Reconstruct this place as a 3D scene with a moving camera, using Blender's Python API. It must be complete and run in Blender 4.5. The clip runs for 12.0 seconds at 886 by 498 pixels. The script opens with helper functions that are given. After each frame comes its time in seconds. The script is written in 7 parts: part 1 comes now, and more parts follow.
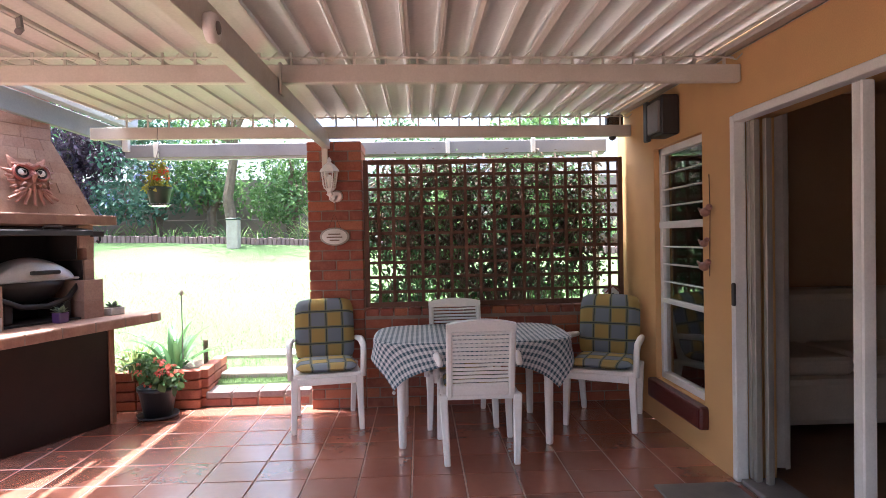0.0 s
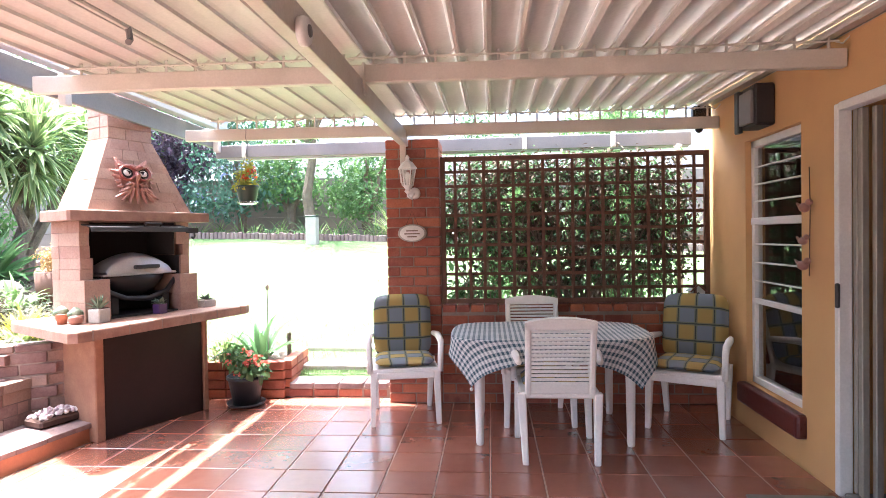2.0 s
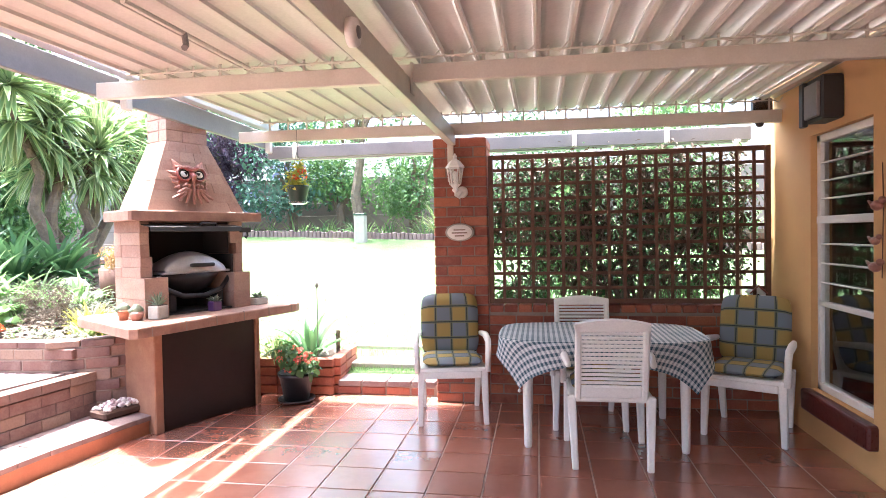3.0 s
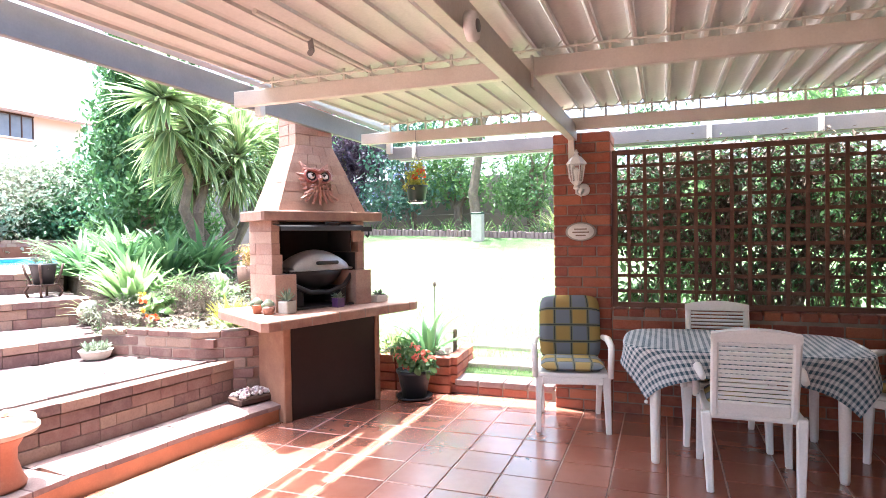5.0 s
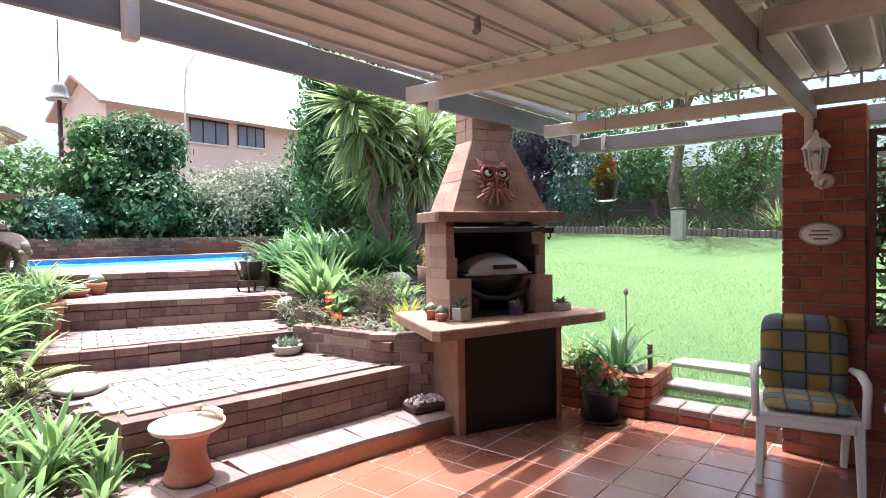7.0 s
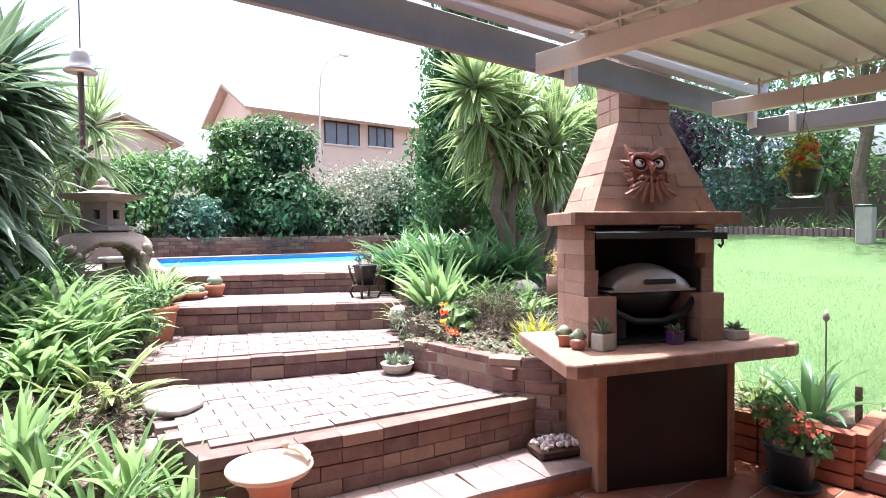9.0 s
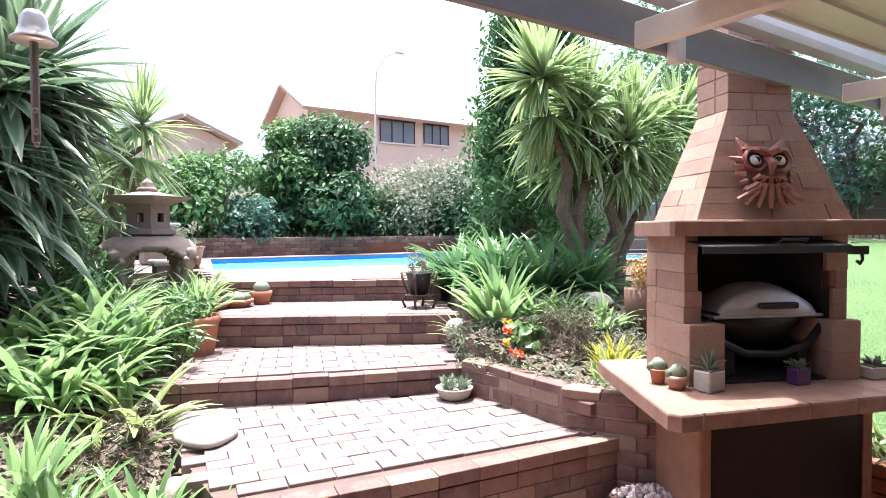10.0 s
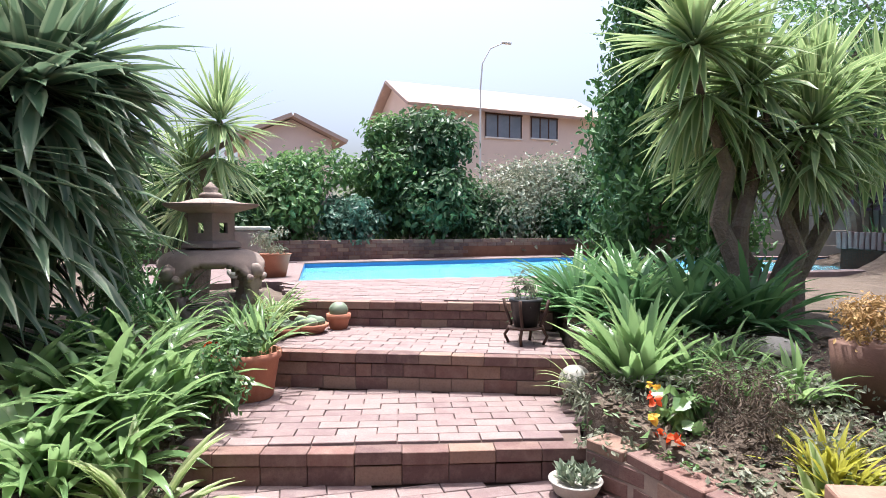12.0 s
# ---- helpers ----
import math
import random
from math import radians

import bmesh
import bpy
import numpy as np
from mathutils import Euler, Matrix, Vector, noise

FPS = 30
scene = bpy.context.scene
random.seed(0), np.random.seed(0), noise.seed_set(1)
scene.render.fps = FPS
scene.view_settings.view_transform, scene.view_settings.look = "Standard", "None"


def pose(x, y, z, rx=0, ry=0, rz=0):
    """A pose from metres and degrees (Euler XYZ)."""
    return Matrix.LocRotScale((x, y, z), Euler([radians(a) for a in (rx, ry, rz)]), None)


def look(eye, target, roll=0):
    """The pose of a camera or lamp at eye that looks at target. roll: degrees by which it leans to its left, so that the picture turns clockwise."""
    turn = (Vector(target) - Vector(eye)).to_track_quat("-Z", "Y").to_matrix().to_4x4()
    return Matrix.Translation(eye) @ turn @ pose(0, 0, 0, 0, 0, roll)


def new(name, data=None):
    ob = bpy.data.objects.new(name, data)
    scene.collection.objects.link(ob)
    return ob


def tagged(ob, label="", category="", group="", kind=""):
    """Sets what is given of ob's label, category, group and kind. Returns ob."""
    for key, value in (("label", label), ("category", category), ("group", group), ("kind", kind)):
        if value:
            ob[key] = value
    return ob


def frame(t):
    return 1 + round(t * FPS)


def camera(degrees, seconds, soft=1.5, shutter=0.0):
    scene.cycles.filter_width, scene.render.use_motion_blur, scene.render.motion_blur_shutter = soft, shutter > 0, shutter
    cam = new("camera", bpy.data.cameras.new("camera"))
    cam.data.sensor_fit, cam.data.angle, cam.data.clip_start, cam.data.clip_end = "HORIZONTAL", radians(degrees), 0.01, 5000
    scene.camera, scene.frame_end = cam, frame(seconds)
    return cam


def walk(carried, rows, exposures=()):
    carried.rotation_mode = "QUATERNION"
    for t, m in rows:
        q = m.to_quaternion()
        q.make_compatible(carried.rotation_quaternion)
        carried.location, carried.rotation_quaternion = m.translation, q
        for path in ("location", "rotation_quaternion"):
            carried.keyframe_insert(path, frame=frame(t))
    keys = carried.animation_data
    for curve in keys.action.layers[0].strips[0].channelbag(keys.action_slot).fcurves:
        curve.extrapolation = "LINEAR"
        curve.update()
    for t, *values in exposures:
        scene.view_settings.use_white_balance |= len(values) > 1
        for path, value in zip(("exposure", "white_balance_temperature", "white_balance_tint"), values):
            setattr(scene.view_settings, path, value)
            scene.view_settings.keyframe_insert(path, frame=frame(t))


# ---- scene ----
cam = camera(74.0, 12.0, 0.85)
PATH = [
    (0, (0.475, 0.113, 1.408), (0.552, 2.111, 1.374), -1.1),
    (0.5, (0.467, 0.107, 1.408), (0.483, 2.107, 1.373), -1.1),
    (1, (0.454, 0.11, 1.405), (0.414, 2.109, 1.369), -1.1),
    (1.5, (0.435, 0.111, 1.408), (0.338, 2.108, 1.37), -1.0),
    (2, (0.423, 0.115, 1.409), (0.261, 2.108, 1.368), -1.0),
    (2.5, (0.416, 0.13, 1.415), (0.176, 2.115, 1.371), -1.0),
    (4.5, (0.413, 0.184, 1.428), (-0.177, 2.094, 1.383), -1.0),
    (5, (0.385, 0.226, 1.429), (-0.317, 2.098, 1.384), -0.9),
    (5.5, (0.328, 0.302, 1.437), (-0.503, 2.12, 1.389), -0.9),
    (6, (0.275, 0.397, 1.437), (-0.709, 2.139, 1.393), -0.9),
    (6.5, (0.265, 0.519, 1.453), (-0.857, 2.174, 1.409), -0.8),
    (7, (0.238, 0.642, 1.478), (-1.017, 2.198, 1.427), -0.8),
    (7.5, (0.147, 0.778, 1.488), (-1.22, 2.237, 1.435), -0.8),
    (9.5, (-0.484, 1.335, 1.554), (-2.094, 2.52, 1.498), -0.4),
    (10, (-0.727, 1.473, 1.593), (-2.392, 2.579, 1.533), -0.3),
    (10.5, (-0.972, 1.61, 1.637), (-2.676, 2.655, 1.571), -0.3),
    (11, (-1.192, 1.782, 1.668), (-2.951, 2.732, 1.601), -0.0),
    (11.5, (-1.455, 1.909, 1.691), (-3.259, 2.769, 1.619), 0.0),
    (12, (-1.697, 2.045, 1.74), (-3.532, 2.838, 1.665), 0.0),
]

walk(cam, [(t, look(eye, target, roll)) for t, eye, target, roll in PATH],
     exposures=[(0, 2.85, 5700, 11), (1.0, 3.2, 5700, 11), (2.5, 3.42, 5700, 10), (5.3, 3.25, 5650, 8), (6.1, 2.45, 5700, 8), (6.8, 1.85, 5800, 7), (7.5, 1.68, 5800, 8), (9.5, 1.95, 5800, 9), (10.5, 1.72, 5850, 9), (12, 1.2, 5900, 10)])

# ---- light: high sun from the garden side, bright hazy sky ----
SUN = Vector((-0.21, 0.07, 1.0)).normalized()
world = bpy.data.worlds.new("sky")
scene.world = world
world.use_nodes = True
wn = world.node_tree
sky = wn.nodes.new("ShaderNodeTexSky")
sky.sky_type, sky.sun_disc = "NISHITA", False
sky.sun_elevation = math.asin(SUN.z)
sky.sun_rotation = math.atan2(SUN.x, SUN.y)
sky.air_density, sky.dust_density, sky.ozone_density = 0.8, 9.0, 0.6
wn.nodes["Background"].inputs["Strength"].default_value = 0.15
wn.links.new(sky.outputs["Color"], wn.nodes["Background"].inputs["Color"])
sun = new("sun", bpy.data.lights.new("sun", "SUN"))
sun.data.energy, sun.data.angle, sun.data.color = 3.5, radians(0.6), (1.0, 0.96, 0.90)
sun.matrix_basis = look(SUN * 30, (0, 0, 0))


# ---- materials ----
def srgb(r, g, b):
    return tuple((c / 255 / 12.92) if c / 255 <= 0.04045 else ((c / 255 + 0.055) / 1.055) ** 2.4 for c in (r, g, b))


class Nodes:
    """A small node-graph writer for one material."""
    def __init__(self, name):
        self.m = bpy.data.materials.new(name)
        self.m.use_nodes = True
        self.t = self.m.node_tree
        self.b = self.t.nodes["Principled BSDF"]
        self.out = self.t.nodes["Material Output"]

    def add(self, kind, **inputs):
        n = self.t.nodes.new(kind)
        for k, v in inputs.items():
            self.put(n.inputs[k.replace("_", " ")], v)
        return n

    def put(self, socket, v):
        if isinstance(v, bpy.types.NodeSocket):
            self.t.links.new(v, socket)
        else:
            socket.default_value = v

    def math(self, op, a, b=0.0, c=0.0):
        n = self.t.nodes.new("ShaderNodeMath")
        n.operation = op
        for s, v in zip(n.inputs, (a, b, c)):
            self.put(s, v)
        return n.outputs[0]

    def mix(self, f, a, b, blend="MIX"):
        n = self.t.nodes.new("ShaderNodeMix")
        n.data_type, n.blend_type = "RGBA", blend
        self.put(n.inputs[0], f)
        self.put(n.inputs[6], (*a, 1) if isinstance(a, tuple) else a)
        self.put(n.inputs[7], (*b, 1) if isinstance(b, tuple) else b)
        return n.outputs[2]

    def noise(self, scale, detail=4.0, rough=0.6, coords=None):
        n = self.t.nodes.new("ShaderNodeTexNoise")
        n.inputs["Scale"].default_value, n.inputs["Detail"].default_value, n.inputs["Roughness"].default_value = scale, detail, rough
        if coords is not None:
            self.put(n.inputs["Vector"], coords)
        return n.outputs["Fac"]

    def ramp(self, f, lo, hi):
        n = self.t.nodes.new("ShaderNodeMapRange")
        self.put(n.inputs[0], f)
        n.inputs[1].default_value, n.inputs[2].default_value = lo, hi
        return n.outputs[0]

    def coords(self, which="Object"):
        return self.t.nodes.new("ShaderNodeTexCoord").outputs[which]

    def place(self):
        return self.t.nodes.new("ShaderNodeNewGeometry").outputs["Position"]

    def bump(self, height, strength=0.3, distance=0.01):
        n = self.add("ShaderNodeBump", Strength=strength, Distance=distance)
        self.put(n.inputs["Height"], height)
        self.t.links.new(n.outputs[0], self.b.inputs["Normal"])

    def random(self):
        return self.t.nodes.new("ShaderNodeObjectInfo").outputs["Random"]

    def island(self):
        return self.t.nodes.new("ShaderNodeNewGeometry").outputs["Random Per Island"]

    def finish(self, colour, rough=0.6, metal=0.0, spec=None):
        self.put(self.b.inputs["Base Color"], (*colour, 1) if isinstance(colour, tuple) else colour)
        self.put(self.b.inputs["Roughness"], rough)
        self.b.inputs["Metallic"].default_value = metal
        if spec is not None:
            self.b.inputs["Specular IOR Level"].default_value = spec
        return self.m


def surface(name, a, b, c=None, scale=6.0, fine=90.0, rough=0.6, bump=0.2, depth=0.004, metal=0.0, per_object=0.0, spec=None):
    """Two tones in broad blotches, fine grain over them, and an optional stain tone c."""
    n = Nodes(name)
    p = n.place()
    col = n.mix(n.ramp(n.noise(scale, 5, 0.65, p), 0.35, 0.65), a, b)
    grain = n.noise(fine, 3, 0.6, p)
    col = n.mix(n.math("MULTIPLY", n.ramp(grain, 0.3, 0.75), 0.25), col, tuple(x * 0.55 for x in a))
    if c:
        col = n.mix(n.math("MULTIPLY", n.ramp(n.noise(scale * 0.45, 6, 0.7, p), 0.55, 0.75), 0.7), col, c)
    if per_object:
        col = n.mix(n.math("MULTIPLY", n.random(), per_object), col, tuple(x * 0.45 for x in a))
    if bump:
        n.bump(n.math("ADD", grain, n.noise(scale * 3, 4, 0.6, p)), bump, depth)
    return n.finish(col, n.math("ADD", n.math("MULTIPLY", grain, 0.2), rough - 0.1), metal, spec)


def leafy(name, dark, light, rough=0.45, glow=0.35, stripe=None):
    """Leaves: each leaf has a tone of its own, and lets some light through."""
    n = Nodes(name)
    isl = n.island()
    col = n.mix(isl, dark, light)
    col = n.mix(n.math("MULTIPLY", n.ramp(n.noise(1.3, 3, 0.6, n.place()), 0.4, 0.65), 0.45), col, tuple(x * 0.6 for x in dark))
    if stripe:
        uv = n.t.nodes.new("ShaderNodeSeparateXYZ")
        n.t.links.new(n.coords("UV"), uv.inputs[0])
        edge = n.math("ABSOLUTE", n.math("SUBTRACT", uv.outputs[0], 0.5))
        col = n.mix(n.math("MULTIPLY", n.ramp(edge, 0.22, 0.36), 0.8), col, stripe)
    n.finish(col, rough, 0.0, 0.4)
    tr = n.add("ShaderNodeBsdfTranslucent")
    n.put(tr.inputs["Color"], n.mix(0.5, col, light))
    mx = n.t.nodes.new("ShaderNodeMixShader")
    mx.inputs[0].default_value = glow
    n.t.links.new(n.b.outputs[0], mx.inputs[1])
    n.t.links.new(tr.outputs[0], mx.inputs[2])
    n.t.links.new(mx.outputs[0], n.out.inputs["Surface"])
    return n.m


def brick_material(name, tones, stain, rough=0.8):
    n = Nodes(name)
    r = n.random()
    p = n.place()
    ramp = n.t.nodes.new("ShaderNodeValToRGB")
    n.put(ramp.inputs[0], r)
    ramp.color_ramp.interpolation = "CONSTANT"
    e = ramp.color_ramp.elements
    e[0].color = (*tones[0], 1)
    e[1].position, e[1].color = 1 / len(tones), (*tones[1], 1)
    for i, c in enumerate(tones[2:], 2):
        e.new(i / len(tones)).color = (*c, 1)
    grain = n.noise(70, 4, 0.7, p)
    col = n.mix(n.math("MULTIPLY", n.ramp(n.noise(9, 5, 0.7, p), 0.42, 0.7), 0.55), ramp.outputs[0], stain)
    col = n.mix(n.math("MULTIPLY", n.ramp(grain, 0.45, 0.75), 0.4), col, tuple(x * 0.5 for x in tones[0]))
    n.bump(n.math("ADD", grain, n.noise(220, 2, 0.5, p)), 0.5, 0.004)
    return n.finish(col, rough)


def clear_glass(name, tint=(0.9, 0.95, 0.95), rough=0.02):
    n = Nodes(name)
    n.t.nodes.remove(n.b)
    gl = n.add("ShaderNodeBsdfGlossy", Color=(1, 1, 1, 1), Roughness=rough)
    tp = n.add("ShaderNodeBsdfTransparent", Color=(*tint, 1))
    fr = n.add("ShaderNodeFresnel", IOR=1.5)
    mx = n.t.nodes.new("ShaderNodeMixShader")
    n.t.links.new(n.math("MULTIPLY", fr.outputs[0], 1.8), mx.inputs[0])
    n.t.links.new(tp.outputs[0], mx.inputs[1])
    n.t.links.new(gl.outputs[0], mx.inputs[2])
    n.t.links.new(mx.outputs[0], n.out.inputs["Surface"])
    return n.m


def tile_material():
    n = Nodes("glazed_terracotta")
    p = n.place()
    col = n.mix(n.random(), (0.250, 0.093, 0.060), (0.320, 0.126, 0.082))
    col = n.mix(n.math("MULTIPLY", n.ramp(n.noise(14, 5, 0.7, p), 0.4, 0.7), 0.22), col, (0.20, 0.066, 0.043))
    col = n.mix(n.math("MULTIPLY", n.ramp(n.noise(2.0, 4, 0.6, p), 0.5, 0.75), 0.4), col, (0.39, 0.20, 0.145))
    n.bump(n.noise(18, 3, 0.5, p), 0.06, 0.003)
    n.b.inputs["Coat Weight"].default_value, n.b.inputs["Coat Roughness"].default_value = 0.7, 0.26
    n.b.inputs["Coat IOR"].default_value = 1.7
    return n.finish(col, n.math("ADD", n.math("MULTIPLY", n.noise(6, 5, 0.7, p), 0.16), 0.12), 0.0, 0.75)


def check_material(name, kind):
    """Woven cloth: a small gingham, or a large plaid of blue and mustard squares. Reads the cloth's own UV in metres."""
    n = Nodes(name)
    s = n.t.nodes.new("ShaderNodeSeparateXYZ")
    n.t.links.new(n.coords("UV"), s.inputs[0])
    u, v = s.outputs[0], s.outputs[1]
    if kind == "gingham":
        su = n.math("GREATER_THAN", n.math("FRACT", n.math("MULTIPLY", u, 1 / 0.036)), 0.5)
        sv = n.math("GREATER_THAN", n.math("FRACT", n.math("MULTIPLY", v, 1 / 0.036)), 0.5)
        f = n.math("MULTIPLY", n.math("ADD", su, sv), 0.5)
        col = n.mix(f, (0.72, 0.74, 0.74), (0.045, 0.10, 0.14))
    else:
        cu, cv = n.math("MULTIPLY", u, 1 / 0.128), n.math("MULTIPLY", v, 1 / 0.128)
        par = n.math("MODULO", n.math("ADD", n.math("FLOOR", cu), n.math("FLOOR", cv)), 2.0)
        par = n.math("GREATER_THAN", n.math("ABSOLUTE", par), 0.5)
        col = n.mix(par, (0.34, 0.24, 0.065), (0.15, 0.18, 0.225))
        for c in (cu, cv):
            d = n.math("ABSOLUTE", n.math("SUBTRACT", n.math("FRACT", c), 0.5))
            col = n.mix(n.math("MULTIPLY", n.math("GREATER_THAN", d, 0.40), 0.7), col, (0.13, 0.15, 0.09))
            col = n.mix(n.math("MULTIPLY", n.math("GREATER_THAN", d, 0.465), 0.95), col, (0.02, 0.035, 0.035))
    weave = n.noise(500, 2, 0.5, n.coords("UV"))
    col = n.mix(n.math("MULTIPLY", weave, 0.3), col, (0.05, 0.05, 0.05))
    n.bump(n.math("ADD", weave, n.noise(25, 3, 0.5, n.coords("UV"))), 0.25, 0.003)
    return n.finish(col, 0.9)


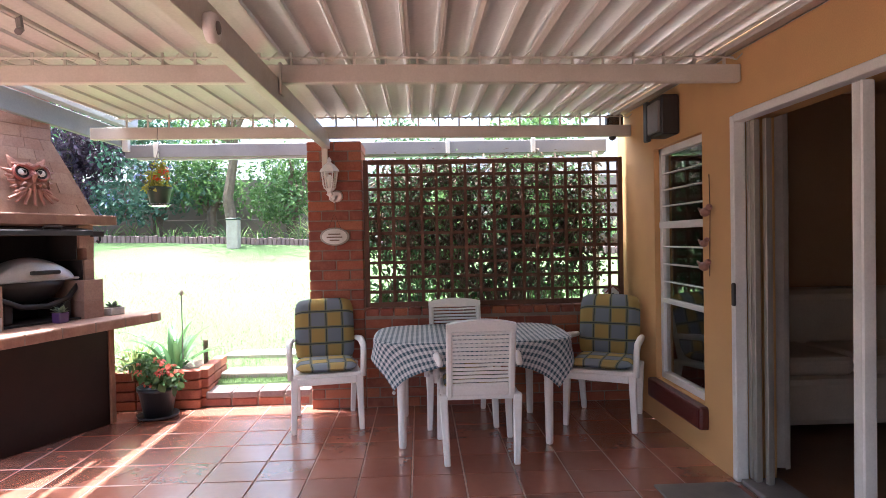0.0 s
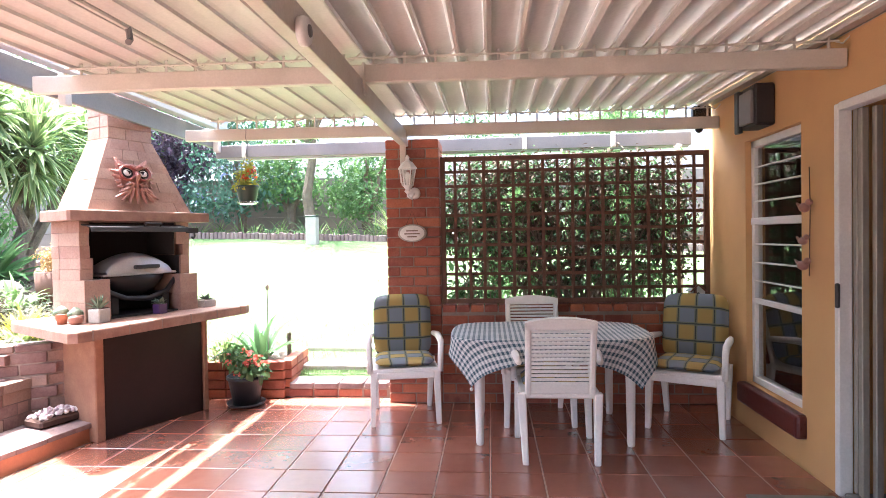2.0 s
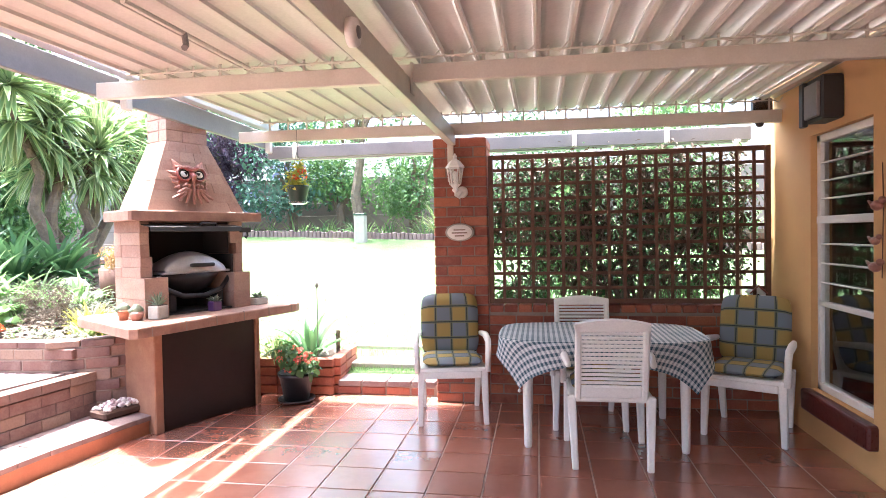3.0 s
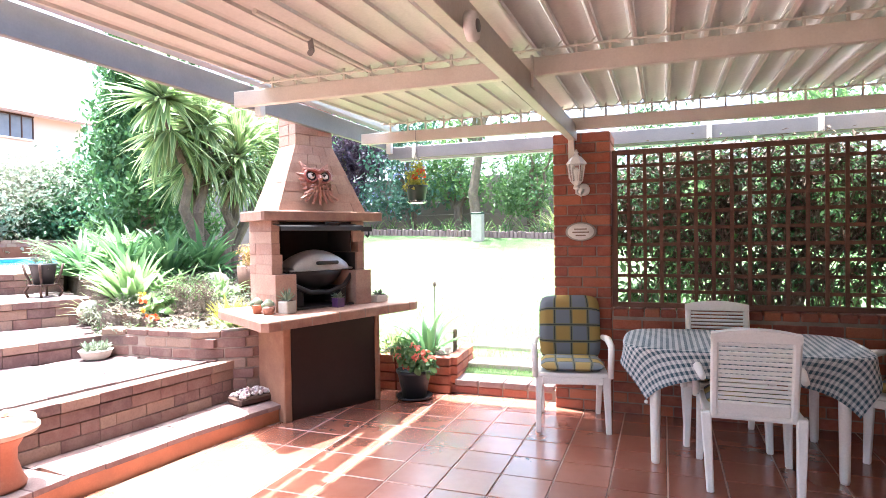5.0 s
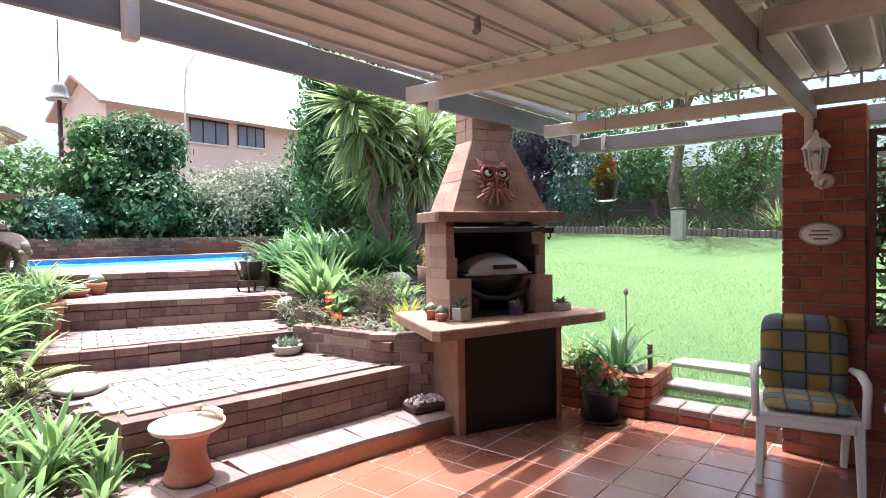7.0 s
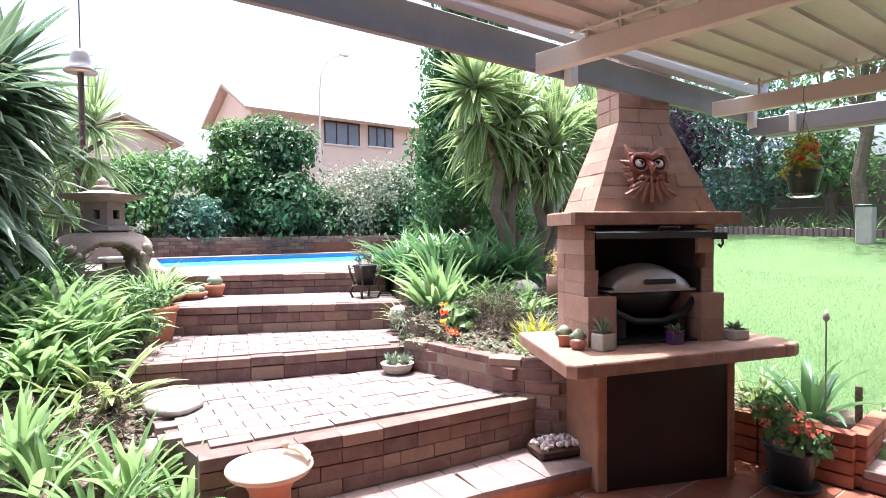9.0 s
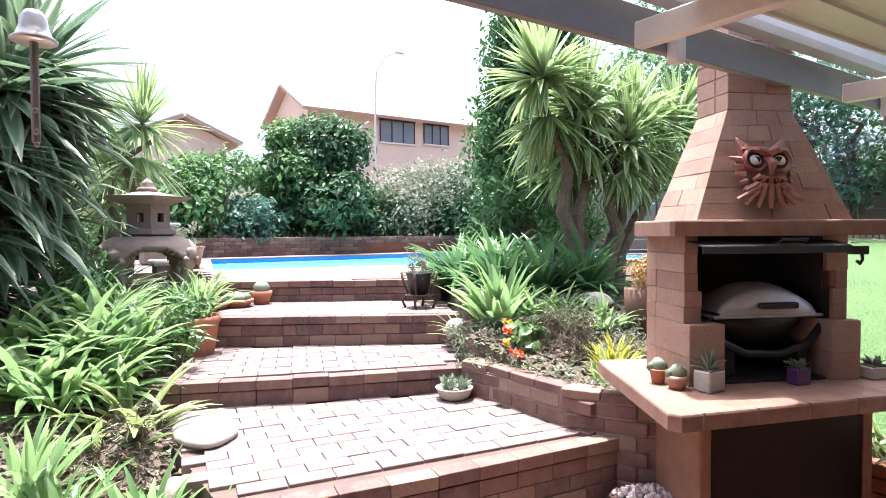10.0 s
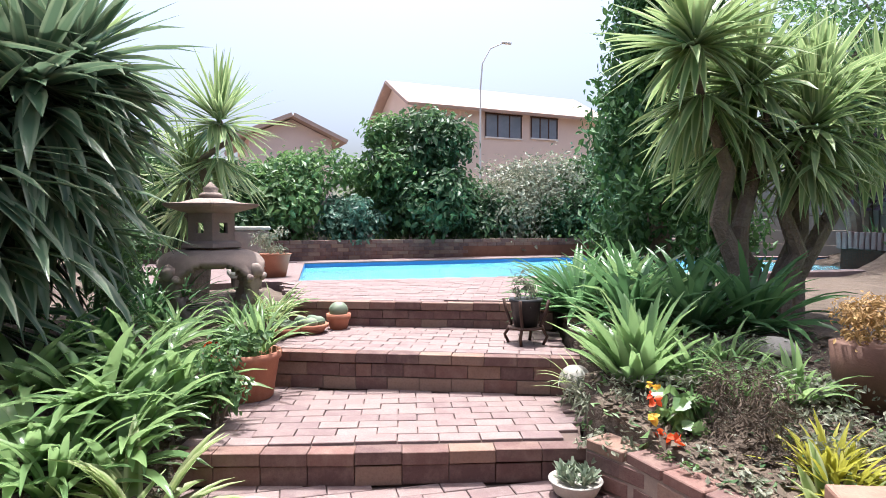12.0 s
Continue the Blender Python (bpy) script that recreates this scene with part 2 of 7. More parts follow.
M = {
    "tile": tile_material(),
    "grout": surface("tile_grout", (0.42, 0.29, 0.23), (0.34, 0.23, 0.18), rough=0.9),
    "plaster": surface("ochre_wall_paint", (0.62, 0.37, 0.15), (0.56, 0.33, 0.14), (0.50, 0.29, 0.12), scale=1.6, fine=140, rough=0.75, bump=0.15),
    "white_frame": surface("white_gloss_frame", (0.74, 0.73, 0.70), (0.66, 0.65, 0.62), scale=5, rough=0.4, bump=0.05),
    "cream_metal": surface("cream_painted_aluminium", (0.60, 0.56, 0.49), (0.53, 0.49, 0.42), (0.42, 0.37, 0.30), scale=3, rough=0.45, bump=0.06),
    "louvre": surface("off_white_louvre_metal", (0.545, 0.505, 0.455), (0.48, 0.44, 0.395), (0.43, 0.385, 0.335), scale=2.2, fine=60, rough=0.42, bump=0.05),
    "gutter": surface("weathered_grey_gutter", (0.215, 0.20, 0.19), (0.175, 0.165, 0.16), (0.13, 0.115, 0.11), scale=3, rough=0.5, bump=0.08),
    "zinc": surface("blue_grey_gutter_metal", (0.44, 0.46, 0.52), (0.36, 0.38, 0.44), (0.28, 0.28, 0.31), scale=3, rough=0.4, bump=0.05),
    "brick": brick_material("red_face_brick", [(0.30, 0.085, 0.045), (0.24, 0.065, 0.04), (0.34, 0.11, 0.055), (0.20, 0.055, 0.038)], (0.36, 0.15, 0.09)),
    "step_brick": brick_material("weathered_step_brick", [(0.165, 0.082, 0.066), (0.125, 0.065, 0.057), (0.22, 0.130, 0.092), (0.105, 0.056, 0.052), (0.175, 0.095, 0.075), (0.235, 0.152, 0.112), (0.135, 0.070, 0.060)], (0.25, 0.17, 0.135)),
    "paver": brick_material("pale_worn_paver", [(0.205, 0.140, 0.130), (0.18, 0.120, 0.114), (0.225, 0.158, 0.145), (0.165, 0.110, 0.106)], (0.27, 0.215, 0.20)),
    "mortar": surface("grey_mortar", (0.27, 0.21, 0.17), (0.20, 0.15, 0.12), rough=0.95, bump=0.4),
    "joint": surface("dark_sandy_joint", (0.135, 0.090, 0.074), (0.095, 0.066, 0.056), rough=0.95),
    "red_mortar": surface("reddened_mortar", (0.20, 0.09, 0.055), (0.15, 0.065, 0.04), rough=0.95, bump=0.4),
    "orange_paint": surface("orange_stoep_paint", (0.44, 0.185, 0.095), (0.36, 0.145, 0.075), (0.29, 0.13, 0.08), scale=7, rough=0.6),
    "dark_wood": surface("dark_stained_wood", (0.07, 0.032, 0.02), (0.05, 0.022, 0.014), (0.10, 0.05, 0.03), scale=12, rough=0.7),
    "lattice": surface("red_brown_lattice_wood", (0.135, 0.058, 0.036), (0.10, 0.042, 0.027), (0.17, 0.085, 0.055), scale=12, rough=0.75),
    "sill": surface("oxblood_sill_tile", (0.10, 0.022, 0.018), (0.08, 0.018, 0.015), scale=8, rough=0.3),
    "soil": surface("dry_garden_soil", (0.13, 0.095, 0.07), (0.09, 0.065, 0.048), (0.20, 0.16, 0.12), scale=5, fine=40, rough=0.95, bump=0.9, depth=0.02),
    "plastic": surface("white_garden_plastic", (0.85, 0.83, 0.80), (0.80, 0.78, 0.75), (0.70, 0.67, 0.62), scale=4, rough=0.4, bump=0.05),
    "braai": brick_material("hand_cut_braai_brick", [(0.305, 0.187, 0.14), (0.27, 0.155, 0.115), (0.35, 0.225, 0.165), (0.29, 0.165, 0.12), (0.33, 0.20, 0.15)], (0.40, 0.28, 0.215)),
    "braai_plaster": surface("terracotta_cement", (0.30, 0.155, 0.090), (0.235, 0.115, 0.070), (0.38, 0.235, 0.155), scale=6, rough=0.85, bump=0.5),
    "slab": surface("worn_brick_slab", (0.30, 0.175, 0.125), (0.215, 0.115, 0.082), (0.10, 0.055, 0.045), scale=9, rough=0.75, bump=0.45),
    "soot": surface("soot_and_hole_black", (0.018, 0.015, 0.014), (0.012, 0.010, 0.010), rough=0.8),
    "dark_panel": surface("dark_brown_steel_door", (0.020, 0.010, 0.008), (0.014, 0.008, 0.0065), (0.030, 0.016, 0.012), scale=4, rough=0.5, bump=0.08, spec=0.3),
    "black_plastic": surface("black_plastic", (0.022, 0.022, 0.024), (0.016, 0.016, 0.018), rough=0.45, bump=0.08),
    "cast_alu": surface("brushed_cast_aluminium", (0.60, 0.60, 0.59), (0.52, 0.52, 0.51), scale=12, rough=0.36, metal=0.5, bump=0.05),
    "terracotta": surface("terracotta_pot", (0.41, 0.165, 0.095), (0.35, 0.135, 0.08), (0.46, 0.24, 0.16), scale=9, rough=0.8, bump=0.25),
    "owl_red": surface("red_brown_glazed_clay", (0.32, 0.15, 0.11), (0.25, 0.11, 0.08), (0.42, 0.26, 0.20), scale=30, rough=0.5, bump=0.3),
    "owl_rim": surface("dull_red_glaze", (0.24, 0.065, 0.05), (0.19, 0.05, 0.04), scale=20, rough=0.35, bump=0.1),
    "white": surface("chalk_white", (0.78, 0.76, 0.72), (0.70, 0.68, 0.64), scale=20, rough=0.6, bump=0.1),
    "stone": surface("weathered_concrete", (0.29, 0.225, 0.19), (0.225, 0.17, 0.145), (0.38, 0.315, 0.28), scale=7, fine=120, rough=0.9, bump=0.6, depth=0.006),
    "pale_stone": surface("pale_garden_stone", (0.42, 0.395, 0.35), (0.35, 0.325, 0.285), (0.26, 0.235, 0.20), scale=9, rough=0.9, bump=0.6),
    "grey_wall": surface("grey_precast_wall", (0.22, 0.20, 0.18), (0.18, 0.165, 0.15), (0.14, 0.13, 0.115), scale=2.5, rough=0.9, bump=0.4),
    "bark": surface("rough_bark", (0.20, 0.15, 0.11), (0.14, 0.105, 0.08), (0.26, 0.21, 0.16), scale=9, fine=50, rough=0.95, bump=1.0, depth=0.02),
    # far house walls and roof: distance haze is mixed into these pale colours
    "house_wall": surface("peach_house_wall", (0.78, 0.62, 0.52), (0.73, 0.58, 0.49), scale=0.6, rough=0.85),
    "pink_wall": surface("pink_house_wall", (0.80, 0.64, 0.57), (0.75, 0.60, 0.53), scale=0.6, rough=0.85),
    "roof_tile": surface("haze_paled_roof_tiles", (0.50, 0.38, 0.33), (0.44, 0.33, 0.285), (0.37, 0.28, 0.245), scale=1.2, fine=25, rough=0.85),
    # blue-grey base colour paints the reflected sky into the panes
    "window_sky_tone": surface("sky_toned_window_glass", (0.20, 0.22, 0.26), (0.15, 0.17, 0.20), scale=1, rough=0.08, bump=0.0, spec=0.8),
    "room_wall": surface("brown_interior_wall", (0.52, 0.34, 0.20), (0.47, 0.31, 0.18), scale=2, rough=0.8),
    "room_floor": surface("brown_interior_floor", (0.22, 0.12, 0.07), (0.18, 0.10, 0.06), scale=4, rough=0.5),
    "leather": surface("beige_leather", (0.66, 0.56, 0.45), (0.58, 0.49, 0.39), scale=5, rough=0.5, bump=0.2),
    "curtain": surface("grey_beige_curtain", (0.50, 0.46, 0.40), (0.42, 0.385, 0.335), scale=6, rough=0.95),
    "mat": surface("grey_door_mat", (0.18, 0.16, 0.14), (0.14, 0.125, 0.11), fine=260, rough=0.95, bump=0.8),
    "glass": clear_glass("window_glass", (0.86, 0.90, 0.89)),
    "lamp_glass": clear_glass("lamp_glass", (0.95, 0.95, 0.93), 0.15),
    "cream_clay": surface("cream_glazed_clay", (0.48, 0.37, 0.28), (0.42, 0.31, 0.23), (0.33, 0.23, 0.17), scale=9, rough=0.6, bump=0.3),
    "leaf_dark": leafy("dark_shrub_leaf", (0.032, 0.075, 0.035), (0.102, 0.181, 0.070)),
    "leaf_mid": leafy("mid_shrub_leaf", (0.064, 0.144, 0.054), (0.184, 0.303, 0.103)),
    "leaf_grey": leafy("silvery_shrub_leaf", (0.123, 0.152, 0.094), (0.319, 0.319, 0.232)),
    "leaf_blue": leafy("blue_green_leaf", (0.052, 0.122, 0.086), (0.148, 0.252, 0.174)),
    "leaf_conifer": leafy("conifer_green", (0.033, 0.100, 0.037), (0.117, 0.233, 0.070), 0.6, 0.2),
    "leaf_purple": leafy("purple_leaf", (0.05, 0.03, 0.055), (0.13, 0.08, 0.13)),
    "yucca": leafy("yucca_blade", (0.115, 0.205, 0.085), (0.30, 0.40, 0.17), 0.30, 0.42, (0.46, 0.52, 0.27)),
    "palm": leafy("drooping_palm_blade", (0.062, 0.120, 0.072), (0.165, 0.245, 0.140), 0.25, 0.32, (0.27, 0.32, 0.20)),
    "strap": leafy("agapanthus_blade", (0.125, 0.235, 0.092), (0.335, 0.475, 0.195), 0.24, 0.45),
    "strap_dark": leafy("clivia_blade", (0.060, 0.150, 0.066), (0.165, 0.300, 0.118), 0.24, 0.38),
    "strap_pale": leafy("spider_plant_blade", (0.16, 0.24, 0.065), (0.30, 0.38, 0.14), 0.45, 0.35, (0.45, 0.48, 0.26)),
    "leaf_yellow": leafy("yellow_green_leaf", (0.30, 0.30, 0.03), (0.48, 0.46, 0.08), 0.5, 0.35),
    "leaf_dry": leafy("dry_brown_twig", (0.075, 0.055, 0.040), (0.18, 0.14, 0.10), 0.9, 0.1),
    "leaf_gold": leafy("golden_brown_leaf", (0.30, 0.18, 0.07), (0.46, 0.30, 0.12), 0.7, 0.2),
    "flower_red": leafy("orange_red_petal", (0.62, 0.05, 0.02), (0.85, 0.14, 0.03), 0.5, 0.35),
    "flower_pink": leafy("coral_petal", (0.60, 0.10, 0.07), (0.72, 0.22, 0.14), 0.5, 0.3),
    "flower_orange": leafy("yellow_orange_petal", (0.65, 0.30, 0.02), (0.75, 0.45, 0.05), 0.5, 0.3),
    "flower_blue": leafy("pale_blue_petal", (0.25, 0.28, 0.52), (0.42, 0.44, 0.65), 0.5, 0.3),
    "succulent": leafy("grey_green_succulent", (0.12, 0.17, 0.11), (0.26, 0.30, 0.21), 0.6, 0.1),
    "gingham": check_material("blue_gingham_cloth", "gingham"),
    "plaid": check_material("blue_mustard_plaid", "plaid"),
    "pebble": brick_material("pale_shell_pebble", [(0.62, 0.55, 0.53), (0.48, 0.38, 0.38), (0.70, 0.66, 0.64), (0.36, 0.26, 0.28)], (0.55, 0.46, 0.44)),
}


def grass_material():
    n = Nodes("lawn_grass")
    p = n.place()
    col = n.mix(n.ramp(n.noise(0.7, 5, 0.65, p), 0.35, 0.68), (0.096, 0.165, 0.062), (0.126, 0.196, 0.076))
    col = n.mix(n.math("MULTIPLY", n.ramp(n.noise(45, 4, 0.7, p), 0.35, 0.7), 0.35), col, (0.075, 0.125, 0.045))
    n.bump(n.noise(140, 3, 0.7, p), 0.9, 0.02)
    return n.finish(col, 0.85, 0, 0.2)


def water_material():
    n = Nodes("pool_water")
    p = n.place()
    n.bump(n.noise(3.5, 3, 0.5, p), 0.08, 0.02)
    return n.finish(n.mix(n.ramp(n.noise(1.2, 3, 0.6, p), 0.3, 0.7), (0.16, 0.52, 0.70), (0.24, 0.62, 0.77)), 0.06, 0, 0.5)


M["flap_steel"] = surface("heat_blackened_steel", (0.020, 0.018, 0.018), (0.014, 0.013, 0.013), (0.030, 0.026, 0.024), scale=8, rough=0.65, bump=0.1)
M["brown_paint"] = surface("faded_brown_lettering", (0.22, 0.15, 0.11), (0.17, 0.12, 0.09), scale=30, rough=0.7)
M["alu"] = surface("dull_silver_aluminium", (0.34, 0.31, 0.27), (0.28, 0.255, 0.22), (0.30, 0.28, 0.25), scale=6, rough=0.4, metal=0.3, bump=0.04)
M["grass"], M["water"] = grass_material(), water_material()
M["pool_tile"] = surface("blue_pool_tile", (0.03, 0.13, 0.34), (0.05, 0.18, 0.42), scale=20, rough=0.3)


# ---- mesh helpers ----
def mesh_of(name, bm, material):
    me = bpy.data.meshes.new(name)
    bm.to_mesh(me)
    bm.free()
    me.materials.append(M[material])
    return me


def raw_mesh(name, verts, faces, material, uvs=None, smooth=False):
    me = bpy.data.meshes.new(name)
    me.from_pydata([tuple(v) for v in verts], [], faces)
    if uvs is not None:
        layer = me.uv_layers.new(name="UVMap")
        idx = np.zeros(len(me.loops), dtype=np.int32)
        me.loops.foreach_get("vertex_index", idx)
        layer.data.foreach_set("uv", np.asarray(uvs, dtype=np.float32)[idx].ravel())
    if smooth:
        me.polygons.foreach_set("use_smooth", [True] * len(me.polygons))
    me.materials.append(M[material])
    me.update()
    return me


def part(name, bm, material, parent, label="", m=None, smooth=False):
    me = bm if isinstance(bm, bpy.types.Mesh) else mesh_of(name, bm, material)
    if smooth:
        me.polygons.foreach_set("use_smooth", [True] * len(me.polygons))
    ob = new(name, me)
    ob.parent = parent
    if m is not None:
        ob.matrix_basis = m
    return tagged(ob, label)


def thing(name, m, label, category, group="", kind=""):
    ob = new(name)
    ob.empty_display_size = 0.1
    ob.matrix_basis = m
    return tagged(ob, label, category, group, kind)


def solid(name, bm, material, label, category="", kind="structure", m=None, smooth=False):
    ob = new(name, mesh_of(name, bm, material) if not isinstance(bm, bpy.types.Mesh) else bm)
    if smooth:
        ob.data.polygons.foreach_set("use_smooth", [True] * len(ob.data.polygons))
    if m is not None:
        ob.matrix_basis = m
    return tagged(ob, label, category, "", kind)


def box(x0, x1, y0, y1, z0, z1, bevel=0.0, bm=None, segments=1):
    bm = bm or bmesh.new()
    r = bmesh.ops.create_cube(bm, size=1.0, matrix=Matrix.LocRotScale(((x0 + x1) / 2, (y0 + y1) / 2, (z0 + z1) / 2), None, (x1 - x0, y1 - y0, z1 - z0)))
    if bevel:
        es = list({e for v in r["verts"] for e in v.link_edges})
        bmesh.ops.bevel(bm, geom=es, offset=bevel, segments=segments, affect="EDGES", profile=0.5)
    return bm


def prism(points, z0, z1, bevel=0.0, bm=None):
    """A flat polygon in plan, given real thickness."""
    bm = bm or bmesh.new()
    lo = [bm.verts.new((x, y, z0)) for x, y in points]
    hi = [bm.verts.new((x, y, z1)) for x, y in points]
    n = len(points)
    fs = [bm.faces.new(lo[::-1]), bm.faces.new(hi)]
    for i in range(n):
        fs.append(bm.faces.new((lo[i], lo[(i + 1) % n], hi[(i + 1) % n], hi[i])))
    bmesh.ops.recalc_face_normals(bm, faces=fs)
    if bevel:
        bmesh.ops.bevel(bm, geom=[e for e in bm.edges if all(v in hi for v in e.verts)], offset=bevel, segments=2, affect="EDGES", profile=0.5)
    return bm


def lathe(profile, n=24, bm=None, m=None, wobble=0.0):
    """Turned shape: profile is (radius, z) from the bottom up."""
    bm = bm or bmesh.new()
    rings = []
    for r, z in profile:
        ring = []
        for i in range(n):
            a = 2 * math.pi * i / n
            rr = max(r, 0.0005) * (1 + wobble * math.sin(3 * a + z * 9))
            v = Vector((rr * math.cos(a), rr * math.sin(a), z))
            ring.append(bm.verts.new(m @ v if m else v))
        rings.append(ring)
    for a, b in zip(rings, rings[1:]):
        for i in range(n):
            bm.faces.new((a[i], a[(i + 1) % n], b[(i + 1) % n], b[i]))
    bm.faces.new(rings[0][::-1])
    bm.faces.new(rings[-1])
    return bm


def tube(points, radii, n=8, bm=None):
    """A round bar along a line of points."""
    bm = bm or bmesh.new()
    pts = [Vector(p) for p in points]
    radii = radii if isinstance(radii, (list, tuple)) else [radii] * len(pts)
    rings = []
    for i, p in enumerate(pts):
        d = (pts[min(i + 1, len(pts) - 1)] - pts[max(i - 1, 0)]).normalized()
        side = d.orthogonal().normalized() if i == 0 else (side - d * side.dot(d)).normalized()
        up = d.cross(side)
        rings.append([bm.verts.new(p + (side * math.cos(2 * math.pi * k / n) + up * math.sin(2 * math.pi * k / n)) * radii[i]) for k in range(n)])
    for a, b in zip(rings, rings[1:]):
        for k in range(n):
            bm.faces.new((a[k], a[(k + 1) % n], b[(k + 1) % n], b[k]))
    bm.faces.new(rings[0][::-1])
    bm.faces.new(rings[-1])
    return bm


def ball(r, m, bm=None, sub=2, squash=(1, 1, 1), rough=0.0):
    bm = bm or bmesh.new()
    res = bmesh.ops.create_icosphere(bm, subdivisions=sub, radius=r, matrix=m @ Matrix.Diagonal((*squash, 1)))
    if rough:
        for v in res["verts"]:
            v.co += Vector(noise.noise_vector(v.co * (2.2 / r))) * rough
    return bm


def at(x, y, z):
    return Matrix.Translation((x, y, z))


PIECES = {}


def piece(name, parent, size, m, material, chamfer=0.006):
    """One brick, tile or plank: alike pieces share a mesh."""
    key = (name, material, tuple(round(s, 3) for s in size))
    if key not in PIECES:
        x, y, z = (s / 2 for s in size)
        PIECES[key] = mesh_of(name, box(-x, x, -y, y, -z, z, min(chamfer, min(size) / 3)), material)
    ob = new(name, PIECES[key])
    ob.parent = parent
    ob.matrix_basis = m
    return ob


# ---- foliage ----
rng = np.random.default_rng(7)


def blades(n, length, width, spread=(0.2, 1.2), droop=1.0, base=0.05, segs=6, material="strap", seed=1, fold=0.25, azimuth=None, tip=0.08):
    """Strap leaves that rise from a crown and arch over. spread: lean from the vertical at the foot, in radians."""
    r = np.random.default_rng(seed)
    V, F, U = [], [], []
    for i in range(n):
        az = r.uniform(0, 2 * math.pi) if azimuth is None else r.normal(*azimuth)
        lean = r.uniform(*spread)
        L = length * r.uniform(0.65, 1.12)
        w = width * r.uniform(0.75, 1.2)
        out = np.array([math.cos(az), math.sin(az), 0])
        side = np.array([-math.sin(az), math.cos(az), 0])
        p = out * base * r.uniform(0.2, 1) + side * base * r.normal(0, 0.4)
        a = lean
        k0 = len(V)
        twist = r.normal(0, 0.25)
        dr = droop * r.uniform(0.6, 1.4)
        for s in range(segs + 1):
            t = s / segs
            d = out * math.sin(a) + np.array([0, 0, math.cos(a)])
            nrm = -out * math.cos(a) + np.array([0, 0, math.sin(a)])
            ww = w * (min(1.0, 0.45 + 2.2 * t) if t < 0.3 else 1.0) * (1 - max(0, (t - 0.45) / 0.55) ** 1.7 * (1 - tip))
            sd = side * math.cos(twist * t) + nrm * math.sin(twist * t)
            V += [p - sd * ww / 2 + nrm * ww * fold, p.copy(), p + sd * ww / 2 + nrm * ww * fold]
            U += [(0, t), (0.5, t), (1, t)]
            p = p + d * L / segs
            a += dr * (0.35 + 1.3 * t) / segs
        for s in range(segs):
            a0 = k0 + 3 * s
            F += [(a0, a0 + 1, a0 + 4, a0 + 3), (a0 + 1, a0 + 2, a0 + 5, a0 + 4)]
    return raw_mesh("leaves", V, F, material, U, True)


def leaf_mass(lobes, n, size, material, seed=1, name="crown", hang=0.25, aspect=0.5, hollow=0.55):
    """Many small folded leaves in and on uneven lobes (cx, cy, cz, rx, ry, rz), with gaps between sprays."""
    r = np.random.default_rng(seed)
    lobes = np.array(lobes, dtype=float)
    vol = np.cbrt(lobes[:, 3] * lobes[:, 4] * lobes[:, 5]) ** 2
    which = r.choice(len(lobes), n, p=vol / vol.sum())
    d = r.normal(size=(n, 3))
    d /= np.linalg.norm(d, axis=1)[:, None]
    rad = hollow + (1 - hollow) * r.random(n) ** 0.6
    # sprays: leaves gather round points on the lobe, so that the outline breaks up
    k = max(12, n // 26)
    cd = r.normal(size=(k, 3))
    cd /= np.linalg.norm(cd, axis=1)[:, None]
    pick = r.integers(0, k, n)
    d = cd[pick] + r.normal(size=(n, 3)) * 0.16
    rad = rad * (0.82 + 0.32 * r.random(k))[pick]
    c = lobes[which, :3] + d * rad[:, None] * lobes[which, 3:]
    nrm = d * 0.6 + r.normal(size=(n, 3)) * 0.55 + np.array([0, 0, 0.45])
    nrm /= np.linalg.norm(nrm, axis=1)[:, None]
    along = np.cross(nrm, r.normal(size=(n, 3)))
    along /= np.linalg.norm(along, axis=1)[:, None]
    along[:, 2] -= hang
    side = np.cross(nrm, along)
    L = size * r.uniform(0.6, 1.25, n)[:, None]
    W = L * aspect
    v = np.empty((n, 6, 3))
    v[:, 0] = c
    v[:, 1] = c + along * L * 0.4 + side * W * 0.5 + nrm * L * 0.10
    v[:, 2] = c + along * L * 0.75 + side * W * 0.33 + nrm * L * 0.05
    v[:, 3] = c + along * L
    v[:, 4] = c + along * L * 0.75 - side * W * 0.33 + nrm * L * 0.05
    v[:, 5] = c + along * L * 0.4 - side * W * 0.5 + nrm * L * 0.10
    b = np.arange(n)[:, None] * 6
    faces = np.concatenate([b + np.array([0, 1, 2, 3]), b + np.array([0, 3, 4, 5])]).tolist()
    return raw_mesh(name, v.reshape(-1, 3), faces, material)


def limbs(base, tips, r0, material="bark", seed=3, name="trunk"):
    """A tapered trunk that forks towards the tips."""
    r = np.random.default_rng(seed)
    bm = bmesh.new()
    base = Vector(base)
    for t in tips:
        t = Vector(t)
        pts = []
        for i in range(7):
            f = i / 6
            p = base.lerp(t, f)
            p.z = base.z + (t.z - base.z) * (f ** 0.75)
            if 0 < i < 6:
                p += Vector(r.normal(0, 0.03 * (t - base).length, 3))
            pts.append(p)
        tube(pts, [r0 * (1 - 0.82 * i / 6) for i in range(7)], 8, bm)
    return mesh_of(name, bm, material)


def shrub(x, y, z, lobes, n, size, material, label, seed, name="shrub", category="shrub", stems=5, aspect=0.5, group=""):
    ob = thing(name, at(x, y, z), label, category, group)
    tips = [(l[0], l[1], l[2]) for l in lobes][:stems]
    for i, t in enumerate(tips):
        part("stem", limbs((0.02 * i, 0.015 * i, -0.05), [t], 0.012 + 0.014 * max(l[5] for l in lobes), "bark", seed + i, "stem"), "bark", ob)
    part("crown", leaf_mass(lobes, n, size, material, seed, aspect=aspect), material, ob)
    return ob


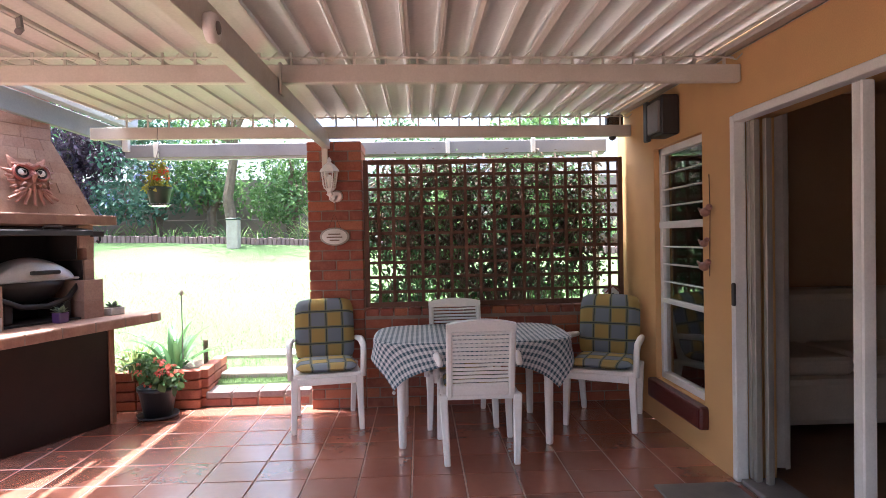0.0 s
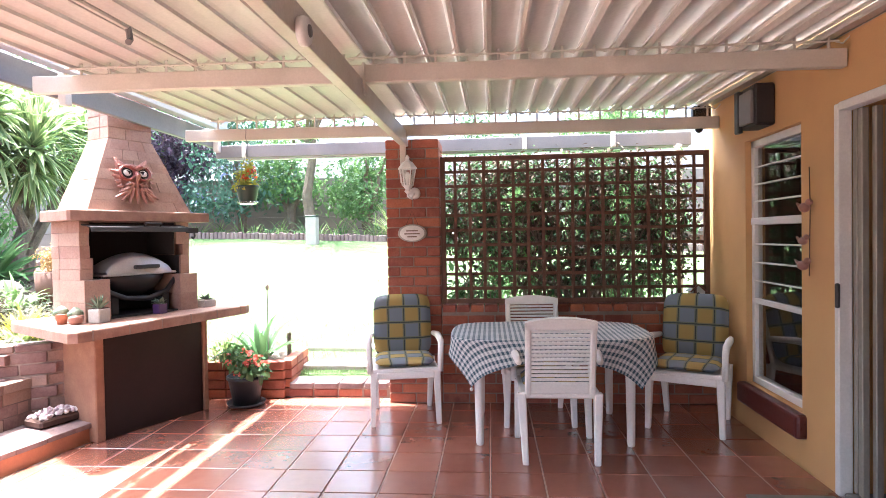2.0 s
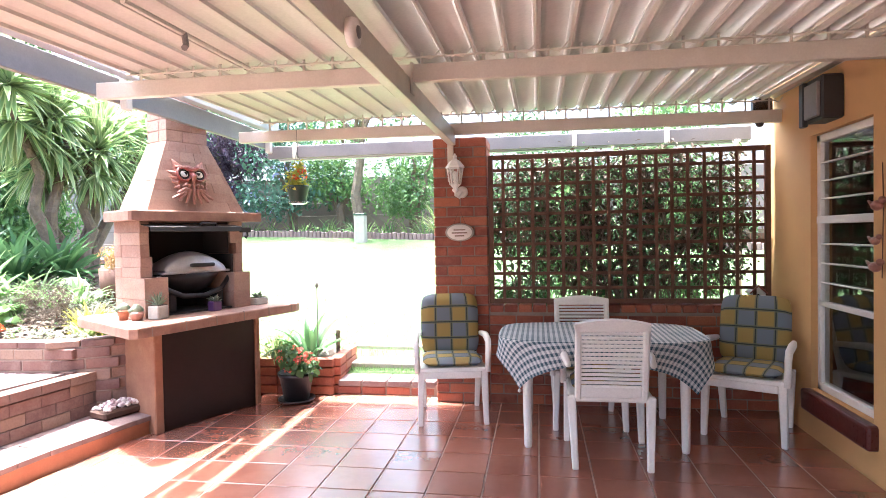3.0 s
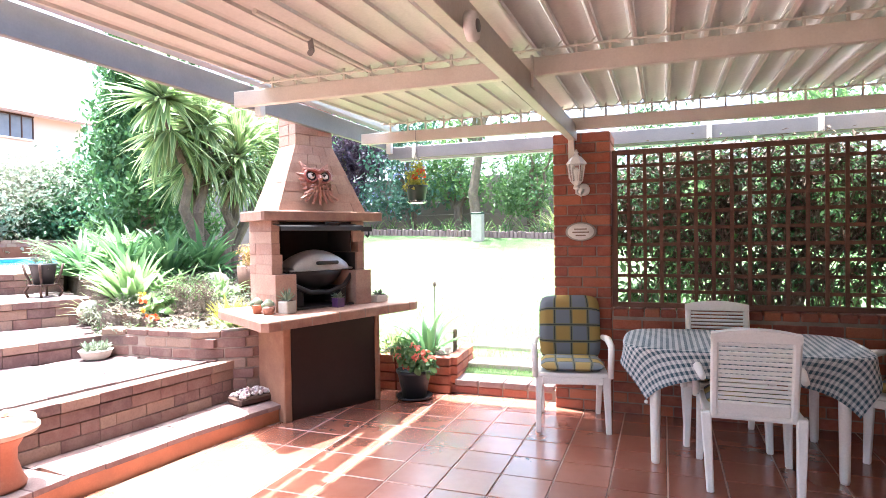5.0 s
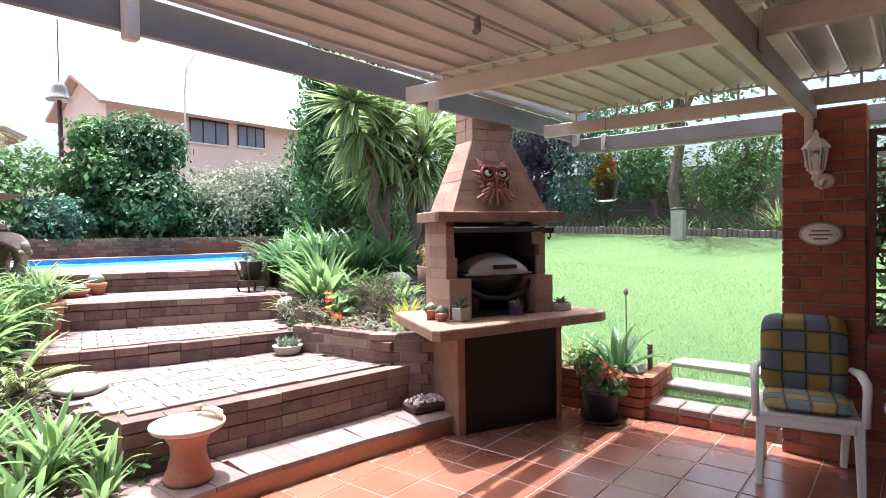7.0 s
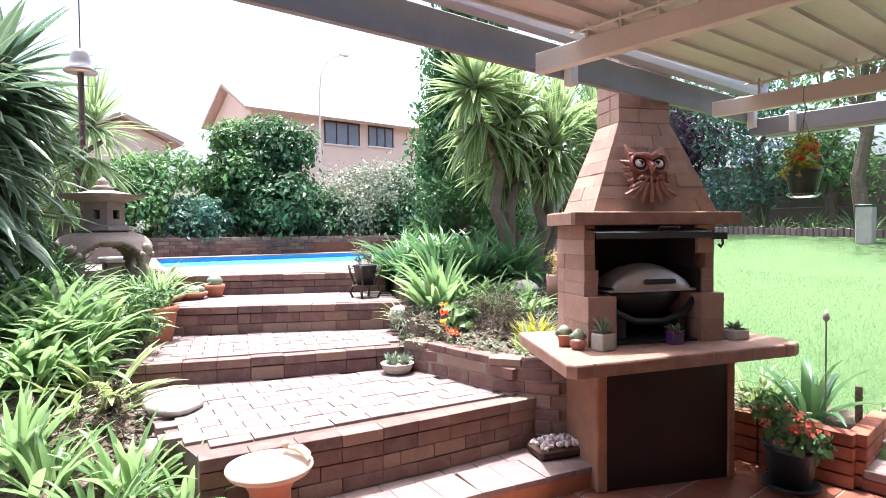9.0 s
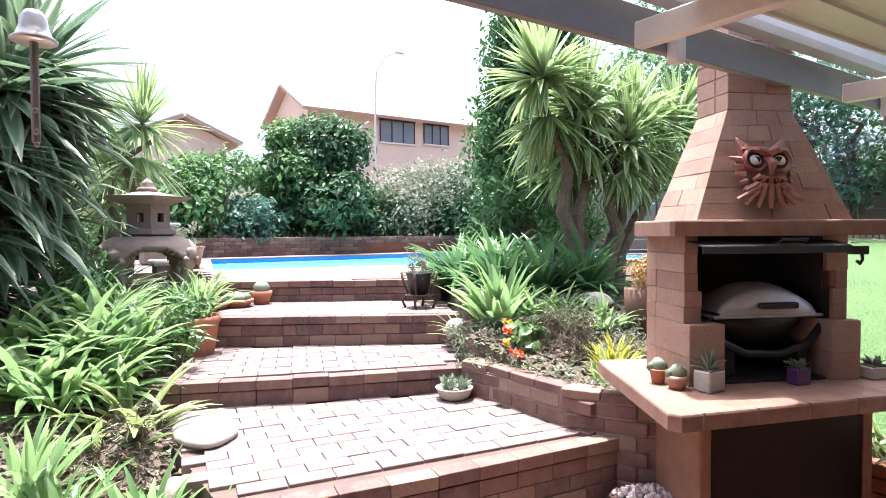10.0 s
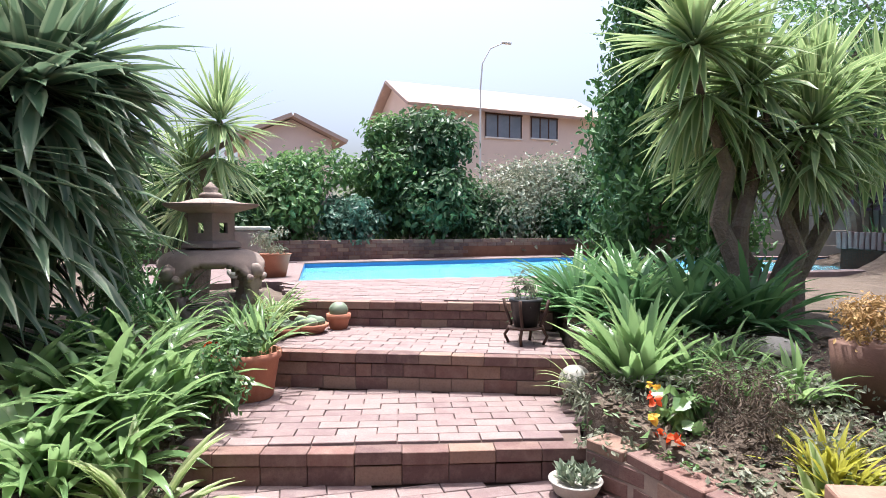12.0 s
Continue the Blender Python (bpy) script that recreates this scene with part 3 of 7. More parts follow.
def clump(x, y, z, n, length, width, material, label, seed, name="strap_leaf_clump", category="plant", spread=(0.1, 1.1), droop=1.2, base=0.07, group="", azimuth=None):
    ob = thing(name, at(x, y, z), label, category, group)
    part("leaves", blades(n, length, width, spread, droop, base, 6, material, seed, azimuth=azimuth), material, ob)
    return ob

# ================= the setting =================
WALL_X, WALL_Y = 2.25, 5.06            # house wall; front of the trellis wall and pillar
L1, L2, L3, L4, L5 = 0.137, 0.455, 0.625, 0.875, 1.09
E1 = [(-2.40, 4.12), (-2.58, 3.3), (-2.69, 2.5), (-2.70, 1.9), (-2.66, 1.2)]
E2 = [(-2.865, 4.04), (-3.00, 2.95), (-3.17, 2.02)]
E3 = [(-4.10, 3.88), (-4.50, 2.78), (-4.86, 1.92)]
E4 = [(-4.85, 4.42), (-5.60, 3.08), (-5.95, 2.48)]
E5 = [(-5.85, 4.85), (-6.72, 3.28), (-6.95, 2.85)]
STAIR = [(-2.45, 4.15), (-2.5, 1.0), (-2.75, 1.0), (-3.2, 1.98), (-4.85, 2.0), (-6.0, 2.5), (-7.0, 2.9), (-7.3, 3.0),
         (-6.3, 4.9), (-5.85, 4.9), (-4.9, 4.4), (-4.15, 3.95), (-3.5, 3.92), (-2.95, 4.05)]


def inside(x, y, poly):
    hit = False
    for (ax, ay), (bx, by) in zip(poly, poly[1:] + poly[:1]):
        if (ay > y) != (by > y) and x < (bx - ax) * (y - ay) / (by - ay) + ax:
            hit = not hit
    return hit


def lawn_height(x, y):
    return 0.12 + 0.163 * (y - 5.4) - 0.03 * (x + 1.5) * min(1.0, max(0.0, (y - 6) / 5))


def bed_line(y):
    """Where the yucca bed meets the lawn."""
    return -2.75 - 0.72 * max(0.0, y - 5.4)


def ground_height(x, y):
    """The garden falls from the pool terrace and the back bed to the patio."""
    right_bed = 0.60 + 0.15 * (-x - 2.8) + 0.10 * (y - 4.0)
    left_bed = 0.12 + 0.275 * (-x - 2.9)
    k = min(1.0, max(0.0, (y - 2.8) / 1.0))
    bed = left_bed * (1 - k) + right_bed * k
    bed = max(-0.15, min(1.04, bed))
    lawn = max(-0.15, min(1.45, lawn_height(x, y) - 0.05))
    f = min(1.0, max(0.0, (x - bed_line(y) + 0.5) / 0.8))
    if y < 4.6:
        f = 0.0
    h = bed * (1 - f) + lawn * f
    if x > -2.75 and y < 5.5:
        h = -0.15
    if -2.75 < x < -1.2 and 4.6 < y < 5.6:
        h = -0.15
    if x < -7.0 and x < bed_line(y) - 0.4 or (x < -6.2 and 5.6 < y < 9):
        h = 1.02
    if inside(x, y, STAIR):
        h = -0.15
    if x < -7.6 and y < 13 and not (x < -13.2):
        h = 0.2 if (-12.6 < x < -8.4 and y > 3.0) or (x < -9.2 and y > 7) else 1.02
    return h


def build_ground():
    xs = [-600, -150, -60, -30, -22] + [-18 + 0.5 * i for i in range(20)] + [-8 + 0.12 * i for i in range(60)] + [-0.8 + 0.4 * i for i in range(26)] + [12, 20, 60, 150, 600]
    ys = [-600, -150, -40, -15, -8, -4, -2] + [-1 + 0.14 * i for i in range(58)] + [7.2 + 0.4 * i for i in range(26)] + [18, 24, 40, 80, 200, 600]
    verts = [(x, y, ground_height(x, y)) for y in ys for x in xs]
    w = len(xs)
    faces = [(j * w + i, j * w + i + 1, (j + 1) * w + i + 1, (j + 1) * w + i) for j in range(len(ys) - 1) for i in range(w - 1)]
    return solid("ground", raw_mesh("ground", verts, faces, "soil"), "soil", "dry brown garden soil with bare patches", "ground")


ground = build_ground()


def build_lawn():
    xs = [-8.2 + 0.25 * i for i in range(72)]
    ys = [5.42 + 0.25 * i for i in range(32)]
    verts = []
    for j, y in enumerate(ys):
        for i, x in enumerate(xs):
            left = bed_line(y) + 0.2
            xx = max(x, left)
            verts.append((xx, y, lawn_height(xx, y) + 0.012 * noise.noise(Vector((xx * 1.5, y * 1.5, 0)))))
    w = len(xs)
    faces = [(j * w + i, j * w + i + 1, (j + 1) * w + i + 1, (j + 1) * w + i) for j in range(len(ys) - 1) for i in range(w - 1)
             if verts[j * w + i + 1][0] - verts[j * w + i][0] > 0.01 or verts[(j + 1) * w + i + 1][0] - verts[(j + 1) * w + i][0] > 0.01]
    ob = solid("lawn", raw_mesh("lawn", verts, faces, "grass"), "grass", "short bright green lawn rising to the back wall", "lawn")
    r = np.random.default_rng(5)
    V, F = [], []
    for i in range(16000):
        y = 5.5 + 4.5 * r.random() ** 1.5
        x = r.uniform(bed_line(y) + 0.3, 1.0)
        z = lawn_height(x, y)
        h, a, b = r.uniform(0.02, 0.05), r.uniform(0, 6.28), r.normal(0, 0.02, 2)
        k = len(V)
        V += [(x - 0.004 * math.cos(a), y - 0.004 * math.sin(a), z - 0.005), (x + 0.004 * math.cos(a), y + 0.004 * math.sin(a), z - 0.005), (x + b[0], y + b[1], z + h)]
        F.append((k, k + 1, k + 2))
    solid("grass", raw_mesh("grass", V, F, "strap"), "strap", "fine short blades of lawn grass", "grass", "stuff")
    return ob


lawn = build_lawn()

# patio slab, kept under the tiles
TILE = 0.31
floor = solid("floor", prism([(WALL_X + 0.05, -4.0), (WALL_X + 0.05, 5.3), (-1.2, 5.3), (-2.3, 4.75), (-2.45, 4.15), (-2.66, 2.6), (-2.66, -4.0)], -0.14, -0.004), "grout",
              "glazed red-brown terracotta tile floor with pale joints", "floor")


# house wall with its window and sliding-door openings
def build_house_wall():
    bm = bmesh.new()
    x0, x1 = WALL_X, WALL_X + 0.24
    top = 2.95
    win, door = (3.74, 4.50, 0.33, 2.05), (0.55, 3.38, 0.0, 2.06)
    box(x0, x1, -4.0, door[0], -0.1, top, bm=bm)
    box(x0, x1, door[0], door[1], door[3], top, bm=bm)
    box(x0, x1, door[1], win[0], -0.1, top, bm=bm)
    box(x0, x1, win[0], win[1], -0.1, win[2], bm=bm)
    box(x0, x1, win[0], win[1], win[3], top, bm=bm)
    box(x0, x1, win[1], 5.32, -0.1, top, bm=bm)
    return solid("wall_house", bm, "plaster", "smooth ochre painted house wall", "wall")


build_house_wall()


def build_window():
    w = thing("window_1", at(WALL_X + 0.07, 4.12, 0.33), "tall white steel window with burglar bars", "window", kind="structure")
    hy, h = 0.38, 1.72
    for nm, b in (("window_frame", (-0.03, 0.03, -hy, -hy + 0.045, 0, h)), ("window_frame", (-0.03, 0.03, hy - 0.045, hy, 0, h)),
                  ("window_frame", (-0.03, 0.03, -hy, hy, h - 0.05, h)), ("window_frame", (-0.03, 0.03, -hy, hy, 0, 0.05)),
                  ("window_frame", (-0.035, 0.035, -hy, hy, 1.125, 1.175)), ("window_frame", (-0.03, 0.03, -hy, hy, 0.57, 0.605))):
        part(nm, box(*b, 0.004), "white_frame", w)
    for z0, z1 in ((0.05, 0.57), (0.605, 1.125), (1.175, h - 0.05)):
        p = part("pane", box(-0.003, 0.003, -hy + 0.045, hy - 0.045, z0, z1), "glass", w)
        p.visible_shadow = False
    for z in (0.73, 0.86, 0.99, 1.29, 1.41, 1.53):
        part("burglar_bar", tube([(-0.022, -hy + 0.04, z), (-0.022, hy - 0.04, z)], 0.006, 6), "white_frame", w)
    s = part("window_sill", box(-0.13, -0.035, -hy - 0.05, hy + 0.04, -0.15, -0.005, 0.02, segments=2), "sill", w, "oxblood tiled sill")
    return w


build_window()


def build_sliding_door():
    d = thing("door_1", at(WALL_X + 0.06, 3.38, 0), "white aluminium sliding door standing open", "door", kind="structure")
    part("door_frame", box(-0.072, 0.0, -0.030, 0.012, 0, 2.07, 0.005), "white_frame", d)
    part("door_frame", box(-0.072, 0.0, -2.85, -0.030, 2.03, 2.075, 0.005), "white_frame", d)
    part("threshold", box(-0.06, 0.16, -2.83, -0.05, 0.0, 0.03, 0.006), "gutter", d, "grey metal track")
    for k, (ya, yb, xx) in enumerate(((-0.96, -0.90, -0.02), (-1.14, -1.06, 0.03), (-2.0, -1.94, -0.02))):
        part("stile", box(xx - 0.03, xx + 0.03, ya, yb, 0.03, 2.02, 0.006), "white_frame", d)
    for ya, yb, xx in ((-1.94, -1.10, -0.02),):
        part("rail", box(xx - 0.02, xx + 0.02, ya, yb, 0.03, 0.12, 0.004), "white_frame", d)
        p = part("pane", box(xx - 0.003, xx + 0.003, ya, yb, 0.12, 2.02), "glass", d)
        p.visible_shadow = False
    for yy, xx, ww in ((-0.055, 0.012, 0.016), (-0.098, 0.012, 0.018), (-0.140, 0.055, 0.016)):
        part("stacked_stile", box(xx - 0.018, xx + 0.018, yy - ww, yy + ww, 0.03, 2.03, 0.004), "alu", d, "grey aluminium stile")
    part("latch", box(-0.09, -0.07, -0.045, -0.02, 1.0, 1.13, 0.006), "black_plastic", d, "black latch plate")
    return d


build_sliding_door()


def wavy_curtain(name, y0, y1, z0, z1, x, parent, waves=6, depth=0.035):
    n, V, F = waves * 8, [], []
    for i in range(n + 1):
        y = y0 + (y1 - y0) * i / n
        xx = x + depth * math.sin(2 * math.pi * waves * i / n)
        V += [(xx, y, z0), (xx, y, z1), (xx + 0.004, y, z0), (xx + 0.004, y, z1)]
    for i in range(n):
        a = 4 * i
        F += [(a, a + 4, a + 5, a + 1), (a + 2, a + 3, a + 7, a + 6)]
    return part(name, raw_mesh(name, V, F, "curtain", None, True), "curtain", parent)


# the dim room behind the door
def build_room():
    x0, x1, y0, y1 = WALL_X + 0.24, 6.2, -0.6, 5.1
    solid("floor_room", box(x0 - 0.02, x1, y0, y1, -0.12, -0.01), "room_floor", "brown tiled living-room floor", "floor")
    solid("wall_room_back", box(x1, x1 + 0.12, y0, y1, -0.1, 2.7), "room_wall", "brown shaded living-room wall", "wall")
    solid("wall_room_north", box(x0, x1, y1, y1 + 0.12, -0.1, 2.7), "room_wall", "brown shaded living-room wall", "wall")
    solid("wall_room_south", box(x0, x1, y0 - 0.12, y0, -0.1, 2.7), "room_wall", "brown shaded living-room wall", "wall")
    solid("ceiling_room", box(x0, x1, y0, y1, 2.6, 2.7), "room_wall", "plain living-room ceiling", "ceiling")
    c = thing("curtain", at(WALL_X + 0.27, 3.44, 0.05), "drawn-back grey beige curtain beside the sliding door", "curtain")
    wavy_curtain("cloth", -0.06, 0.09, 0, 2.1, 0.02, c, 3)
    c2 = thing("curtain", at(WALL_X + 0.165, 4.12, 0.36), "grey beige curtains hanging inside the tall window", "curtain")
    wavy_curtain("cloth", -0.36, -0.16, 0, 1.66, 0.0, c2, 3)
    wavy_curtain("cloth", 0.02, 0.36, 0, 1.66, 0.0, c2, 5)


build_room()


# trellis wall: low brick wall and pillar
def brick_course(parent, x0, x1, y, z, odd, depth, material="brick", length=0.215, gap=0.010, height=0.073):
    x = x0
    first = True
    while x < x1 - 0.02:
        w = min(length if not (first and odd) else length / 2 - gap / 2, x1 - x)
        if x1 - (x + w) < 0.03:
            w = x1 - x
        piece("brick", parent, (round(w, 3), depth, height), at(x + w / 2, y + depth / 2 + random.uniform(-0.002, 0.002), z + height / 2), material, 0.005)
        x += w + gap
        first = False


def build_trellis_wall():
    low = solid("wall_low", box(0.0, WALL_X - 0.002, WALL_Y + 0.008, WALL_Y + 0.21, -0.1, 0.80), "mortar", "low red face-brick wall under the trellis", "wall")
    for k in range(9):
        brick_course(low, 0.005, WALL_X - 0.004, WALL_Y, 0.005 + k * 0.083, k % 2, 0.218)
    for i in range(19):
        piece("brick", low, (0.108, 0.225, 0.06), at(0.065 + i * 0.118, WALL_Y + 0.109, 0.80), "brick", 0.006)
    pil = solid("brick_pillar", box(-0.445, -0.012, WALL_Y + 0.008, WALL_Y + 0.40, -0.1, 2.24), "mortar", "red face-brick pillar with recessed joints", "pillar")
    for k in range(27):
        brick_course(pil, -0.455, -0.004, WALL_Y, 0.005 + k * 0.083, k % 2, 0.41, "brick", 0.22)


def build_trellis():
    t = thing("trellis", at(1.11, WALL_Y + 0.03, 0.84), "dark brown square-lattice wooden trellis", "trellis")
    hw, h = 1.105, 1.245
    for b in ((-hw, -hw + 0.04, 0, 0.045, 0, h), (hw - 0.04, hw, 0, 0.045, 0, h), (-hw + 0.04, hw - 0.04, 0, 0.045, h - 0.04, h), (-hw + 0.04, hw - 0.04, 0, 0.045, 0, 0.04)):
        part("frame_rail", box(*b, 0.004), "lattice", t)
    nx, nz = 18, 10
    for i in range(1, nx):
        x = -hw + 2 * hw * i / nx
        j = random.uniform(-0.003, 0.003)
        part("slat", box(x - 0.013 + j, x + 0.013 + j, 0.006, 0.018, 0.03, h - 0.03, 0.002), "lattice", t)
    for i in range(1, nz):
        z = h * i / nz + random.uniform(-0.003, 0.003)
        part("slat", box(-hw + 0.03, hw - 0.03, 0.020, 0.033, z - 0.013, z + 0.013, 0.002), "lattice", t)
    return t


build_trellis()


# ---- louvred patio roof ----
def roof_z(x, y):
    return 2.370 + 0.018 * (y - 2.5) + 0.006 * (WALL_X - x)


def build_roof():
    """Interlocking blades: each pan slopes up to a hooked lip that the next one overlaps."""
    V, F = [], []
    y0, y1, pitch = -3.8, 5.13, 0.168
    prof = [(0.178, 0.024), (0.180, 0.044), (0.168, 0.049), (0.156, 0.046), (0.146, 0.031), (0.088, 0.022), (0.040, 0.011), (0.022, 0.004), (0.018, -0.012), (0.006, -0.013), (0.003, 0.000), (-0.006, 0.011)]
    x = -1.93
    while x < WALL_X - 0.02:
        wob = random.uniform(-0.0025, 0.0025)
        for ends in (y0, y1):
            V += [(min(x + a, WALL_X - 0.003), ends, roof_z(x + a, ends) + b + wob) for a, b in prof]
            V += [(min(x + a, WALL_X - 0.003), ends, roof_z(x + a, ends) + b + wob + 0.003) for a, b in prof]
        n = len(prof)
        k = len(V) - 4 * n
        for i in range(n - 1):
            F.append((k + i, k + 2 * n + i, k + 2 * n + i + 1, k + i + 1))
            F.append((k + n + i + 1, k + 3 * n + i + 1, k + 3 * n + i, k + n + i))
            F.append((k + 2 * n + i, k + 3 * n + i, k + 3 * n + i + 1, k + 2 * n + i + 1))
        x += pitch
    solid("ceiling", raw_mesh("ceiling", V, F, "louvre"), "louvre", "off-white adjustable metal louvre roof, nearly closed", "ceiling")


build_roof()


def bar(parent, name, a, b, w, h, material="cream_metal", bevel=0.004):
    """A straight rectangular section from a to b, whose top face runs along those points."""
    a, b = Vector(a), Vector(b)
    L = (b - a).length
    d = (b - a).normalized()
    side = Vector((0, 0, 1)).cross(d).normalized()
    up = d.cross(side)
    m = Matrix((side, d, up)).transposed().to_4x4()
    m.translation = a
    bm = box(-w / 2, w / 2, 0, L, -h, 0, bevel)
    bm.transform(m)
    return part(name, bm, material, parent)


def build_awning_frame():
    f = thing("awning_frame", at(0, 0, 0), "cream painted aluminium frame of the louvre roof", "roof frame", kind="structure")
    rz = roof_z
    for y, drop in ((-1.5, 0.05), (0.9, 0.05), (3.30, 0.05), (4.98, 0.085)):
        bar(f, "purlin", (-2.16, y, rz(-2.16, y) - drop), (WALL_X - 0.005, y, rz(WALL_X, y) - drop), 0.05, 0.095)
    bar(f, "beam", (-0.29, -3.8, 2.205), (-0.29, WALL_Y - 0.012, 2.30), 0.062, 0.125)
    part("end_plate", box(-0.255, -0.24, 3.262, 3.325, 2.19, 2.36, 0.003), "cream_metal", f)
    part("post_plate", box(-0.325, -0.275, WALL_Y - 0.045, WALL_Y - 0.012, 1.87, 2.20, 0.004), "cream_metal", f, "bolted white post plate")
    # link rods and pivot clips that turn the blades, above two of the purlins
    for y, drop in ((3.30, 0.05), (4.98, 0.085)):
        x = -1.93
        while x < WALL_X - 0.1:
            z = rz(x, y)
            part("pivot_clip", box(x + 0.05, x + 0.064, y - 0.016, y - 0.004, z - drop, z + 0.055, 0.002), "cream_metal", f)
            part("link_arm", tube([(x + 0.06, y - 0.03, z - 0.015), (x + 0.115, y - 0.03, z - 0.03), (x + 0.165, y - 0.03, z + 0.02)], 0.0045, 5), "cream_metal", f)
            x += 0.168
        bar(f, "link_rod", (-1.95, y - 0.035, rz(-1.95, y) - 0.012), (WALL_X - 0.05, y - 0.035, rz(WALL_X, y) - 0.012), 0.008, 0.012)
    part("crank_rod", tube([(-1.15, 2.2, rz(-1.15, 2.2) - 0.04), (-1.15, 3.2, rz(-1.15, 3.2) - 0.04)], 0.012, 8), "cream_metal", f)
    part("crank_hook", tube([(-1.15, 2.6, rz(-1.15, 2.6) - 0.04), (-1.13, 2.58, rz(-1.15, 2.6) - 0.10), (-1.10, 2.52, rz(-1.1, 2.6) - 0.13)], 0.014, 8), "gutter", f)
    # added unseen strip above the blades, blocks daylight in the slit at the wall
    part("wall_gap_blocker", box(WALL_X - 0.055, WALL_X - 0.004, -3.8, 5.12, 2.445, 2.452), "louvre", f)
    # conduit along one blade
    part("conduit", tube([(0.42, 0.3, rz(0.42, 0.3) - 0.005), (0.42, 3.24, rz(0.42, 3.24) - 0.005)], 0.014, 8), "louvre", f)
    return f


build_awning_frame()


GUTTER_PROFILE = [(0.045, 2.56), (0.047, 2.49), (0.060, 2.455), (0.135, 2.455), (0.150, 2.48), (0.158, 2.555), (0.175, 2.56)]


def build_gutters():
    g = thing("gutter", at(0, 0, 0), "weathered grey metal gutter and fascia round the roof", "gutter", kind="structure")
    x = -2.235
    part("fascia", box(x - 0.02, x + 0.02, -3.8, 5.70, 2.305, 2.462, 0.004), "gutter", g)
    V, F = [], []
    prof = GUTTER_PROFILE
    n = len(prof)
    for ends in (-3.8, 5.60):
        V += [(x + a, ends, b) for a, b in prof] + [(x + a + 0.003, ends, b + 0.004) for a, b in prof]
    for i in range(n - 1):
        F += [(i, i + 1, 2 * n + i + 1, 2 * n + i), (n + i + 1, n + i, 3 * n + i, 3 * n + i + 1)]
    part("channel", raw_mesh("channel", V, F, "zinc"), "zinc", g, "blue-grey gutter channel")
    part("fascia", box(x + 0.022, WALL_X, 5.62, 5.66, 2.205, 2.325, 0.004), "gutter", g)
    V, F = [], []
    for ends in (x + 0.1, WALL_X):
        V += [(ends, 5.64 + a, b - 0.26) for a, b in prof] + [(ends, 5.64 + a + 0.003, b - 0.256) for a, b in prof]
    for i in range(n - 1):
        F += [(i, i + 1, 2 * n + i + 1, 2 * n + i), (n + i + 1, n + i, 3 * n + i, 3 * n + i + 1)]
    part("channel", raw_mesh("channel", V, F, "zinc"), "zinc", g, "blue-grey gutter channel")
    for y in (-0.2, 1.70, 3.57, 5.60):
        part("bracket", box(x + 0.021, x + 0.075, y - 0.028, y + 0.028, 2.26, 2.55, 0.006), "cream_metal", g)
    for xx in (-1.92, 0.75, 1.55):
        part("bracket", box(xx - 0.02, xx + 0.02, 5.585, 5.618, 2.20, 2.34, 0.005), "cream_metal", g)
    part("post", box(WALL_X - 0.14, WALL_X - 0.09, 5.60, 5.65, 0.05, 2.21, 0.004), "cream_metal", g)
    return g


build_gutters()


# ---- garden steps: solid cores first, their bricks come last in the file ----
def offset_poly(front, back):
    return list(front) + list(back)[::-1]


def build_step_cores():
    cores = {}
    cores[1] = solid("step_1", prism([(-2.42, 4.14)] + E1[1:] + [(-3.05, 1.2), (-3.2, 2.0), (-2.9, 4.2)], -0.1, L1 - 0.03), "orange_paint", "low painted step with a brick tread", "step")
    cores[2] = solid("step_2", prism([(-2.86, 4.08), (-3.02, 2.95), (-3.19, 2.04), (-4.9, 1.95), (-4.55, 2.8), (-4.12, 3.9), (-3.5, 3.95)], -0.1, L2 - 0.012), "joint", "wide brick-paved landing with weathered brick riser", "step")
    cores[3] = solid("step_3", prism([(-4.12, 3.86), (-4.52, 2.78), (-4.88, 1.94), (-6.0, 2.45), (-5.65, 3.1), (-4.9, 4.40)], -0.1, L3 - 0.012), "joint", "brick-paved landing with a low brick riser", "step")
    cores[4] = solid("step_4", prism([(-4.87, 4.40), (-5.62, 3.08), (-5.97, 2.50), (-7.0, 2.87), (-6.76, 3.3), (-5.9, 4.83)], -0.1, L4 - 0.012), "joint", "brick-paved landing below the pool terrace", "step")
    cores[5] = solid("pool_terrace", prism([(-5.87, 4.83), (-6.74, 3.28), (-6.98, 2.85), (-8.9, 3.05), (-8.1, 6.4), (-7.0, 6.2)], 0.2, L5 - 0.012), "joint", "sunlit brick terrace beside the pool", "terrace")
    return cores


CORES = build_step_cores()


# ---- pool and the bed behind it ----
POOL = [(-8.9, 3.25), (-12.4, 3.95), (-12.4, 9.6), (-9.5, 16.0), (-7.0, 14.5), (-8.2, 6.4)]


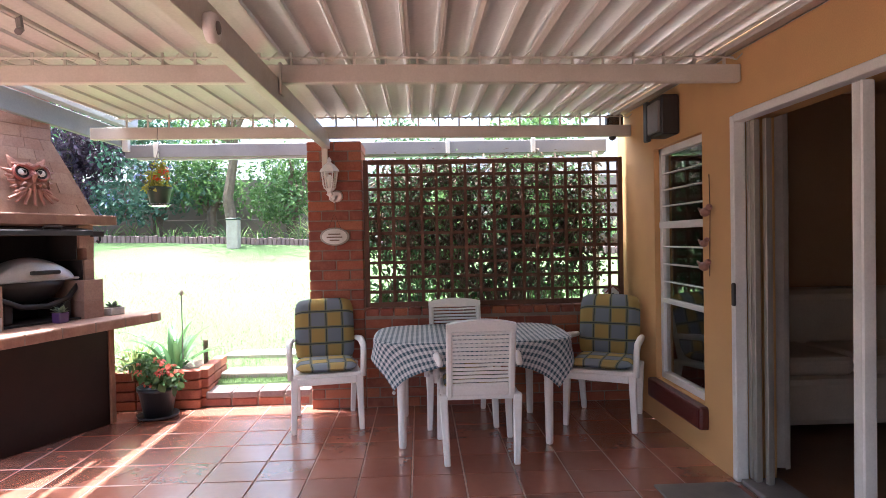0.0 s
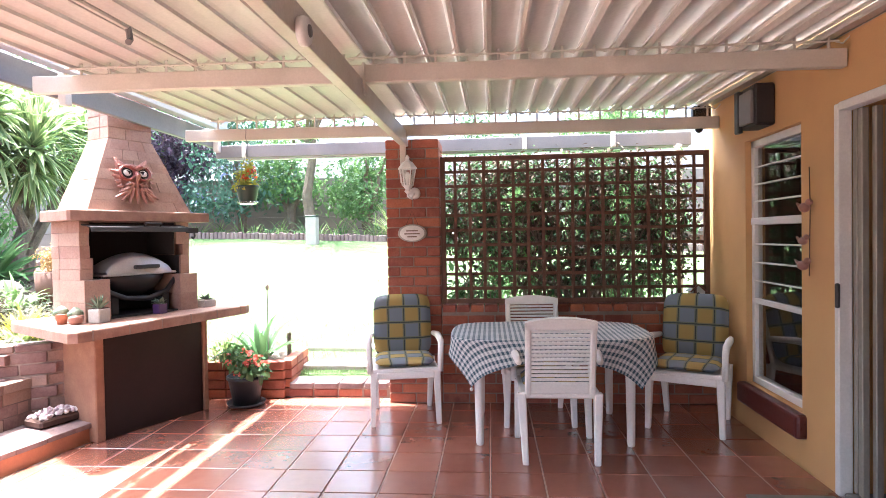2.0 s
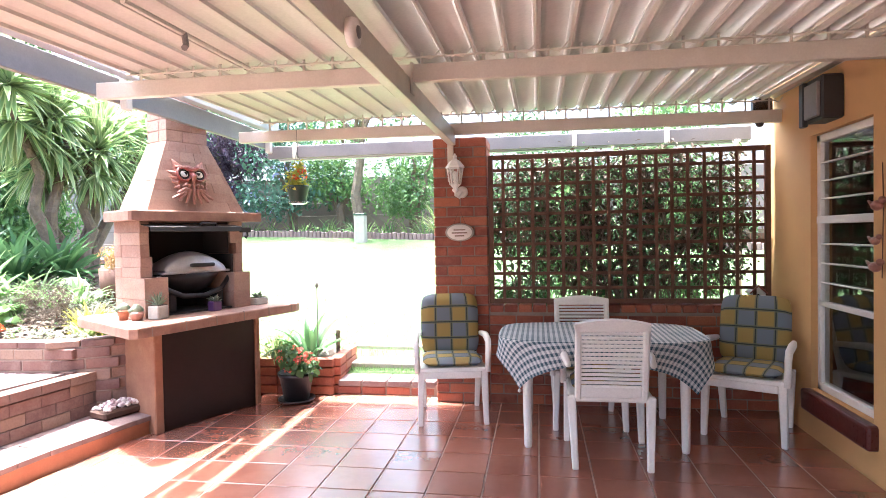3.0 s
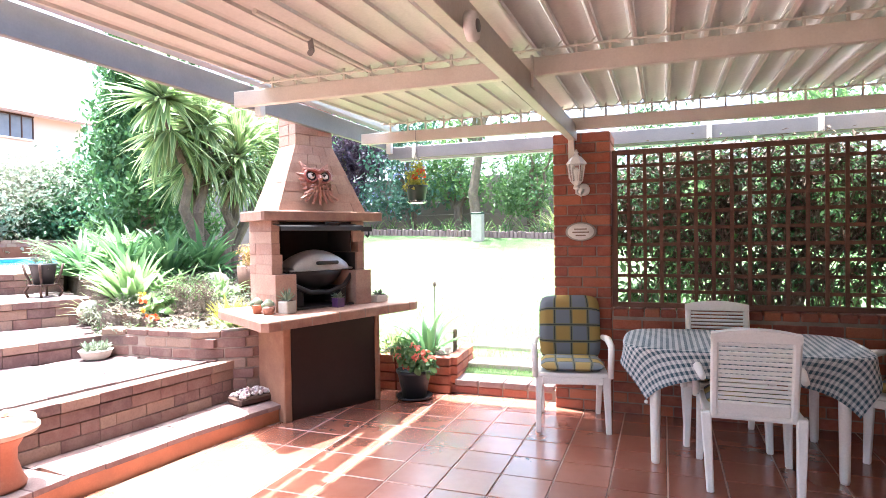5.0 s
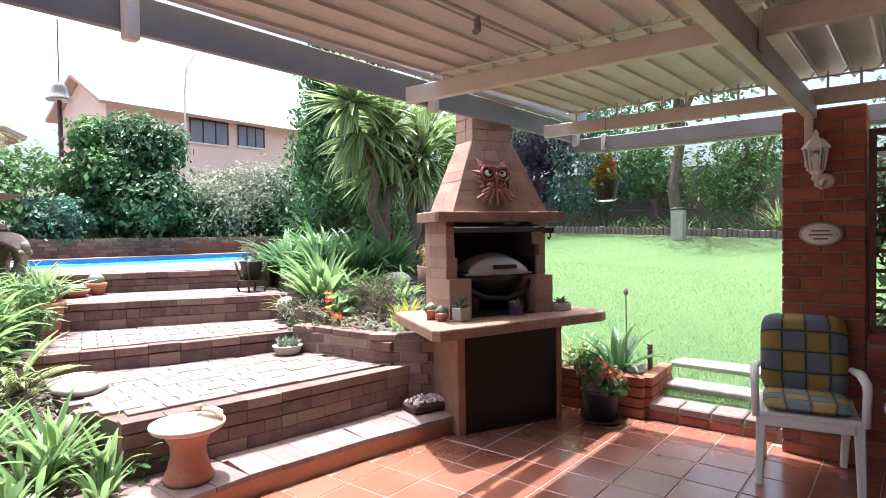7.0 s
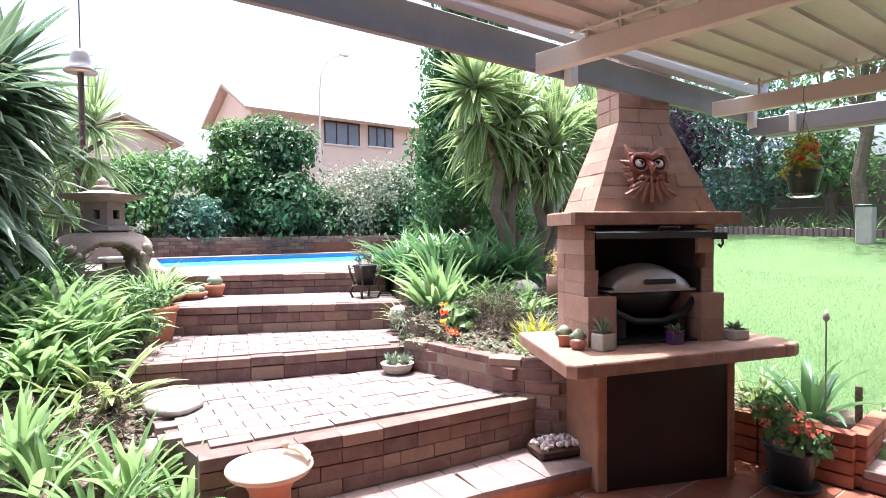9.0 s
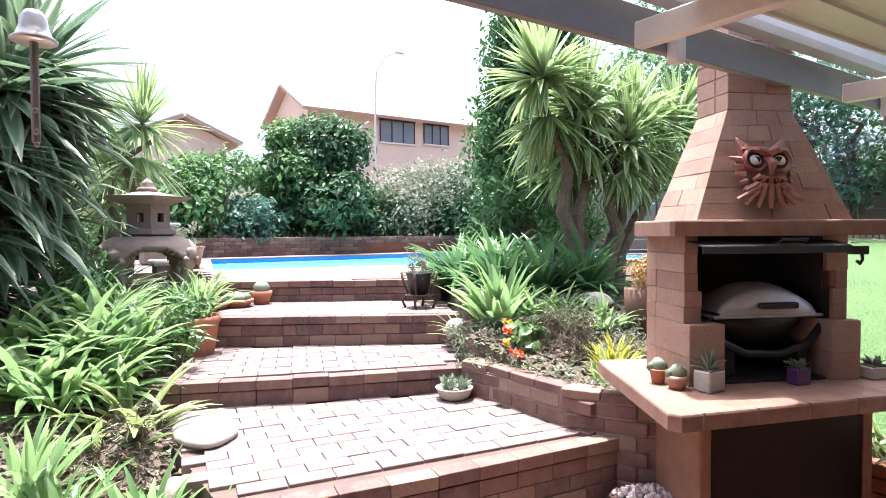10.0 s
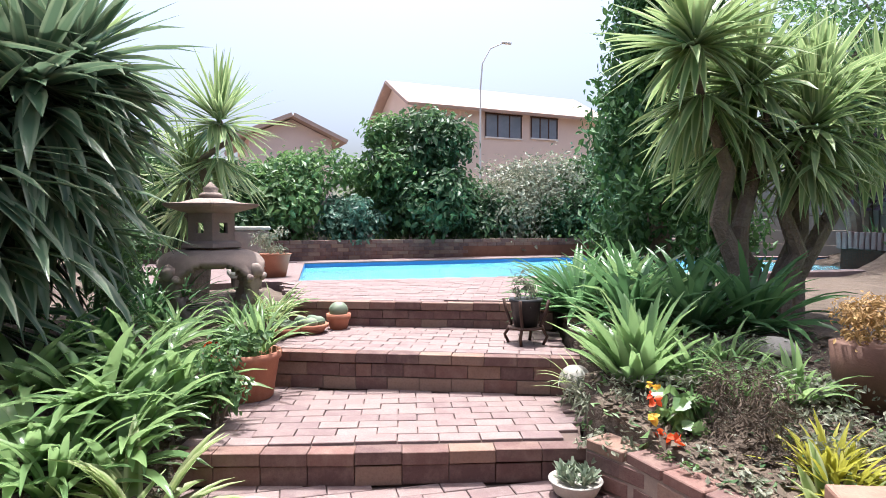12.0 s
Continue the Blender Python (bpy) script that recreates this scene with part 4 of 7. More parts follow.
def build_pool():
    solid("water", prism(POOL, 0.3, 1.00), "water", "bright blue swimming-pool water", "water")
    cop = solid("pool_edge", bmesh.new(), "paver", "pale brick coping round the pool", "pool edge")
    bm = bmesh.new()
    tiles = bmesh.new()
    for (ax, ay), (bx, by) in zip(POOL, POOL[1:] + POOL[:1]):
        a, b = Vector((ax, ay, 0)), Vector((bx, by, 0))
        d = (b - a).normalized()
        out = Vector((d.y, -d.x, 0))
        if out.dot(a - Vector((-10, 8, 0))) < 0:
            out = -out
        q = [a - d * 0.1, b + d * 0.1, b + d * 0.1 + out * 0.33, a - d * 0.1 + out * 0.33]
        prism([(p.x, p.y) for p in q], 0.9, L5 + 0.002, bm=bm)
        q = [a, b, b + out * 0.012, a + out * 0.012]
        q = [p - out * 0.004 for p in q]
        prism([(p.x, p.y) for p in q], 0.6, L5 - 0.02, bm=tiles)
    bm.to_mesh(cop.data)
    bm.free()
    part("waterline_tile", tiles, "pool_tile", cop, "dark blue waterline tiles")
    solid("pool_deck", prism([(-8.95, 2.95), (-12.8, 3.65), (-13.3, 0.5), (-8.8, 1.2)], 0.4, L5), "paver", "pale paved pool deck", "deck")
    solid("deck_far", prism([(-12.72, 3.7), (-12.72, 9.8), (-13.2, 9.8), (-13.2, 3.7)], 0.4, L5), "paver", "pale paved strip behind the pool", "deck")


build_pool()


def build_back_planter():
    w = solid("wall_planter", box(-13.42, -13.2, 2.9, 11.5, 0.5, 1.42), "red_mortar", "low red brick wall of the bed behind the pool", "wall")
    for k in range(5):
        y, odd = 2.9, k % 2
        while y < 11.4:
            L = 0.22 if not odd else 0.105
            odd = 0
            piece("brick", w, (0.24, L, 0.073), at(-13.31, y + L / 2, L5 + 0.04 + k * 0.078), "step_brick", 0.005) if k >= 3 or y < 7.5 else None
            y += L + 0.01
    solid("soil_bed", box(-20, -13.42, 1.0, 16, 0.6, 1.36), "soil", "dark planted soil behind the pool", "soil")
    solid("wall_boundary", box(-17.2, -17.0, -12, 16, 0.5, 2.5), "grey_wall", "dark garden boundary wall behind the shrubs", "wall")


build_back_planter()


# ---- back of the lawn: brick edging, bed and precast wall ----
def edge_point(u):
    """The curved brick edging of the bed, u from 0 to 1."""
    x = -8.5 + 14.0 * u
    y = 12.6 + 0.25 * math.sin(u * 5.0) - 0.02 * (x + 3)
    return x, y


def build_lawn_edge():
    e = solid("lawn_edging", prism([edge_point(i / 30) for i in range(31)] + [(p[0], p[1] + 0.06) for p in [edge_point(i / 30) for i in range(30, -1, -1)]], 1.0, 1.36), "red_mortar", "row of upright bricks along the back flower bed", "edging")
    for i in range(150):
        x, y = edge_point(i / 150)
        z = lawn_height(x, y)
        piece("brick", e, (0.082, 0.10, 0.30), at(x, y - 0.02, z - 0.01 + random.uniform(-0.02, 0.012)) @ Matrix.Rotation(random.uniform(-0.06, 0.06), 4, "Y"), "paver", 0.014)
    pts = [edge_point(i / 30) for i in range(31)]
    solid("back_bed", prism(pts + [(6, 16), (-9, 16)], 0.8, 1.44), "soil", "planted soil along the back wall", "soil")
    w = thing("wall_back", at(0, 15.2, 1.2), "grey precast concrete panel wall", "wall", kind="structure")
    for i in range(14):
        x = -14 + i * 1.55
        part("post", box(x - 0.06, x + 0.06, -0.07, 0.07, -0.5, 1.9, 0.01), "grey_wall", w)
        for k in range(6):
            part("panel", box(x + 0.06, x + 1.49, -0.025, 0.025, -0.2 + k * 0.335, 0.128 + k * 0.335, 0.008), "grey_wall", w)


build_lawn_edge()


# ================= the patio's things =================
def build_chair(cushioned, m, label, group="garden chairs round the table"):
    """White plastic armchair: local origin on the floor, seat facing -y."""
    c = thing("garden_chair", m, label, "chair", group)
    for sx in (-1, 1):
        for sy, lean in ((-1, -0.01), (1, 0.05)):
            x, y = sx * 0.235, sy * 0.21
            bm = bmesh.new()
            pr = [(x + sx * 0.012 * (1 if sy < 0 else -1.5), y + lean * 1.2, 0.0, 0.019), (x, y, 0.43 if sy > 0 else 0.42, 0.027)]
            V = []
            for px, py, pz, r in pr:
                V.append([bm.verts.new((px + a * r, py + b * r, pz)) for a, b in ((-1, -1), (1, -1), (1, 1), (-1, 1))])
            for k in range(4):
                bm.faces.new((V[0][k], V[0][(k + 1) % 4], V[1][(k + 1) % 4], V[1][k]))
            bm.faces.new(V[0][::-1])
            bm.faces.new(V[1])
            bmesh.ops.bevel(bm, geom=list(bm.edges), offset=0.006, segments=1, affect="EDGES")
            part("leg", bm, "plastic", c)
        arm = tube([(sx * 0.262, -0.225, 0.40), (sx * 0.268, -0.225, 0.58), (sx * 0.27, -0.20, 0.625), (sx * 0.268, 0.0, 0.64), (sx * 0.25, 0.21, 0.62)], [0.022, 0.022, 0.024, 0.026, 0.02], 8)
        part("armrest", arm, "plastic", c, smooth=True)
    bm = box(-0.25, 0.25, -0.24, 0.23, 0.395, 0.435, 0.014, segments=2)
    part("seat", bm, "plastic", c)
    part("apron", box(-0.215, 0.215, -0.252, -0.238, 0.355, 0.41, 0.006), "plastic", c)
    tilt = at(0, 0.225, 0.43) @ Matrix.Rotation(radians(-13), 4, "X")
    part("backrest_frame", box(-0.215, -0.175, -0.016, 0.016, -0.02, 0.47, 0.010), "plastic", c, m=tilt)
    part("backrest_frame", box(0.175, 0.215, -0.016, 0.016, -0.02, 0.47, 0.010), "plastic", c, m=tilt)
    n, V, F = 12, [], []
    for i in range(n + 1):
        x = -0.215 + 0.43 * i / n
        top = 0.47 + 0.028 * (1 - (x / 0.215) ** 2)
        for y in (-0.016, 0.016):
            V += [(x, y, 0.425), (x, y, top)]
    for i in range(n):
        a = 4 * i
        F += [(a, a + 4, a + 5, a + 1), (a + 2, a + 3, a + 7, a + 6), (a + 1, a + 5, a + 7, a + 3), (a, a + 2, a + 6, a + 4)]
    F += [(0, 1, 3, 2), (4 * n, 4 * n + 2, 4 * n + 3, 4 * n + 1)]
    part("top_rail", raw_mesh("top_rail", V, F, "plastic"), "plastic", c, m=tilt)
    for k in range(13):
        z = 0.085 + k * 0.0262
        part("back_slat", box(-0.178, 0.178, -0.008, 0.008, z, z + 0.0165, 0.004), "plastic", c, m=tilt)
    part("bottom_rail", box(-0.178, 0.178, -0.014, 0.014, 0.0, 0.075, 0.008), "plastic", c, m=tilt)
    if cushioned != "none":
        pad = cushion(0.45, 0.45, 0.06)
        part("seat_cushion", pad, "plaid", c, "blue and mustard plaid seat cushion", at(0, -0.02, 0.437))
    if cushioned == "both":
        back = cushion(0.47, 0.50, 0.075)
        part("back_cushion", back, "plaid", c, "blue and mustard plaid back cushion", tilt @ at(0, -0.02, 0.26) @ Matrix.Rotation(radians(90), 4, "X"))
    return c


def cushion(w, d, h, n=14):
    """A filled pad with quilted dimples, rounded rim and its pattern in metres."""
    V, U, F = [], [], []
    for side in (1, -1):
        for j in range(n + 1):
            for i in range(n + 1):
                u, v = 2 * i / n - 1, 2 * j / n - 1
                k = (1 - abs(u) ** 5) * (1 - abs(v) ** 5)
                dimple = 0.2 * math.exp(-(((abs(u) - 0.4) / 0.09) ** 2 + ((abs(v) - 0.4) / 0.09) ** 2))
                z = h / 2 + side * h / 2 * (max(k, 0) ** 0.4) * (1 - dimple)
                rc = (1 - 0.10 * abs(v) ** 6, 1 - 0.10 * abs(u) ** 6)
                V.append((u * w / 2 * rc[0], v * d / 2 * rc[1], z))
                U.append((u * w / 2 + 0.5, v * d / 2 + 0.5))
    s = (n + 1) ** 2
    for b, flip in ((0, False), (s, True)):
        for j in range(n):
            for i in range(n):
                q = (b + j * (n + 1) + i, b + j * (n + 1) + i + 1, b + (j + 1) * (n + 1) + i + 1, b + (j + 1) * (n + 1) + i)
                F.append(q[::-1] if flip else q)
    return raw_mesh("cushion", V, F, "plaid", U, True)


def build_table():
    t = thing("garden_table", at(0.83, 4.43, 0), "white plastic garden table with round legs", "table")
    pts = []
    for i in range(48):
        a = 2 * math.pi * i / 48
        ca, sa = math.cos(a), math.sin(a)
        pts.append((0.67 * math.copysign(abs(ca) ** 0.45, ca), 0.41 * math.copysign(abs(sa) ** 0.45, sa)))
    part("tabletop", prism(pts, 0.685, 0.715, 0.008), "plastic", t)
    for sx in (-1, 1):
        for sy in (-1, 1):
            part("leg", lathe([(0.022, 0.0), (0.026, 0.02), (0.034, 0.60), (0.036, 0.69)], 16, m=at(sx * 0.50, sy * 0.36, 0)), "plastic", t, smooth=True)
    c = thing("tablecloth", at(0.83, 4.43, 0.716), "blue and white gingham cloth draped over the garden table", "tablecloth")
    nu, nv, hu, hv, a, b = 84, 60, 0.83, 0.555, 0.685, 0.425
    V, U, F = [], [], []
    for j in range(nv + 1):
        for i in range(nu + 1):
            u, v = hu * (2 * i / nu - 1) + 0.01, hv * (2 * j / nv - 1) - 0.02
            k = ((abs(u) / a) ** 4.4 + (abs(v) / b) ** 4.4) ** (1 / 4.4)
            U.append((u + 2, v + 2))
            if k <= 1:
                V.append((u, v, 0.004 + 0.0015 * noise.noise(Vector((u * 9, v * 9, 0)))))
            else:
                pu, pv = u / k, v / k
                ex = math.hypot(u - pu, v - pv)
                L = math.hypot(pu / a ** 2, pv / b ** 2) or 1
                ou, ov = pu / a ** 2 / L, pv / b ** 2 / L
                wav = 0.020 * math.sin(9 * math.atan2(v / b, u / a) + 0.6) * min(1, ex * 7) + 0.012 * noise.noise(Vector((u * 6, v * 6, 3)))
                drop = ex * (1 - 0.1 * min(1, 0.02 / (ex + 0.01)))
                o = min(ex, 0.014) + wav * min(1, ex * 8) + 0.004 + 0.035 * ex
                V.append((pu + ou * o, pv + ov * o, 0.004 - drop + min(0.010, ex * 0.4)))
    for j in range(nv):
        for i in range(nu):
            q = j * (nu + 1) + i
            F.append((q, q + 1, q + nu + 2, q + nu + 1))
    part("cloth", raw_mesh("cloth", V, F, "gingham", U, True), "gingham", c)
    low = min(V, key=lambda p: p[2] + 3 * (p[0] + p[1] + 1.2) ** 2 * 0.2)
    part("tassel", ball(0.014, at(low[0], low[1], low[2] - 0.012), None, 1), "white", c, "pale weight at the cloth corner")


build_table()


def facing(x, y, deg):
    return pose(x, y, 0, 0, 0, deg)


build_chair("both", facing(-0.27, 4.68, 11), "white plastic garden chair with plaid cushions beside the brick pillar")
build_chair("both", facing(1.86, 4.53, -28), "white plastic garden chair with plaid cushions beside the house wall")
build_chair("seat", facing(0.835, 4.00, 180), "white slatted-back garden chair pushed in at the table")
build_chair("seat", facing(0.76, 4.66, 2), "white slatted-back garden chair behind the table")


def build_wall_lamp():
    l = thing("wall_lamp", at(-0.255, WALL_Y - 0.075, 1.76), "white coach lantern on the brick pillar", "lamp")
    part("wall_plate", lathe([(0.045, 0), (0.05, 0.006), (0.03, 0.02)], 16, m=at(0.045, 0.07, 0.02) @ Matrix.Rotation(radians(90), 4, "X")), "white", l, smooth=True)
    part("arm", tube([(0.045, 0.055, 0.02), (0.03, 0.0, -0.03), (0.0, -0.02, -0.01), (0, -0.02, 0.05)], 0.010, 8), "white", l, smooth=True)
    part("base", lathe([(0.008, -0.02), (0.03, 0.0), (0.02, 0.02), (0.045, 0.05)], 6, m=at(0, -0.02, 0.03)), "white", l)
    g = part("glass", lathe([(0.043, 0.08), (0.066, 0.22)], 6, m=at(0, -0.02, 0)), "lamp_glass", l)
    g.visible_shadow = False
    for i in range(6):
        a = 2 * math.pi * i / 6
        part("rib", tube([(0.045 * math.cos(a), 0.045 * math.sin(a) - 0.02, 0.08), (0.068 * math.cos(a), 0.068 * math.sin(a) - 0.02, 0.22)], 0.005, 5), "white", l)
    part("cap", lathe([(0.080, 0.215), (0.078, 0.228), (0.045, 0.27), (0.02, 0.285), (0.014, 0.30), (0.018, 0.31), (0.004, 0.335)], 6, m=at(0, -0.02, 0)), "white", l)
    part("bulb", lathe([(0.012, 0.08), (0.014, 0.12), (0.026, 0.16), (0.01, 0.19)], 12, m=at(0, -0.02, 0)), "white", l, smooth=True)


build_wall_lamp()


def build_plaque():
    p = thing("plaque", at(-0.235, WALL_Y - 0.014, 1.445), "oval cream ceramic plaque with a green rim on the pillar", "plaque")
    rot = Matrix.Rotation(radians(90), 4, "X")
    part("rim", lathe([(0.118, 0), (0.122, 0.008), (0.108, 0.016)], 32, m=rot @ Matrix.Diagonal((1, 0.62, 1, 1))), "pale_stone", p, "mossy rim", smooth=True)
    part("face", lathe([(0.106, 0.0), (0.104, 0.019), (0.02, 0.021)], 32, m=rot @ Matrix.Diagonal((1, 0.62, 1, 1))), "white", p, "cream face", smooth=True)
    for k, w in ((0.02, 0.10), (-0.005, 0.13), (-0.03, 0.08)):
        part("text_line", box(-w / 2, w / 2, -0.026, -0.020, k - 0.005, k + 0.005, 0.001), "brown_paint", p, "illegible painted line")
    part("cord", tube([(-0.05, -0.004, 0.07), (0, -0.002, 0.19), (0.05, -0.004, 0.07)], 0.002, 5), "dark_wood", p)


build_plaque()


def build_heater():
    h = thing("wall_heater", at(WALL_X, 4.17, 2.09), "black box heater with a glass front high on the house wall", "heater")
    part("body", box(-0.13, -0.002, -0.13, 0.10, 0.0, 0.27, 0.012), "black_plastic", h)
    part("front_frame", box(-0.16, -0.125, 0.06, 0.12, -0.02, 0.26, 0.006), "black_plastic", h)
    part("grille", box(-0.155, -0.132, -0.12, 0.055, 0.02, 0.23, 0.004), "gutter", h, "grey metal grille")


build_heater()


def build_floodlight():
    f = thing("floodlight", at(2.12, 5.02, 2.28), "small black floodlight with a sensor at the roof corner", "lamp")
    part("housing", box(-0.07, 0.07, -0.045, 0.02, 0.03, 0.14, 0.008), "black_plastic", f)
    part("glass", box(-0.058, 0.058, -0.052, -0.046, 0.042, 0.128, 0.002), "lamp_glass", f)
    part("bracket", box(-0.012, 0.012, -0.01, 0.03, -0.05, 0.035, 0.004), "black_plastic", f)
    part("sensor", ball(0.032, at(-0.02, -0.03, -0.045), None, 2), "black_plastic", f, smooth=True)


build_floodlight()


def build_bird_mobile():
    b = thing("bird_mobile", at(WALL_X - 0.02, 3.62, 1.15), "string of three rusty clay birds on the ochre wall", "ornament")
    part("cord", tube([(0, 0, 0.0), (0.004, -0.005, 0.4), (0.002, 0, 0.62)], 0.003, 5), "dark_wood", b)
    for z, y, s in ((0.39, -0.01, 1), (0.20, 0.01, 0.8), (0.06, 0.01, 1.0)):
        bm = ball(0.036 * s, at(-0.03, y, z), None, 2, (0.7, 1.3, 0.8))
        ball(0.020 * s, at(-0.03, y - 0.05 * s, z + 0.028 * s), bm, 2)
        tube([(-0.03, y + 0.03, z), (-0.03, y + 0.085 * s, z + 0.03 * s)], [0.016 * s, 0.005], 6, bm)
        tube([(-0.03, y - 0.066 * s, z + 0.028 * s), (-0.03, y - 0.085 * s, z + 0.024 * s)], [0.006, 0.001], 5, bm)
        part("bird", bm, "owl_red", b, smooth=True)


build_bird_mobile()


def build_smoke_alarm():
    s = thing("smoke_alarm", at(-0.257, 2.22, 2.165), "round white alarm disc on the roof beam", "alarm")
    r = Matrix.Rotation(radians(90), 4, "Y")
    part("body", lathe([(0.052, 0), (0.055, 0.02), (0.048, 0.034), (0.01, 0.038)], 28, m=r), "white", s, smooth=True)
    part("vent", lathe([(0.024, 0.034), (0.022, 0.042), (0.004, 0.043)], 20, m=r), "gutter", s, smooth=True)


build_smoke_alarm()


def build_hanging_basket():
    h = thing("hanging_basket", at(-1.60, 4.90, 1.72), "green plastic hanging pot with red and yellow trailing flowers", "hanging pot")
    part("pot", lathe([(0.062, 0.0), (0.068, 0.01), (0.092, 0.125), (0.098, 0.13), (0.098, 0.145), (0.086, 0.145), (0.08, 0.12)], 28), "pot_green", h, smooth=True)
    part("saucer", lathe([(0.06, -0.012), (0.085, 0.004), (0.087, 0.012), (0.07, 0.006)], 28), "lamp_glass", h, smooth=True)
    for i in range(3):
        a = 2 * math.pi * i / 3
        part("hanger_wire", tube([(0.09 * math.cos(a), 0.09 * math.sin(a), 0.14), (0, 0, 0.44)], 0.0025, 5), "gutter", h)
    part("hook", tube([(0, 0, 0.44), (0.012, 0, 0.50), (-0.005, 0, 0.54), (0, 0, 0.62)], 0.003, 5), "gutter", h)
    part("leaves", leaf_mass([(0, 0, 0.21, 0.085, 0.085, 0.08), (0.02, 0, 0.30, 0.05, 0.05, 0.07), (-0.02, 0, 0.15, 0.10, 0.09, 0.03)], 240, 0.045, "leaf_yellow", 11, "leaves"), "leaf_yellow", h)
    part("flowers", leaf_mass([(0.03, 0, 0.25, 0.05, 0.05, 0.06)], 50, 0.035, "flower_red", 12, "flowers"), "flower_red", h)


M["pot_green"] = surface("dark_green_plastic", (0.02, 0.055, 0.035), (0.015, 0.045, 0.03), rough=0.4, bump=0.06)
M["brown_clay"] = surface("brown_clay", (0.15, 0.075, 0.05), (0.12, 0.06, 0.042), (0.19, 0.11, 0.075), scale=7, rough=0.75, bump=0.3)
M["purple_pot"] = surface("purple_glazed_pot", (0.09, 0.035, 0.12), (0.07, 0.03, 0.10), rough=0.35, bump=0.05)
build_hanging_basket()


def build_birdhouse():
    b = thing("birdhouse", at(2.12, WALL_Y + 0.08, 0.832), "tiny white birdhouse with a red roof on the low wall", "birdhouse")
    bm = prism([(-0.055, 0), (0.055, 0), (0.055, 0.09), (0, 0.14), (-0.055, 0.09)], -0.04, 0.04)
    bm.transform(Matrix.Rotation(radians(90), 4, "X"))
    part("body", bm, "white", b)
    for s in (-1, 1):
        part("roof", box(-0.006, 0.006, -0.055, 0.055, -0.09, 0.006, 0.002), "owl_rim", b, "red roof", at(0, 0, 0.15) @ Matrix.Rotation(radians(s * -47), 4, "Y"))
    # no real opening: a flat black disc paints the dark inside
    part("hole_disc", lathe([(0.014, 0), (0.012, 0.002)], 14, m=at(0, -0.041, 0.07) @ Matrix.Rotation(radians(90), 4, "X")), "soot", b)


build_birdhouse()

solid("door_mat", box(1.75, 2.20, 2.55, 3.33, 0.002, 0.016, 0.005), "mat", "flat grey mat before the sliding door", "mat", "thing")


def build_room_things():
    s = thing("sofa", pose(3.5, 4.5, 0, 0, 0, 90), "beige leather sofa in the dim living room", "sofa")
    part("base", box(-0.45, 0.45, -1.0, 1.0, 0.06, 0.40, 0.05, segments=2), "leather", s)
    part("backrest", box(0.22, 0.48, -1.0, 1.0, 0.38, 0.95, 0.09, segments=3), "leather", s)
    for y in (-0.48, 0.48):
        part("seat_cushion", box(-0.44, 0.22, y - 0.47, y + 0.47, 0.40, 0.54, 0.06, segments=3), "leather", s)
    for y in (-1.02, 1.02):
        part("armrest", box(-0.46, 0.46, y - 0.12, y + 0.12, 0.06, 0.66, 0.09, segments=3), "leather", s)
    c = thing("wall_unit", at(5.95, 3.6, 0), "dark wooden wall unit at the back of the living room", "cabinet")
    part("body", box(-0.18, 0.2, -1.1, 1.1, 0, 1.9, 0.01), "dark_wood", c)
    for y in (-0.55, 0.55):
        part("door", box(-0.205, -0.182, y - 0.52, y + 0.52, 0.95, 1.85, 0.006), "room_floor", c)
        part("door", box(-0.205, -0.182, y - 0.52, y + 0.52, 0.05, 0.9, 0.006), "room_floor", c)


build_room_things()


# ================= the braai =================
BRAAI = pose(-2.155, 4.43, 0, 0, 0, 64.9)


